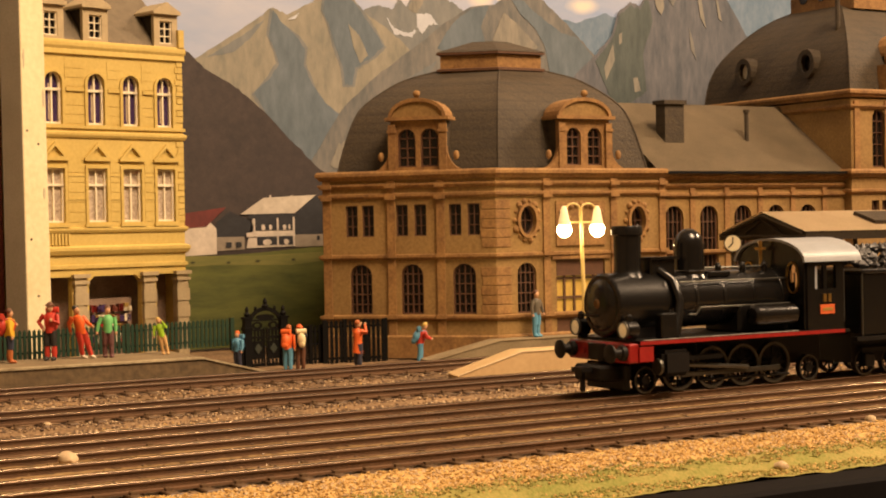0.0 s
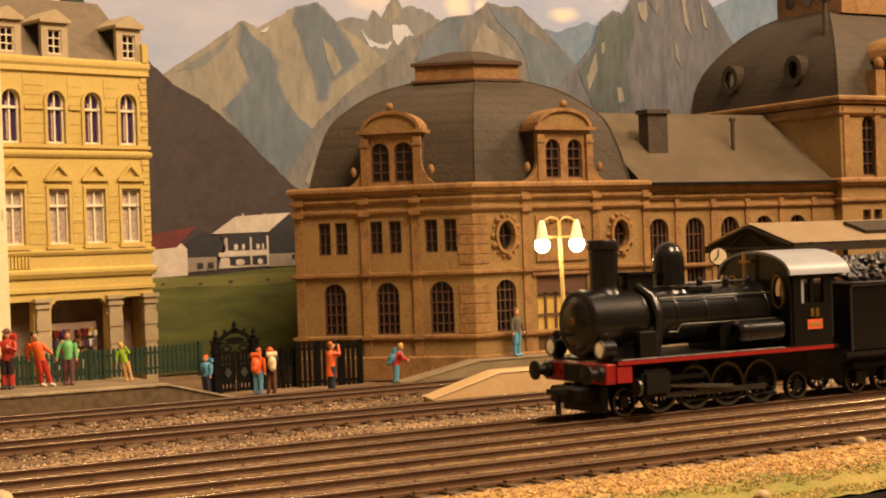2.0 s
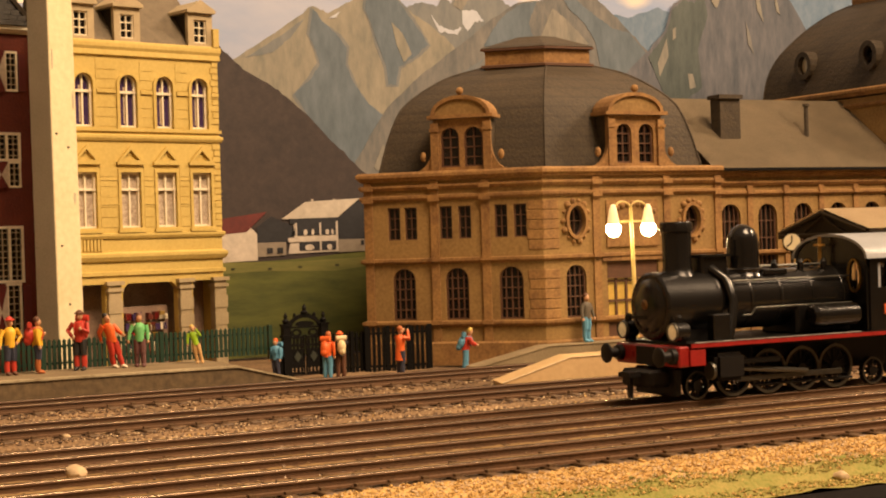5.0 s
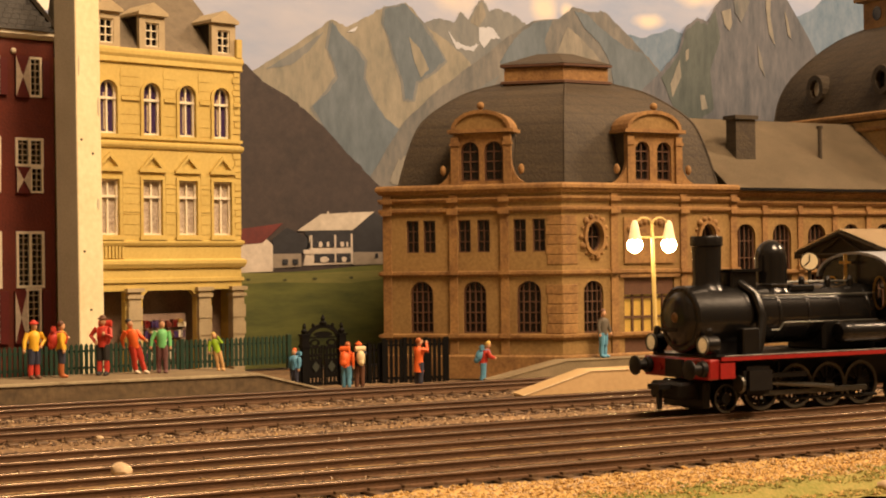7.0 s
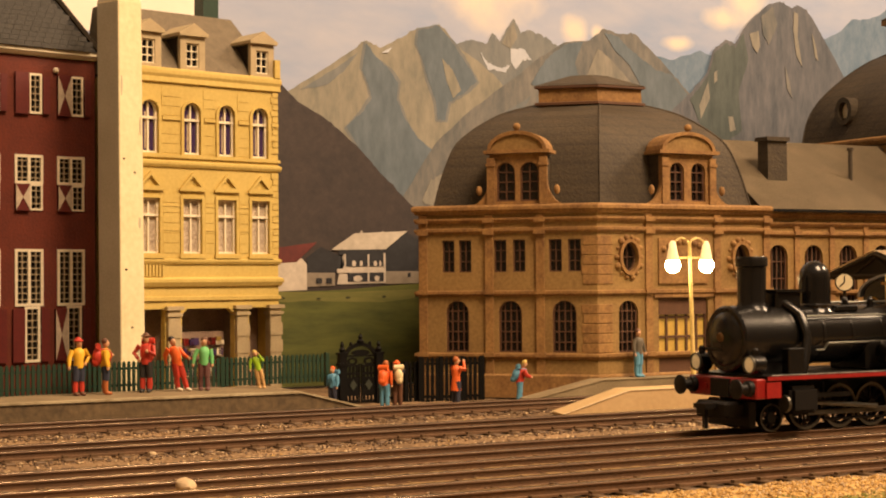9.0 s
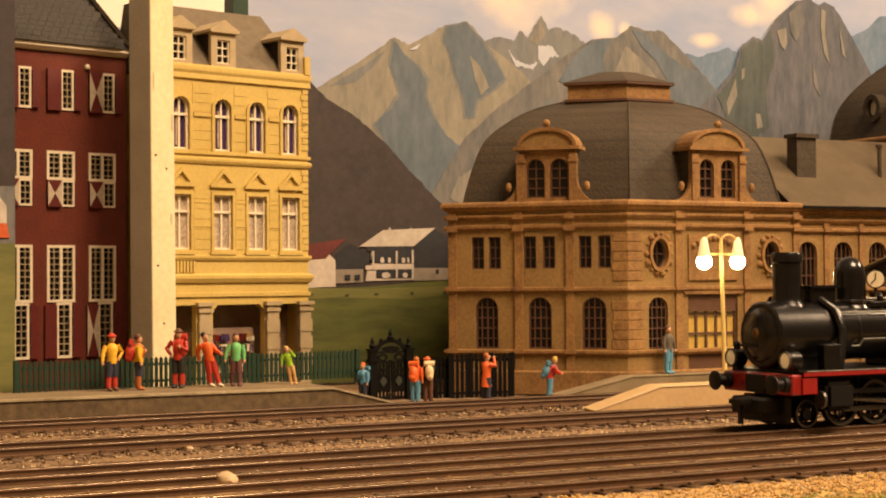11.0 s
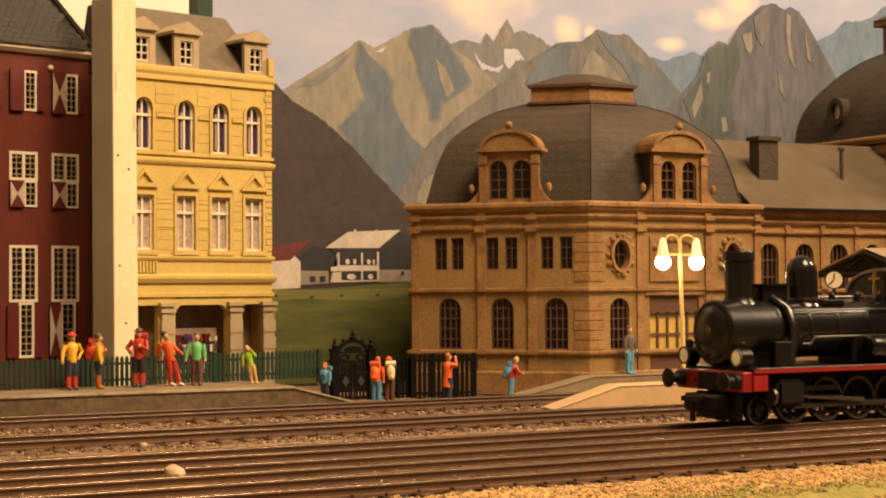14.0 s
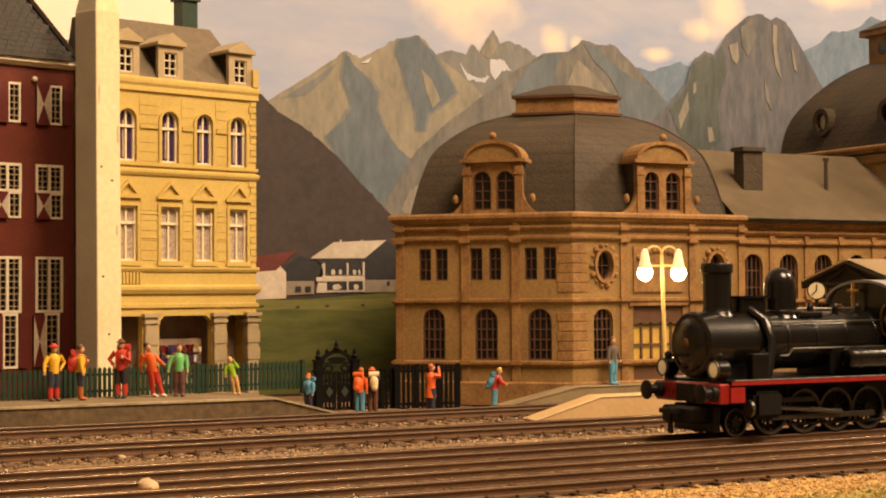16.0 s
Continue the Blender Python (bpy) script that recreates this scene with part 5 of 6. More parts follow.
def wheel(x, y, r, parent, spokes=12, near=True):
    bm = lathe(bmesh.new(), [(r * 0.80, -0.09), (r * 0.96, -0.09), (r * 0.99, 0.02), (r * 1.0, 0.04), (r * 1.0, 0.09), (r * 0.80, 0.09), (r * 0.80, -0.09)], "Y", (x, y, r), 28, caps=False)
    w = part("wheel", bm, "loco_dark", parent, smooth=True)
    part("tyre", lathe(bmesh.new(), [(r * 0.86, -0.10), (r * 0.985, -0.10), (r * 0.985, -0.092), (r * 0.86, -0.092), (r * 0.86, -0.10)], "Y", (x, y, r), 28, caps=False), "steel_rim", w)
    bm = lathe(bmesh.new(), [(0.16, -0.11), (0.16, 0.06)], "Y", (x, y, r), 12)
    for k in range(spokes):
        a = 2 * math.pi * k / spokes
        tube(bm, [(x + 0.1 * math.cos(a), y, r + 0.1 * math.sin(a)), (x + 0.84 * r * math.cos(a), y, r + 0.84 * r * math.sin(a))], 0.035, 5)
    part("spokes", bm, "loco_dark", w)
    return w


WX = [2.14, 3.44, 4.70, 5.98]
for x in WX:
    for s in (-1, 1):
        wheel(x, s * 0.82, 0.67, loco)
for s in (-1, 1):
    wheel(0.85, s * 0.82, 0.42, loco, 9)
    wheel(7.45, s * 0.82, 0.42, loco, 9)
# frame, beam, buffers
lp_("frame", rounded(B(0.1, 8.3, -0.55, 0.55, 0.55, 1.5), 0.04), "loco_dark")
bb = lp_("buffer_beam", rounded(B(-0.24, 0.14, -1.58, 1.58, 1.02, 1.60), 0.04), "loco_red")
for y, z in ((-0.75, 1.3), (-0.55, 1.45), (0.55, 1.45), (0.75, 1.3)):
    lp_("rivet_plate", lathe(bmesh.new(), [(0.11, -0.28), (0.11, -0.24)], "X", (0, y, z), 10), "loco_red", bb)
lp_("drawgear_plate", B(-0.32, -0.24, -0.42, 0.42, 1.04, 1.56), "loco_dark", bb)
for s in (-1, 1):
    bf = lp_("buffer", lathe(bmesh.new(), [(0.24, -0.24), (0.22, -0.38), (0.16, -0.42), (0.14, -0.56), (0.12, -0.60), (0.12, -0.70)], "X", (0, s * 1.32, 1.33), 16), "loco_dark", smooth=True)
    lp_("buffer_head", lathe(bmesh.new(), [(0.24, -0.80), (0.29, -0.77), (0.29, -0.72), (0.12, -0.67)], "X", (0, s * 1.32, 1.33), 18), "loco_dark", bf, smooth=True)
bm = rounded(B(-0.65, 0.5, -0.75, 0.75, 0.42, 0.92), 0.08)
box(bm, -1.05, -0.5, -0.28, 0.28, 0.72, 0.86)
box(bm, -0.9, -0.78, -0.06, 0.06, 0.12, 0.8)
lp_("coupler", bm, "loco_dark")
lp_("guard_iron", rounded(B(0.0, 0.25, -1.0, 1.0, 0.15, 0.95), 0.05), "loco_dark")
# running board
rb = lp_("running_board", B(0.14, 8.35, -1.62, 1.62, 1.60, 1.68), "loco_dark", label="black running board with worn edges")
for s in (-1, 1):
    lp_("valance", B(0.14, 8.35, s * 1.62 - 0.03, s * 1.62 + 0.03, 1.55, 1.66), "loco_red", rb, "red painted edge strip")
    lp_("worn_edge", B(0.3, 6.4, s * 1.57 - 0.05, s * 1.57 + 0.05, 1.682, 1.70), "board_grey", rb, "chipped bare metal edge")
    lp_("end_drop", B(0.10, 0.62, s * 1.60 - 0.05, s * 1.60 + 0.05, 1.05, 1.5), "loco_red", rb)
# cylinders and rods
for s in (-1, 1):
    cyl = lp_("cylinder", rounded(B(1.0, 2.05, s * 1.38 - 0.28, s * 1.38 + 0.28, 0.55, 1.36), 0.12, 2), "loco_dark")
    lp_("cylinder_cover", lathe(bmesh.new(), [(0.24, 0.93), (0.27, 1.0)], "X", (0, s * 1.38, 0.85), 14), "steel_rim", cyl)
    lp_("side_rod", rounded(B(2.1, 6.1, s * 1.02 - 0.05, s * 1.02 + 0.05, 0.44, 0.60), 0.02), "steel_rim")
    lp_("main_rod", tube(bmesh.new(), [(2.0, s * 1.18, 0.86), (4.7, s * 1.12, 0.62)], 0.08, 6), "steel_rim")
    lp_("slide_bar", B(2.0, 3.5, s * 1.30 - 0.06, s * 1.30 + 0.06, 0.98, 1.12), "loco_dark")
    lp_("brake_gear", tube(bmesh.new(), [(2.8, s * 0.9, 1.4), (2.82, s * 0.9, 0.3), (6.6, s * 0.9, 0.28)], 0.05, 6), "loco_dark")
# smokebox and boiler
sb = lp_("smokebox", lathe(bmesh.new(), [(0.92, -0.10), (0.98, -0.04), (0.98, 1.75), (0.90, 1.78)], "X", (0, 0, 2.70), 36), "loco_black", smooth=True)
lp_("smokebox_door", lathe(bmesh.new(), [(0.10, -0.26), (0.45, -0.24), (0.72, -0.18), (0.80, -0.09)], "X", (0, 0, 2.70), 32), "loco_satin", sb, smooth=True)
lp_("door_emblem", lathe(bmesh.new(), [(0.11, -0.31), (0.15, -0.26)], "X", (0, 0, 2.76), 14), "old_brass", sb)
lp_("hinge_strap", B(-0.28, -0.14, -0.05, 0.7, 2.35, 2.42), "loco_dark", sb)
for k in range(18):
    a = 2 * math.pi * k / 18
    lp_("rivet", ball(bmesh.new(), (-0.09, 0.88 * math.cos(a), 2.70 + 0.88 * math.sin(a)), 0.035, 6), "loco_satin", sb)
bo = lp_("boiler", lathe(bmesh.new(), [(0.88, 1.75), (0.88, 6.7)], "X", (0, 0, 2.78), 36), "loco_satin", smooth=True)
for x in (1.8, 2.9, 4.0, 5.2, 6.4):
    lp_("boiler_band", lathe(bmesh.new(), [(0.895, x), (0.905, x + 0.02), (0.905, x + 0.08), (0.895, x + 0.10)], "X", (0, 0, 2.78), 36, caps=False), "loco_black", bo, smooth=True)
lp_("saddle", rounded(B(0.35, 1.6, -0.7, 0.7, 1.6, 2.2), 0.06), "loco_dark")
lp_("firebox", rounded(B(4.6, 6.7, -0.85, 0.85, 1.65, 2.75), 0.08), "loco_dark")
ch = lp_("chimney", lathe(bmesh.new(), [(0.55, 3.50), (0.46, 3.66), (0.42, 3.80), (0.43, 4.80), (0.48, 4.84), (0.48, 5.06), (0.45, 5.12), (0.36, 5.12), (0.34, 4.6)], at=(0.92, 0, 0), segs=28, caps=False), "loco_black", smooth=True)
lp_("chimney_inside", lathe(bmesh.new(), [(0.32, 4.58), (0.32, 4.62)], at=(0.92, 0, 0), segs=20), "loco_dark", ch)
dm = lp_("steam_dome", lathe(bmesh.new(), [(0.62, 3.45), (0.52, 3.62), (0.48, 3.8), (0.48, 4.45), (0.44, 4.68), (0.33, 4.86), (0.17, 4.97), (0.02, 5.0)], at=(3.32, 0, 0), segs=28), "loco_satin", smooth=True)
lp_("dome_bolts", lathe(bmesh.new(), [(0.58, 3.58), (0.60, 3.66), (0.54, 3.70)], at=(3.32, 0, 0), segs=20, caps=False), "loco_black", dm)
lp_("sandbox", rounded(B(1.5, 2.45, -0.42, 0.42, 3.5, 4.1), 0.06), "loco_black")
lp_("sandbox_lid", B(1.42, 2.52, -0.5, 0.5, 4.06, 4.14), "loco_black")
for s in (-1, 1):
    pts = [(1.85, s * 0.35, 3.72), (2.05, s * 0.80, 3.40), (2.12, s * 1.02, 2.80), (1.95, s * 1.15, 2.2), (1.75, s * 1.25, 1.7)]
    lp_("steam_pipe", tube(bmesh.new(), pts, 0.15, 10), "loco_satin", smooth=True)
    lp_("handrail", tube(bmesh.new(), [(2.3, s * 0.80, 3.35), (6.7, s * 0.80, 3.35)], 0.028, 6), "steel_rim")
    lp_("pipe", tube(bmesh.new(), [(2.5, s * 0.98, 2.35), (2.8, s * 0.98, 2.35), (2.95, s * 1.0, 2.55), (6.6, s * 1.0, 2.55)], 0.03, 6), "steel_rim")
    tk = lp_("air_tank", lathe(bmesh.new(), [(0.05, 4.72), (0.26, 4.76), (0.34, 4.86), (0.34, 6.42), (0.26, 6.5), (0.05, 6.52)], "X", (0, s * 1.28, 2.22), 20), "loco_satin", smooth=True)
    lp_("tank_strap", lathe(bmesh.new(), [(0.35, 5.1), (0.36, 5.18)], "X", (0, s * 1.28, 2.22), 20, caps=False), "loco_black", tk)
    lp_("splasher", rounded(B(1.15, 1.75, s * 1.2 - 0.18, s * 1.2 + 0.18, 1.68, 2.45), 0.04), "loco_black")
lp_("running_rail", tube(bmesh.new(), [(3.9, 0.1, 3.72), (6.6, 0.1, 3.72)], 0.05, 6), "steel_rim")
for x in (4.2, 5.2, 6.1):
    lp_("valve", lathe(bmesh.new(), [(0.10, 3.55), (0.10, 3.80), (0.05, 3.9)], at=(x, -0.35, 0), segs=10), "loco_black")
lp_("whistle", tube(bmesh.new(), [(6.45, 0.2, 3.6), (6.45, 0.2, 4.55)], 0.06, 8), "brass")
lp_("whistle_bar", B(6.40, 6.50, 0.0, 0.42, 4.25, 4.33), "brass")
lp_("ejector", rounded(B(3.6, 4.5, -0.62, -0.42, 3.45, 3.65), 0.04), "loco_black")
# headlamps
for s in (-1, 1):
    hl = lp_("headlamp", lathe(bmesh.new(), [(0.20, 0.28), (0.27, 0.22), (0.28, -0.16), (0.24, -0.19)], "X", (0, s * 1.25, 2.0), 20), "loco_black", smooth=True)
    lp_("lens", lathe(bmesh.new(), [(0.22, -0.21), (0.12, -0.25), (0.01, -0.26)], "X", (0, s * 1.25, 2.0), 20), "lens", hl, "cream headlamp lens with a weak added glow", smooth=True)
    lp_("lamp_ring", lathe(bmesh.new(), [(0.22, -0.19), (0.225, -0.24), (0.265, -0.24), (0.27, -0.18)], "X", (0, s * 1.25, 2.0), 20, caps=False), "steel_rim", hl, "bright lamp ring", smooth=True)
    lp_("lamp_top", lathe(bmesh.new(), [(0.11, 2.26), (0.11, 2.42), (0.05, 2.48)], at=(0.02, s * 1.25, 0), segs=10), "loco_black", hl)
    lp_("lamp_bracket", B(-0.06, 0.2, s * 1.25 - 0.1, s * 1.25 + 0.1, 1.66, 1.78), "loco_dark", hl)
# cab
x0, x1 = 6.7, 8.35
top = [(1.55 * math.cos(math.pi * k / 12), 3.85 + 0.72 * math.sin(math.pi * k / 12)) for k in range(13)]
fl = [(-1.55, 1.66), (1.55, 1.66)] + top
ROT = Matrix.Rotation(radians(90), 4, "Z")
cab = lp_("cab", slab(bmesh.new(), [fl, oval(-1.05, 3.35, 0.26, 0.48, 14), oval(1.05, 3.35, 0.26, 0.48, 14)], -x0 - 0.12, -x0), "loco_black")
cab.data.transform(ROT)
for s in (-1, 1):
    wins = [rect(x0 + 0.42, x0 + 0.78, 2.98, 3.72), rect(x0 + 0.92, x0 + 1.32, 2.98, 3.72)]
    lp_("cab_side", slab(bmesh.new(), [rect(x0 + 0.1, x1, 1.66, 3.92)] + wins, s * 1.55 - 0.06, s * 1.55 + 0.06), "loco_black", cab)
    sl = lp_("window_frame", slab(bmesh.new(), [rect(x0 + 0.44, x0 + 0.54, 2.98, 3.72)], s * 1.56 - 0.02, s * 1.56 + 0.06), "cab_grey", cab)
    lp_("porthole_rim", slab(bmesh.new(), [oval(s * 1.05, 3.35, 0.30, 0.52, 14), oval(s * 1.05, 3.35, 0.25, 0.47, 14)], -x0, -x0 + 0.05), "brass", cab).data.transform(ROT)
    lp_("number_plate", B(x0 + 0.62, x0 + 1.22, s * 1.62 - 0.02, s * 1.62 + 0.02, 2.18, 2.48), "orange", cab, "orange plate with pale bars")
    lp_("plate_lettering", B(x0 + 0.72, x0 + 1.12, s * 1.645 - 0.006, s * 1.645 + 0.006, 2.28, 2.38), "coach_trim", cab)
    lp_("side_number", B(x0 + 0.75, x0 + 0.88, s * 1.62 - 0.02, s * 1.62 + 0.02, 2.56, 2.82), "brass", cab)
    lp_("side_number", B(x0 + 0.96, x0 + 1.09, s * 1.62 - 0.02, s * 1.62 + 0.02, 2.56, 2.82), "brass", cab)
    lp_("grab_rail", tube(bmesh.new(), [(x1 + 0.02, s * 1.58, 1.9), (x1 + 0.02, s * 1.58, 3.6)], 0.03, 6), "steel_rim", cab)
outer = [(1.72 * math.cos(math.pi * k / 16), 3.86 + 0.76 * math.sin(math.pi * k / 16)) for k in range(17)]
inner = [(1.62 * math.cos(math.pi * k / 16), 3.86 + 0.68 * math.sin(math.pi * k / 16)) for k in range(17)]
rf = lp_("cab_roof", slab(bmesh.new(), [outer + inner[::-1]], -9.05, -x0 + 0.10), "cab_grey", cab, "pale grey curved cab roof", smooth=True)
rf.data.transform(ROT)
lp_("backhead", B(x0 + 0.15, x0 + 0.3, -0.8, 0.8, 1.7, 3.2), "loco_dark", cab)
lp_("cab_floor", B(x0, 8.7, -1.5, 1.5, 1.55, 1.64), "loco_dark", cab)

# ---------- tender ----------
tender = thing("locomotive_tender", 37.1, RAILS_Y["C"], 0, 0, "black model tender heaped with coal", "tender")
part("body", rounded(B(0, 7.2, -1.55, 1.55, 1.35, 3.45), 0.08), "loco_black", tender)
part("frame", B(0.1, 7.1, -0.9, 0.9, 0.45, 1.36), "loco_dark", tender)
part("rim", rounded(B(-0.05, 7.25, -1.62, 1.62, 3.40, 3.56), 0.05), "loco_satin", tender)
for s in (-1, 1):
    part("footplate", B(-0.3, 7.3, s * 1.5 - 0.12, s * 1.5 + 0.12, 1.22, 1.36), "loco_dark", tender)
    part("grab_rail", tube(bmesh.new(), [(-0.05, s * 1.6, 1.4), (-0.05, s * 1.6, 3.4)], 0.03, 6), "steel_rim", tender)
    for x in (0.7, 1.9, 4.9, 6.1):
        wheel(x, s * 0.82, 0.46, tender, 9)
        part("axle_box", rounded(B(x - 0.2, x + 0.2, s * 1.05 - 0.12, s * 1.05 + 0.12, 0.32, 0.75), 0.03), "loco_dark", tender)
    part("spring", B(0.4, 6.4, s * 1.05 - 0.05, s * 1.05 + 0.05, 0.78, 0.95), "loco_dark", tender)
bm = bmesh.new()
for k in range(420):
    x, y = rng.uniform(0.1, 6.6), rng.uniform(-1.3, 1.3)
    z = 3.5 + 0.75 * (1 - (y / 1.5) ** 2) * (1 - ((x - 3.0) / 4.4) ** 2) + rng.uniform(-0.08, 0.08)
    r = rng.uniform(0.10, 0.19)
    a = rng.uniform(0, 3)
    v = [bm.verts.new((x + r * px * math.cos(a) - r * py * math.sin(a), y + r * px * math.sin(a) + r * py * math.cos(a), z + r * pz)) for px, py, pz in ((1, 0, .1), (-1, .1, 0), (0, 1, 0), (.1, -1, 0), (0, 0, 1), (0, 0, -1))]
    for i, j, l in ((0, 2, 4), (2, 1, 4), (1, 3, 4), (3, 0, 4), (2, 0, 5), (1, 2, 5), (3, 1, 5), (0, 3, 5)):
        bm.faces.new((v[i], v[j], v[l]))
part("coal", bm, "coal", tender, "heaped black coal")

# ---------- passenger coaches, run on along the far track ----------


def coach(x_end, label, body_mat, length, blue):
    """A coach whose far end stands at x_end; windows as openings along each side."""
    c = thing("passenger_coach", x_end - length, RAILS_Y["A"], 0, 0, label, "coach", "passing train")
    n = int((length - 3.0) / 1.5)
    wins = [rect(1.75 + 1.5 * k, 2.65 + 1.5 * k, 2.42, 3.62) for k in range(n + 1)]
    doors = [rect(0.55, 1.0, 2.45, 3.62), rect(length - 1.0, length - 0.55, 2.45, 3.62)]
    for s in (-1, 1):
        sd = part("side", slab(bmesh.new(), [rect(0, length, 1.25, 3.95)] + wins + doors, s * 1.58 - 0.04, s * 1.58 + 0.04), body_mat, c)
        for lp in wins + doors:
            bm = slab(bmesh.new(), [grown(lp, 0.05), grown(lp, -0.05)], s * 1.61 - 0.03, s * 1.61 + 0.03)
            if lp in wins:
                box(bm, lp[0][0], lp[1][0], s * 1.60 - 0.02, s * 1.60 + 0.02, 3.04, 3.10)
            f = part("window", bm, "coach_trim", sd)
            part("pane", slab(bmesh.new(), [lp], s * 1.55 - 0.015, s * 1.55 + 0.015), "coach_inside", f)
        if blue:
            for z in (2.2, 1.3):
                part("gold_line", B(0, length, s * 1.63 - 0.01, s * 1.63 + 0.01, z, z + 0.05), "coach_trim", sd)
            for k in range(5):
                part("curtain", B(3.6 + 3 * k, 4.0 + 3 * k, s * 1.63 - 0.012, s * 1.63 + 0.012, 2.4, 3.6), "white_frame", sd)
        else:
            for a_, b_, z in ((0.44, 0.66, 1.38), (0.50, 0.56, 1.75), (0.51, 0.55, 2.05)):
                part("side_lettering", B(length * a_, length * b_, s * 1.625 - 0.006, s * 1.625 + 0.006, z, z + 0.14), "coach_trim", sd)
        for x in (1.15, length - 1.15):
            part("grab_rail", tube(bmesh.new(), [(x, s * 1.66, 1.6), (x, s * 1.66, 2.9)], 0.03, 6), "coach_trim", sd)
    for x in (0, length - 0.08):
        part("end_wall", B(x, x + 0.08, -1.54, 1.54, 1.25, 4.6), body_mat, c)
        part("gangway", rounded(B(x - 0.25 if x == 0 else x + 0.08, x if x == 0 else x + 0.33, -0.6, 0.6, 1.4, 4.0), 0.05), "timber_dark", c)
    bm, rings = bmesh.new(), []
    for x, f in ((0, 0.72), (0.4, 0.9), (1.2, 1.0), (length - 1.2, 1.0), (length - 0.4, 0.9), (length, 0.72)):
        rings.append([bm.verts.new((x, 1.66 * math.cos(math.pi * k / 14), 3.93 + 0.98 * f * math.sin(math.pi * k / 14) ** 0.75)) for k in range(15)])
    for a_, b_ in zip(rings, rings[1:]):
        for k in range(14):
            bm.faces.new((a_[k], a_[k + 1], b_[k + 1], b_[k]))
        bm.faces.new((a_[0], b_[0], b_[14], a_[14]))
    bm.faces.new(rings[0]), bm.faces.new(rings[-1])
    part("roof", bm, "coach_roof", c, "pale grey curved roof", smooth=True)
    part("underframe", B(0.3, length - 0.3, -1.2, 1.2, 1.0, 1.26), "loco_dark", c)
    for x in (length * 0.4, length * 0.55):
        part("equipment_box", rounded(B(x, x + 2.2, -1.3, 1.3, 0.55, 1.05), 0.05), "loco_dark", c)
    for x in (3.0, length - 3.0):
        bg = part("bogie", rounded(B(x - 1.9, x + 1.9, -1.1, 1.1, 0.55, 0.95), 0.06), "loco_dark", c)
        for dx in (-1.3, 1.3):
            for s in (-1, 1):
                part("wheel", lathe(bmesh.new(), [(0.52, s * 0.75 - 0.1), (0.54, s * 0.75), (0.50, s * 0.75 + 0.1)], "Y", (x + dx, 0, 0.54), 20), "loco_dark", bg)
    return c


coach(7.2, "dark green model passenger coach with brass window frames", "coach_green", 24.0, False)
coach(-17.6, "dark blue model sleeping coach with gold lines", "coach_blue", 22.0, True)

# ---------- printed backdrop ----------


def print_ink(name, light, dark, scale, stretch=(1, 1, 1), third=None, detail=6.0, lo=0.35, hi=0.65, tone=(0.61, 0.74, 1.06), lean=38):
    m = bpy.data.materials.new(name)
    m.use_nodes = True
    nt = m.node_tree
    bsdf = nt.nodes["Principled BSDF"]
    bsdf.inputs["Roughness"].default_value = 0.6
    tc, mp, n = nt.nodes.new("ShaderNodeTexCoord"), nt.nodes.new("ShaderNodeMapping"), nt.nodes.new("ShaderNodeTexNoise")
    mp.inputs["Scale"].default_value = stretch
    mp.inputs["Rotation"].default_value = (0, radians(lean), 0)
    n.inputs["Scale"].default_value, n.inputs["Detail"].default_value, n.inputs["Roughness"].default_value = scale, detail, 0.66
    r = nt.nodes.new("ShaderNodeValToRGB")
    e = r.color_ramp.elements
    e[0].position, e[1].position = lo, hi
    cool = lambda c: (c[0] * tone[0], c[1] * tone[1], c[2] * tone[2], 1)  # noqa: E731
    e[0].color, e[1].color = cool(dark), cool(light)
    if third:
        k = e.new((lo + hi) / 2)
        k.color = cool(third)
    nt.links.new(tc.outputs["Object"], mp.inputs[0])
    nt.links.new(mp.outputs[0], n.inputs["Vector"])
    n3 = nt.nodes.new("ShaderNodeTexNoise")
    n3.inputs["Scale"].default_value, n3.inputs["Detail"].default_value, n3.inputs["Roughness"].default_value = scale * 4.0, 8.0, 0.72
    nt.links.new(mp.outputs[0], n3.inputs["Vector"])
    mixer = nt.nodes.new("ShaderNodeMath")
    mixer.operation = "MULTIPLY_ADD"
    mixer.inputs[1].default_value = 0.45
    part_ = nt.nodes.new("ShaderNodeMath")
    part_.operation = "MULTIPLY"
    part_.inputs[1].default_value = 0.55
    nt.links.new(n.outputs["Fac"], part_.inputs[0])
    nt.links.new(n3.outputs["Fac"], mixer.inputs[0])
    nt.links.new(part_.outputs[0], mixer.inputs[2])
    nt.links.new(mixer.outputs[0], r.inputs[0])
    nt.links.new(r.outputs[0], bsdf.inputs["Base Color"])
    return m


BY = 26.3
backdrop = thing("backdrop", 0, BY, -0.4, 0, "printed alpine photo backdrop with mountains and meadow", "backdrop", kind="structure")


def jagged(pts, seed, amp=0.14):
    """Roughens a ridge line between its summits."""
    out = []
    for (xa, za), (xb, zb) in zip(pts, pts[1:]):
        for k in range(6):
            f = k / 6
            out.append((xa + (xb - xa) * f, za + (zb - za) * f + (amp * noise.noise((xa + k * 1.7, seed, 0)) if k else 0)))
    return out + [pts[-1]]


def printed(name, pts, mat, layer, label=""):
    bm = slab(bmesh.new(), [[(x, z + 0.4) for x, z in pts]], -0.012 * layer - 0.007, -0.012 * layer)
    return part(name, bm, mat, backdrop, label)


SKY = print_ink("ink_sky", (0.74, 0.66, 0.58), (0.43, 0.48, 0.54), 6.0, (0.6, 1, 1.6), (0.59, 0.57, 0.56), 5.0, 0.36, 0.66)


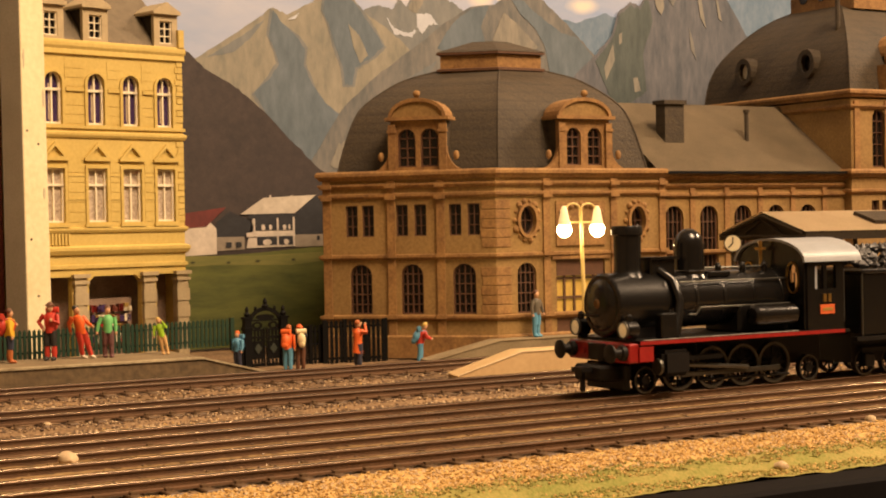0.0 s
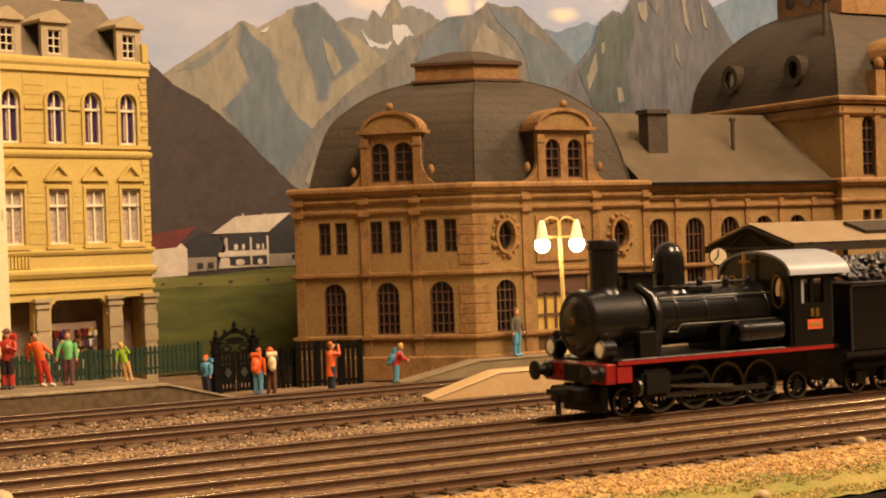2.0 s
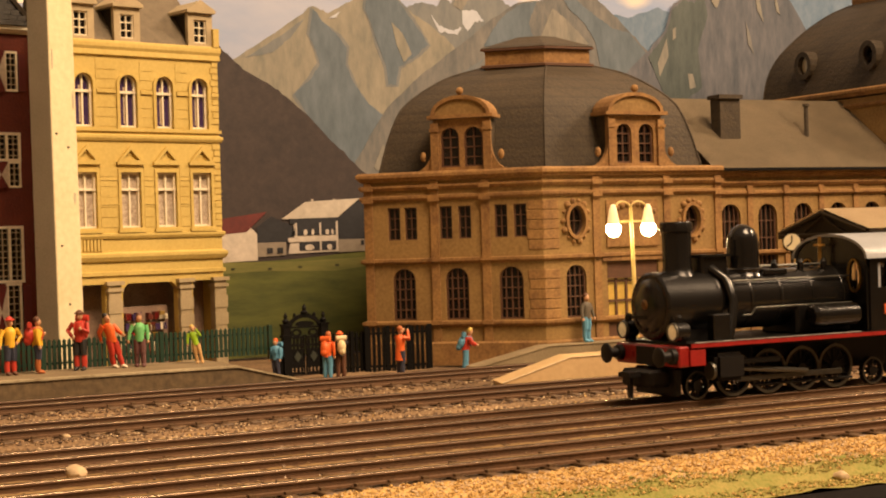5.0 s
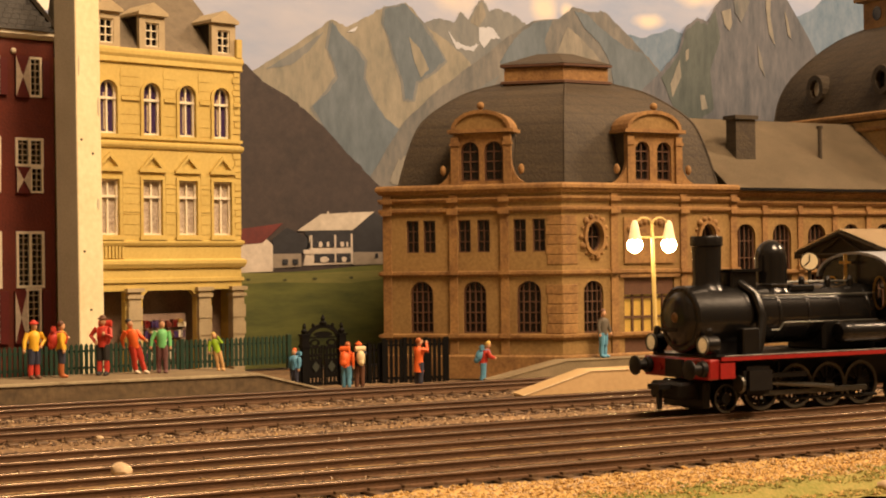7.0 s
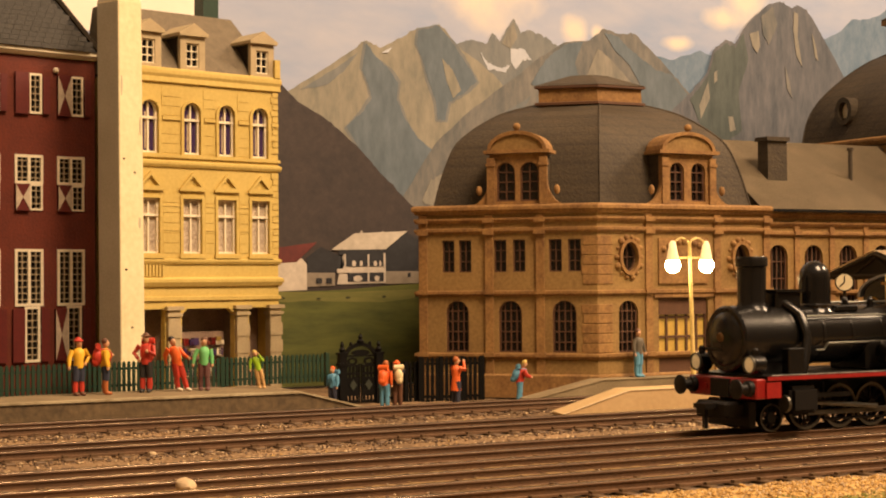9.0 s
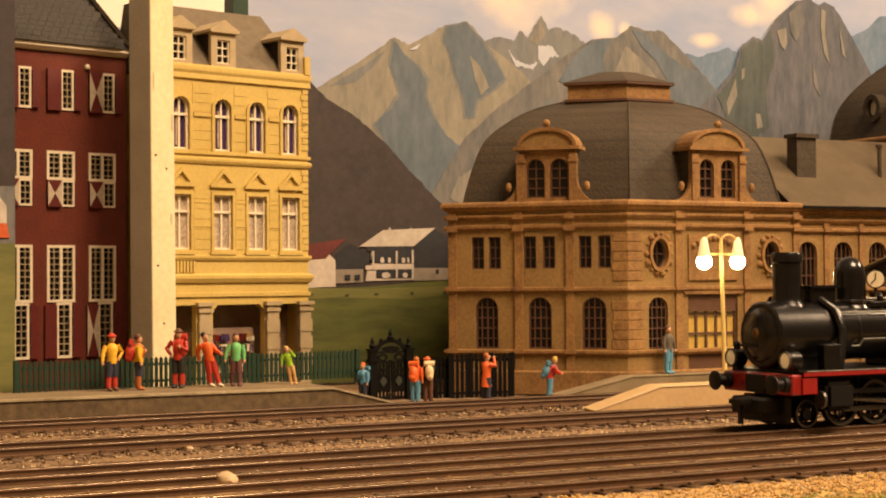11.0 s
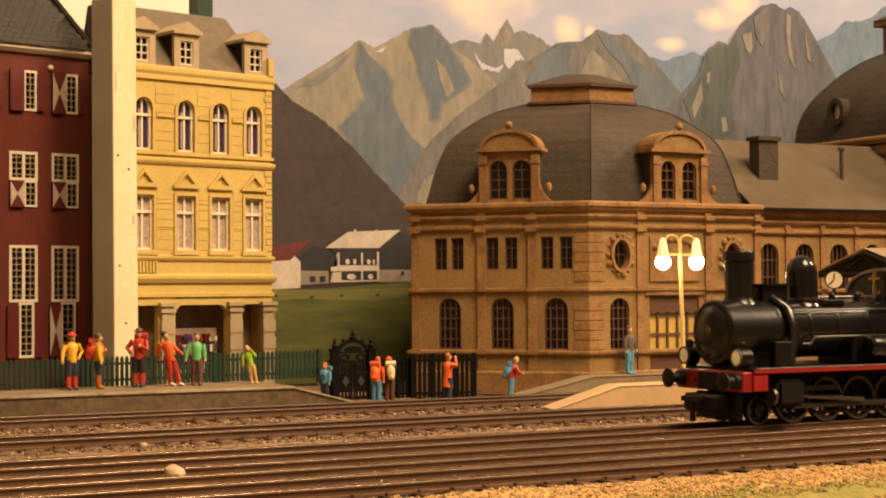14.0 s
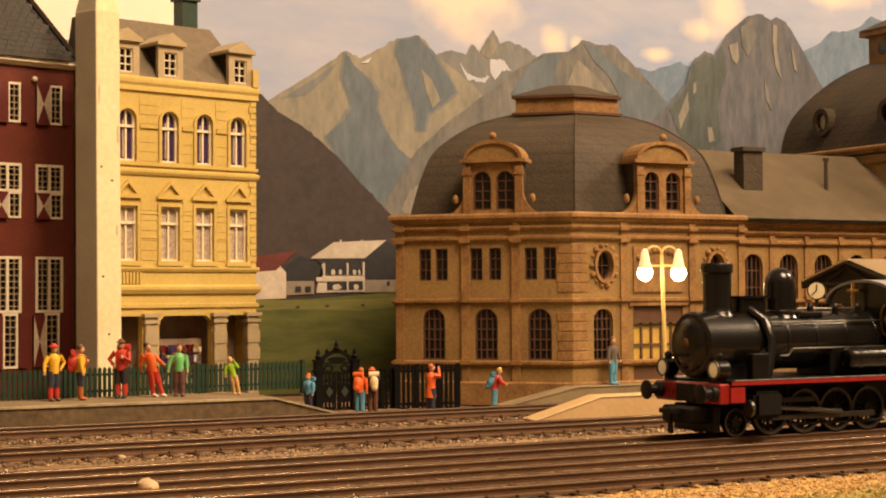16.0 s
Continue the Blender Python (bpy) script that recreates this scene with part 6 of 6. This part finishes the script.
def printed_clouds(m, spots):
    """Soft printed clouds: places and radii in centimetres on the sheet."""
    nt = m.node_tree
    bsdf = nt.nodes["Principled BSDF"]
    tc = nt.nodes.new("ShaderNodeTexCoord")
    puff = nt.nodes.new("ShaderNodeTexNoise")
    puff.inputs["Scale"].default_value, puff.inputs["Detail"].default_value = 45, 6
    nt.links.new(tc.outputs["Object"], puff.inputs["Vector"])
    colour = bsdf.inputs["Base Color"].links[0].from_socket
    for cx, cz, rx, rz in spots:
        mp = nt.nodes.new("ShaderNodeMapping")
        mp.inputs["Location"].default_value = (-cx / rx, 0, -(cz + 0.4) / rz)
        mp.inputs["Scale"].default_value = (100 / rx, 0, 100 / rz)
        ln = nt.nodes.new("ShaderNodeVectorMath")
        ln.operation = "LENGTH"
        ad = nt.nodes.new("ShaderNodeMath")
        ad.operation = "MULTIPLY_ADD"
        ad.inputs[1].default_value = 1.6
        mr = nt.nodes.new("ShaderNodeMapRange")
        mr.inputs["From Min"].default_value, mr.inputs["From Max"].default_value = 2.1, 1.25
        mx = nt.nodes.new("ShaderNodeMixRGB")
        mx.inputs[2].default_value = (0.74, 0.68, 0.61, 1)
        nt.links.new(tc.outputs["Object"], mp.inputs[0])
        nt.links.new(mp.outputs[0], ln.inputs[0])
        nt.links.new(puff.outputs["Fac"], ad.inputs[0])
        nt.links.new(ln.outputs["Value"], ad.inputs[2])
        nt.links.new(ad.outputs[0], mr.inputs["Value"])
        nt.links.new(mr.outputs[0], mx.inputs[0])
        nt.links.new(colour, mx.inputs[1])
        colour = mx.outputs[0]
    nt.links.new(colour, bsdf.inputs["Base Color"])


printed_clouds(SKY, [(36.9, 18.9, 2.6, 1.9), (32.6, 19.6, 2.4, 0.8), (42.0, 17.0, 0.75, 0.75), (43.3, 17.0, 0.40, 0.40), (52.7, 19.7, 1.3, 1.7), (51.3, 18.3, 1.1, 0.6), (48.4, 16.8, 0.9, 0.4), (60.8, 21.2, 2.4, 0.9), (46.2, 20.6, 1.8, 0.4)])
FAR = print_ink("ink_far_range", (0.30, 0.34, 0.33), (0.13, 0.20, 0.22), 45, (1, 1, 0.5))
MAIN = print_ink("ink_tan_rock", (0.41, 0.35, 0.24), (0.22, 0.21, 0.155), 34, (1.5, 1, 0.5), (0.32, 0.28, 0.195), 9.0, 0.36, 0.64, (0.78, 0.84, 0.97))
BLUE_INK = print_ink("ink_blue_shade", (0.20, 0.222, 0.225), (0.112, 0.135, 0.14), 34, (1.5, 1, 0.5), (0.155, 0.178, 0.182), 9.0, 0.36, 0.64, (0.74, 0.84, 1.0))
HALF_INK = print_ink("ink_half_shade", (0.285, 0.268, 0.22), (0.16, 0.172, 0.158), 34, (1.5, 1, 0.5), (0.225, 0.22, 0.19), 9.0, 0.36, 0.64, (0.76, 0.84, 1.0))
SHADE = print_ink("ink_slate_rock", (0.20, 0.193, 0.178), (0.078, 0.092, 0.096), 40, (1.8, 1, 0.42), (0.135, 0.138, 0.132), 9.0, 0.36, 0.64, (0.76, 0.80, 1.0), 10)
DEEP = print_ink("ink_deep_green_rock", (0.125, 0.14, 0.115), (0.055, 0.07, 0.06), 40, (1.8, 1, 0.42), None, 9.0, 0.36, 0.64, (0.76, 0.84, 1.0), 10)
PALE = print_ink("ink_pale_scree", (0.36, 0.315, 0.23), (0.20, 0.19, 0.15), 70, (1.8, 1, 0.4), None, 8.0, 0.36, 0.64, (0.80, 0.84, 0.95), 5)
GREY = print_ink("ink_grey_rock", (0.27, 0.24, 0.185), (0.115, 0.12, 0.108), 38, (1.5, 1, 0.5), (0.19, 0.178, 0.145), 9.0, 0.36, 0.64, (0.78, 0.84, 1.0))
DARKHILL = print_ink("ink_dark_hill", (0.088, 0.052, 0.033), (0.046, 0.030, 0.021), 90)
MEADOW = print_ink(tone=(1, 1, 1), name="ink_meadow", light=(0.145, 0.155, 0.034), dark=(0.045, 0.06, 0.014), scale=18, stretch=(0.5, 1, 2.5))
MEADOW2 = print_ink(tone=(1, 1, 1), name="ink_pale_meadow", light=(0.22, 0.21, 0.06), dark=(0.11, 0.12, 0.03), scale=18, stretch=(0.5, 1, 2.5))
WHITE = print_ink("ink_white_wall", (0.64, 0.57, 0.48), (0.42, 0.37, 0.31), 60, tone=(1, 1, 1))
ROOFC = print_ink("ink_pale_roof", (0.60, 0.54, 0.45), (0.42, 0.37, 0.30), 80, tone=(1, 1, 1))
ROOFR = print_ink("ink_red_roof", (0.16, 0.03, 0.025), (0.10, 0.02, 0.018), 80, tone=(1, 1, 1))
DARK = print_ink("ink_dark", (0.045, 0.038, 0.032), (0.02, 0.018, 0.016), 80)
CLOUD = print_ink("ink_cloud", (0.95, 0.82, 0.62), (0.70, 0.62, 0.50), 25)


printed("sky", [(-10, -0.4), (95, -0.4), (95, 27), (-10, 27)], SKY, 0)

def ridge(name, pts, mat, layer, seed, base=2.0):
    return printed(name, [(pts[0][0], base)] + [(pts[-1][0], base)] + jagged(pts, seed)[::-1], mat, layer)


# Plain cream area filling the sheet's upper left, not a printed cloud.
printed("cream_area", jagged([(8, 15.0), (22.2, 15.6), (22.5, 19.0), (20.75, 26.5), (8, 26.5)], 3.1, 0.2), print_ink("ink_plain_cream", (1.0, 0.92, 0.78), (0.92, 0.84, 0.70), 10, tone=(1, 1, 1)), 1)
def shade(name, pts, ink, layer, amp=0.10, edge=None):
    """A printed patch of rock with a ragged outline, over a half-tone border."""
    if edge:
        cx, cz = sum(p[0] for p in pts) / len(pts), sum(p[1] for p in pts) / len(pts)
        wide = [(x + 0.13 * math.copysign(1, x - cx), z + 0.07 * math.copysign(1, z - cz)) for x, z in pts]
        printed(name, jagged(wide + [wide[0]], layer * 3.7, amp)[:-1], edge, layer - 0.7)
    return printed(name, jagged(list(pts) + [pts[0]], layer * 5.1, amp)[:-1], ink, layer)


ridge("mountain", [(45, 15.0), (46.5, 16.1), (47.9, 15.9), (49.7, 16.5), (50.5, 16.3), (58.4, 17.7), (59.5, 18.2), (60.3, 18.9), (61.5, 19.0), (62.4, 19.3), (63.3, 20.0), (64.1, 19.8), (67, 18.6), (72, 19), (90, 17)], FAR, 2, 1)
ridge("mountain", [(34.5, 15.2), (35.3, 16.0), (36.1, 16.2), (36.9, 16.1), (37.2, 16.6), (37.6, 16.2), (38.0, 16.9), (38.4, 17.4), (38.8, 16.7), (39.3, 16.9), (40.0, 16.7), (40.8, 16.3), (42, 15)], HALF_INK, 3, 2)
shade("snow_field", [(36.5, 15.6), (36.9, 15.1), (37.7, 14.9), (38.2, 15.1), (37.9, 14.7), (36.9, 14.8)], CLOUD, 3.8, 0.12)
shade("snow_field", [(38.2, 15.9), (39.0, 15.9), (39.4, 15.4), (38.9, 15.4), (38.5, 14.9), (38.2, 15.2)], CLOUD, 3.8, 0.12)
shade("sunlit_peak", [(37.7, 16.1), (38.1, 16.9), (38.4, 17.2), (38.6, 16.5), (38.2, 15.9)], PALE, 3.8, 0.08)
ridge("mountain", [(18, 10), (24, 12.0), (26.7, 13.4), (28.8, 14.75), (30.35, 15.8), (31.1, 15.5), (32.2, 16.05), (33.05, 16.6), (33.6, 16.35), (34.2, 16.85), (35.2, 15.9), (36.1, 15.3), (37.4, 14.4), (38.6, 13.2), (41, 10)], MAIN, 4.4, 3)
shade("mountain_shadow", [(30.35, 15.7), (30.8, 15.1), (31.5, 14.5), (32.0, 13.9), (31.9, 13.1), (32.4, 12.1), (33.0, 11.3), (34.0, 10.6), (33.7, 9.3), (32.6, 8.0), (31.0, 9.0), (29.8, 10.9), (29.3, 11.7), (30.1, 12.4), (30.6, 13.1), (30.4, 13.8), (30.1, 14.4)], BLUE_INK, 5.8, 0.10, HALF_INK)
shade("mountain_shadow", [(33.1, 16.45), (34.2, 16.75), (35.0, 15.9), (35.7, 15.0), (36.3, 14.2), (35.6, 13.6), (34.7, 13.1), (34.5, 12.2), (34.1, 12.2), (34.0, 13.1), (33.6, 14.1), (33.3, 15.1), (33.0, 15.7)], BLUE_INK, 5.8, 0.10, HALF_INK)
shade("mountain_shadow", [(26.9, 13.3), (28.6, 14.3), (29.9, 15.2), (29.2, 14.3), (28.3, 13.6)], HALF_INK, 5.1, 0.08)
shade("sunlit_slope", [(34.35, 15.2), (34.9, 14.7), (35.4, 13.7), (34.95, 13.3), (34.6, 14.1)], MAIN, 6.5, 0.08)
shade("snow_patch", [(31.1, 15.25), (31.7, 15.6), (31.5, 15.3)], CLOUD, 6.5, 0.03)
ridge("mountain", [(31.5, 7.5), (33.9, 11.0), (35.7, 12.6), (38.0, 14.2), (39.9, 15.6), (41.3, 16.4), (42.8, 16.6), (43.7, 17.25), (44.7, 17.05), (45.6, 17.1), (46.5, 16.4), (47.9, 15.2), (49.0, 14.2), (50.5, 12)], GREY, 7.2, 4)
shade("mountain_shadow", [(40.7, 15.9), (41.4, 16.3), (42.4, 16.5), (41.9, 15.4), (42.3, 14.2), (41.0, 13.4), (39.3, 14.2), (39.9, 15.1)], BLUE_INK, 8.6, 0.14)
shade("mountain_shadow", [(43.7, 17.05), (44.3, 16.2), (45.2, 15.5), (45.8, 14.6), (46.1, 13.2), (48.2, 12.6), (49.6, 13.4), (47.9, 15.1), (46.9, 15.3), (45.9, 15.9), (45.1, 16.4), (44.5, 16.9)], BLUE_INK, 8.6, 0.12)
shade("sunlit_slope", [(42.6, 14.8), (43.3, 16.2), (44.2, 15.6), (45.4, 14.5), (44.5, 13.9), (43.3, 14.0)], PALE, 8.6, 0.16)
shade("mountain_shadow", [(34.8, 9.5), (35.7, 11.2), (37.3, 12.5), (39.3, 13.6), (38.6, 12.5), (36.9, 11.0), (36.2, 9.6)], HALF_INK, 8.6, 0.18)
shade("pale_scree", [(33.2, 8.3), (33.7, 9.4), (34.4, 9.7), (34.6, 8.6), (34.0, 7.9)], PALE, 8.6, 0.25)
ridge("mountain", [(45.5, 11), (47.9, 13.3), (49.0, 14.2), (50.1, 15.3), (50.6, 16.6), (51.4, 17.2), (52.0, 17.0), (52.9, 18.2), (54.3, 19.3), (55.1, 19.5), (55.9, 19.2), (56.3, 19.4), (56.9, 19.2), (57.4, 18.7), (58.2, 17.6), (59.0, 16.5), (61, 13.5), (65, 11)], SHADE, 9.3, 5)
shade("mountain_shadow", [(50.7, 16.5), (51.4, 17.0), (52.0, 16.8), (52.6, 17.6), (52.9, 16.2), (52.2, 14.4), (52.4, 12.4), (50.4, 11.2), (49.0, 13.9), (50.2, 15.2)], DEEP, 10.7, 0.16)
shade("pale_scree", [(53.0, 17.6), (53.6, 17.8), (53.7, 17.0), (53.5, 16.6), (53.2, 16.9)], PALE, 11.4, 0.06)
shade("pale_scree", [(56.05, 19.0), (56.35, 18.9), (56.3, 17.6), (56.6, 16.0), (56.2, 16.6), (56.0, 18.0)], PALE, 11.4, 0.04)
shade("pale_scree", [(57.3, 17.9), (57.5, 17.5), (57.75, 16.4), (57.5, 16.6)], PALE, 11.4, 0.04)
shade("pale_scree", [(49.6, 13.6), (50.2, 14.9), (50.3, 14.0), (49.7, 12.9)], PALE, 11.4, 0.08)
shade("pale_scree", [(50.6, 15.4), (50.8, 15.5), (50.8, 15.0), (50.6, 14.8)], PALE, 11.4, 0.04)
shade("pale_scree", [(51.5, 13.1), (51.8, 13.1), (52.0, 12.4), (51.6, 12.3)], PALE, 11.4, 0.05)
shade("pale_scree", [(55.4, 16.0), (55.7, 15.2), (55.9, 14.2), (55.5, 14.8)], GREY, 11.4, 0.06)
shade("mountain_shadow", [(53.8, 18.6), (54.6, 19.2), (54.9, 18.2), (54.3, 17.1), (53.9, 17.6)], GREY, 11.4, 0.12)
ridge("hill", [(-8, 12), (5, 13), (14, 14.2), (22, 14.9), (25.7, 13.8), (26.8, 12.75), (27.9, 12.2), (28.8, 11.6), (30.0, 10.6), (31.2, 9.4), (32.6, 8.1), (34.5, 6.7), (38, 5.0)], DARKHILL, 12.2, 6, 1.0)
GREYWALL = print_ink("ink_shaded_wall", (0.30, 0.255, 0.20), (0.20, 0.17, 0.13), 60, tone=(1, 1, 1))
printed("meadow", [(-10, -0.3), (60, -0.3), (60, 3.6), (40, 4.1), (33, 4.4), (29, 4.1), (26, 4.0), (-10, 4.6)], MEADOW, 14)
printed("meadow_strip", [(20, 3.3), (27, 3.6), (31, 3.5), (35, 3.9), (35, 4.15), (29, 4.0), (26, 4.05), (20, 4.2)], MEADOW2, 15)
printed("barn_wall", [(25.4, 4.05), (27.2, 4.1), (27.2, 5.3), (26.6, 5.9), (25.4, 5.4)], WHITE, 16)
printed("barn_wall", [(27.2, 4.25), (28.6, 4.3), (28.6, 4.9), (27.2, 4.9)], GREYWALL, 16)
printed("barn_side", [(27.2, 4.9), (29.0, 4.9), (29.0, 5.6), (27.9, 6.1), (27.2, 5.6)], DARK, 16)
printed("barn_roof", [(25.2, 5.3), (26.7, 5.4), (27.7, 6.3), (25.4, 6.0)], ROOFR, 17)
printed("chalet_wall", [(28.7, 4.35), (31.2, 4.4), (31.2, 5.9), (29.0, 5.7)], WHITE, 16)
printed("chalet_gable", [(31.2, 4.9), (34.2, 4.9), (34.2, 5.8), (32.3, 6.8), (31.2, 5.9)], DARK, 16)
printed("chalet_wall", [(31.2, 4.35), (34.2, 4.4), (34.2, 4.95), (31.2, 4.95)], GREYWALL, 17)
printed("chalet_roof", [(28.4, 5.95), (31.2, 5.98), (32.35, 6.85), (29.6, 6.72)], ROOFC, 18)
printed("balcony_recess", [(28.95, 5.18), (31.15, 5.18), (31.15, 5.80), (29.1, 5.76)], DARK, 18)
printed("terrace_recess", [(29.25, 4.48), (31.15, 4.48), (31.15, 4.90), (29.25, 4.88)], DARK, 18)
for x, z0, z1 in ((29.05, 4.9, 5.75), (30.25, 4.4, 5.75), (31.08, 4.4, 5.8)):
    printed("balcony_post", [(x, z0), (x + 0.09, z0), (x + 0.09, z1), (x, z1)], WHITE, 20)
for x, z, w in ((29.45, 5.2, 0.22), (29.85, 5.2, 0.16), (30.55, 5.2, 0.2), (30.85, 5.2, 0.12), (29.5, 4.5, 0.5), (30.6, 4.5, 0.28)):
    printed("washing", lumpy(x + w / 2, z + 0.12, w / 2, 0.14, x, 10), WHITE, 19)
printed("gable_window", [(32.35, 4.95 - 0.28), (32.5, 4.95 - 0.28), (32.5, 4.88), (32.35, 4.88)], DARK, 19)
for x in (27.65, 28.15):
    printed("barn_window", [(x, 4.4), (x + 0.28, 4.4), (x + 0.28, 4.65), (x, 4.65)], DARK, 19)
printed("eaves_shade", [(28.8, 5.72), (31.2, 5.8), (31.2, 5.96), (28.8, 5.94)], DARK, 17)
printed("chalet_balcony", [(28.7, 4.88), (31.2, 4.9), (31.2, 5.1), (28.7, 5.08)], WHITE, 19)
for k in range(2):
    x = 29.9 + 1.1 * k
    printed("roof_vent", [(x, 6.7), (x + 0.10, 6.7), (x + 0.10, 6.84), (x, 6.84)], ROOFC, 19)
HEDGE = print_ink("ink_hedge", (0.06, 0.06, 0.02), (0.025, 0.03, 0.012), 120, tone=(1, 1, 1))
for k in range(6):
    x = 26.0 + 1.7 * k + 1.5 * noise.noise((k * 3.3, 4, 0))
    printed("bush", lumpy(x, 3.75 + 0.12 * noise.noise((k * 1.3, 0, 0)), 0.10 + 0.12 * abs(noise.noise((k * 2.1, 1, 0))), 0.05 + 0.05 * abs(noise.noise((k * 1.9, 2, 0))), k, 12), HEDGE, 17)
# second panel, which ends in front of the brick house
side = thing("backdrop_panel", 10.35, 15.4, PZ - 0.02, 0, "printed backdrop board standing on the platform edge", "backdrop panel", kind="structure")
part("board", B(-9, 0, 0, 0.25, 0, 21), "fascia", side)
part("printed_sky", B(-9, 0, -0.05, -0.01, 7.2, 21), DARKHILL, side)
part("printed_meadow", B(-9, 0, -0.05, -0.01, 0, 5.2), MEADOW2, side)
part("printed_village", B(-9, 0, -0.05, -0.01, 5.2, 7.2), GREY, side)
bm = slab(bmesh.new(), [[(-0.9, 5.9), (-0.3, 5.9), (-0.3, 6.5), (-0.6, 6.9), (-0.9, 6.5)]], -0.10, -0.06)
part("printed_house", bm, WHITE, side)
bm = slab(bmesh.new(), [[(-1.0, 5.4), (-0.2, 5.4), (-0.3, 5.9), (-0.9, 5.9)]], -0.10, -0.06)
part("printed_roof", bm, "orange", side)
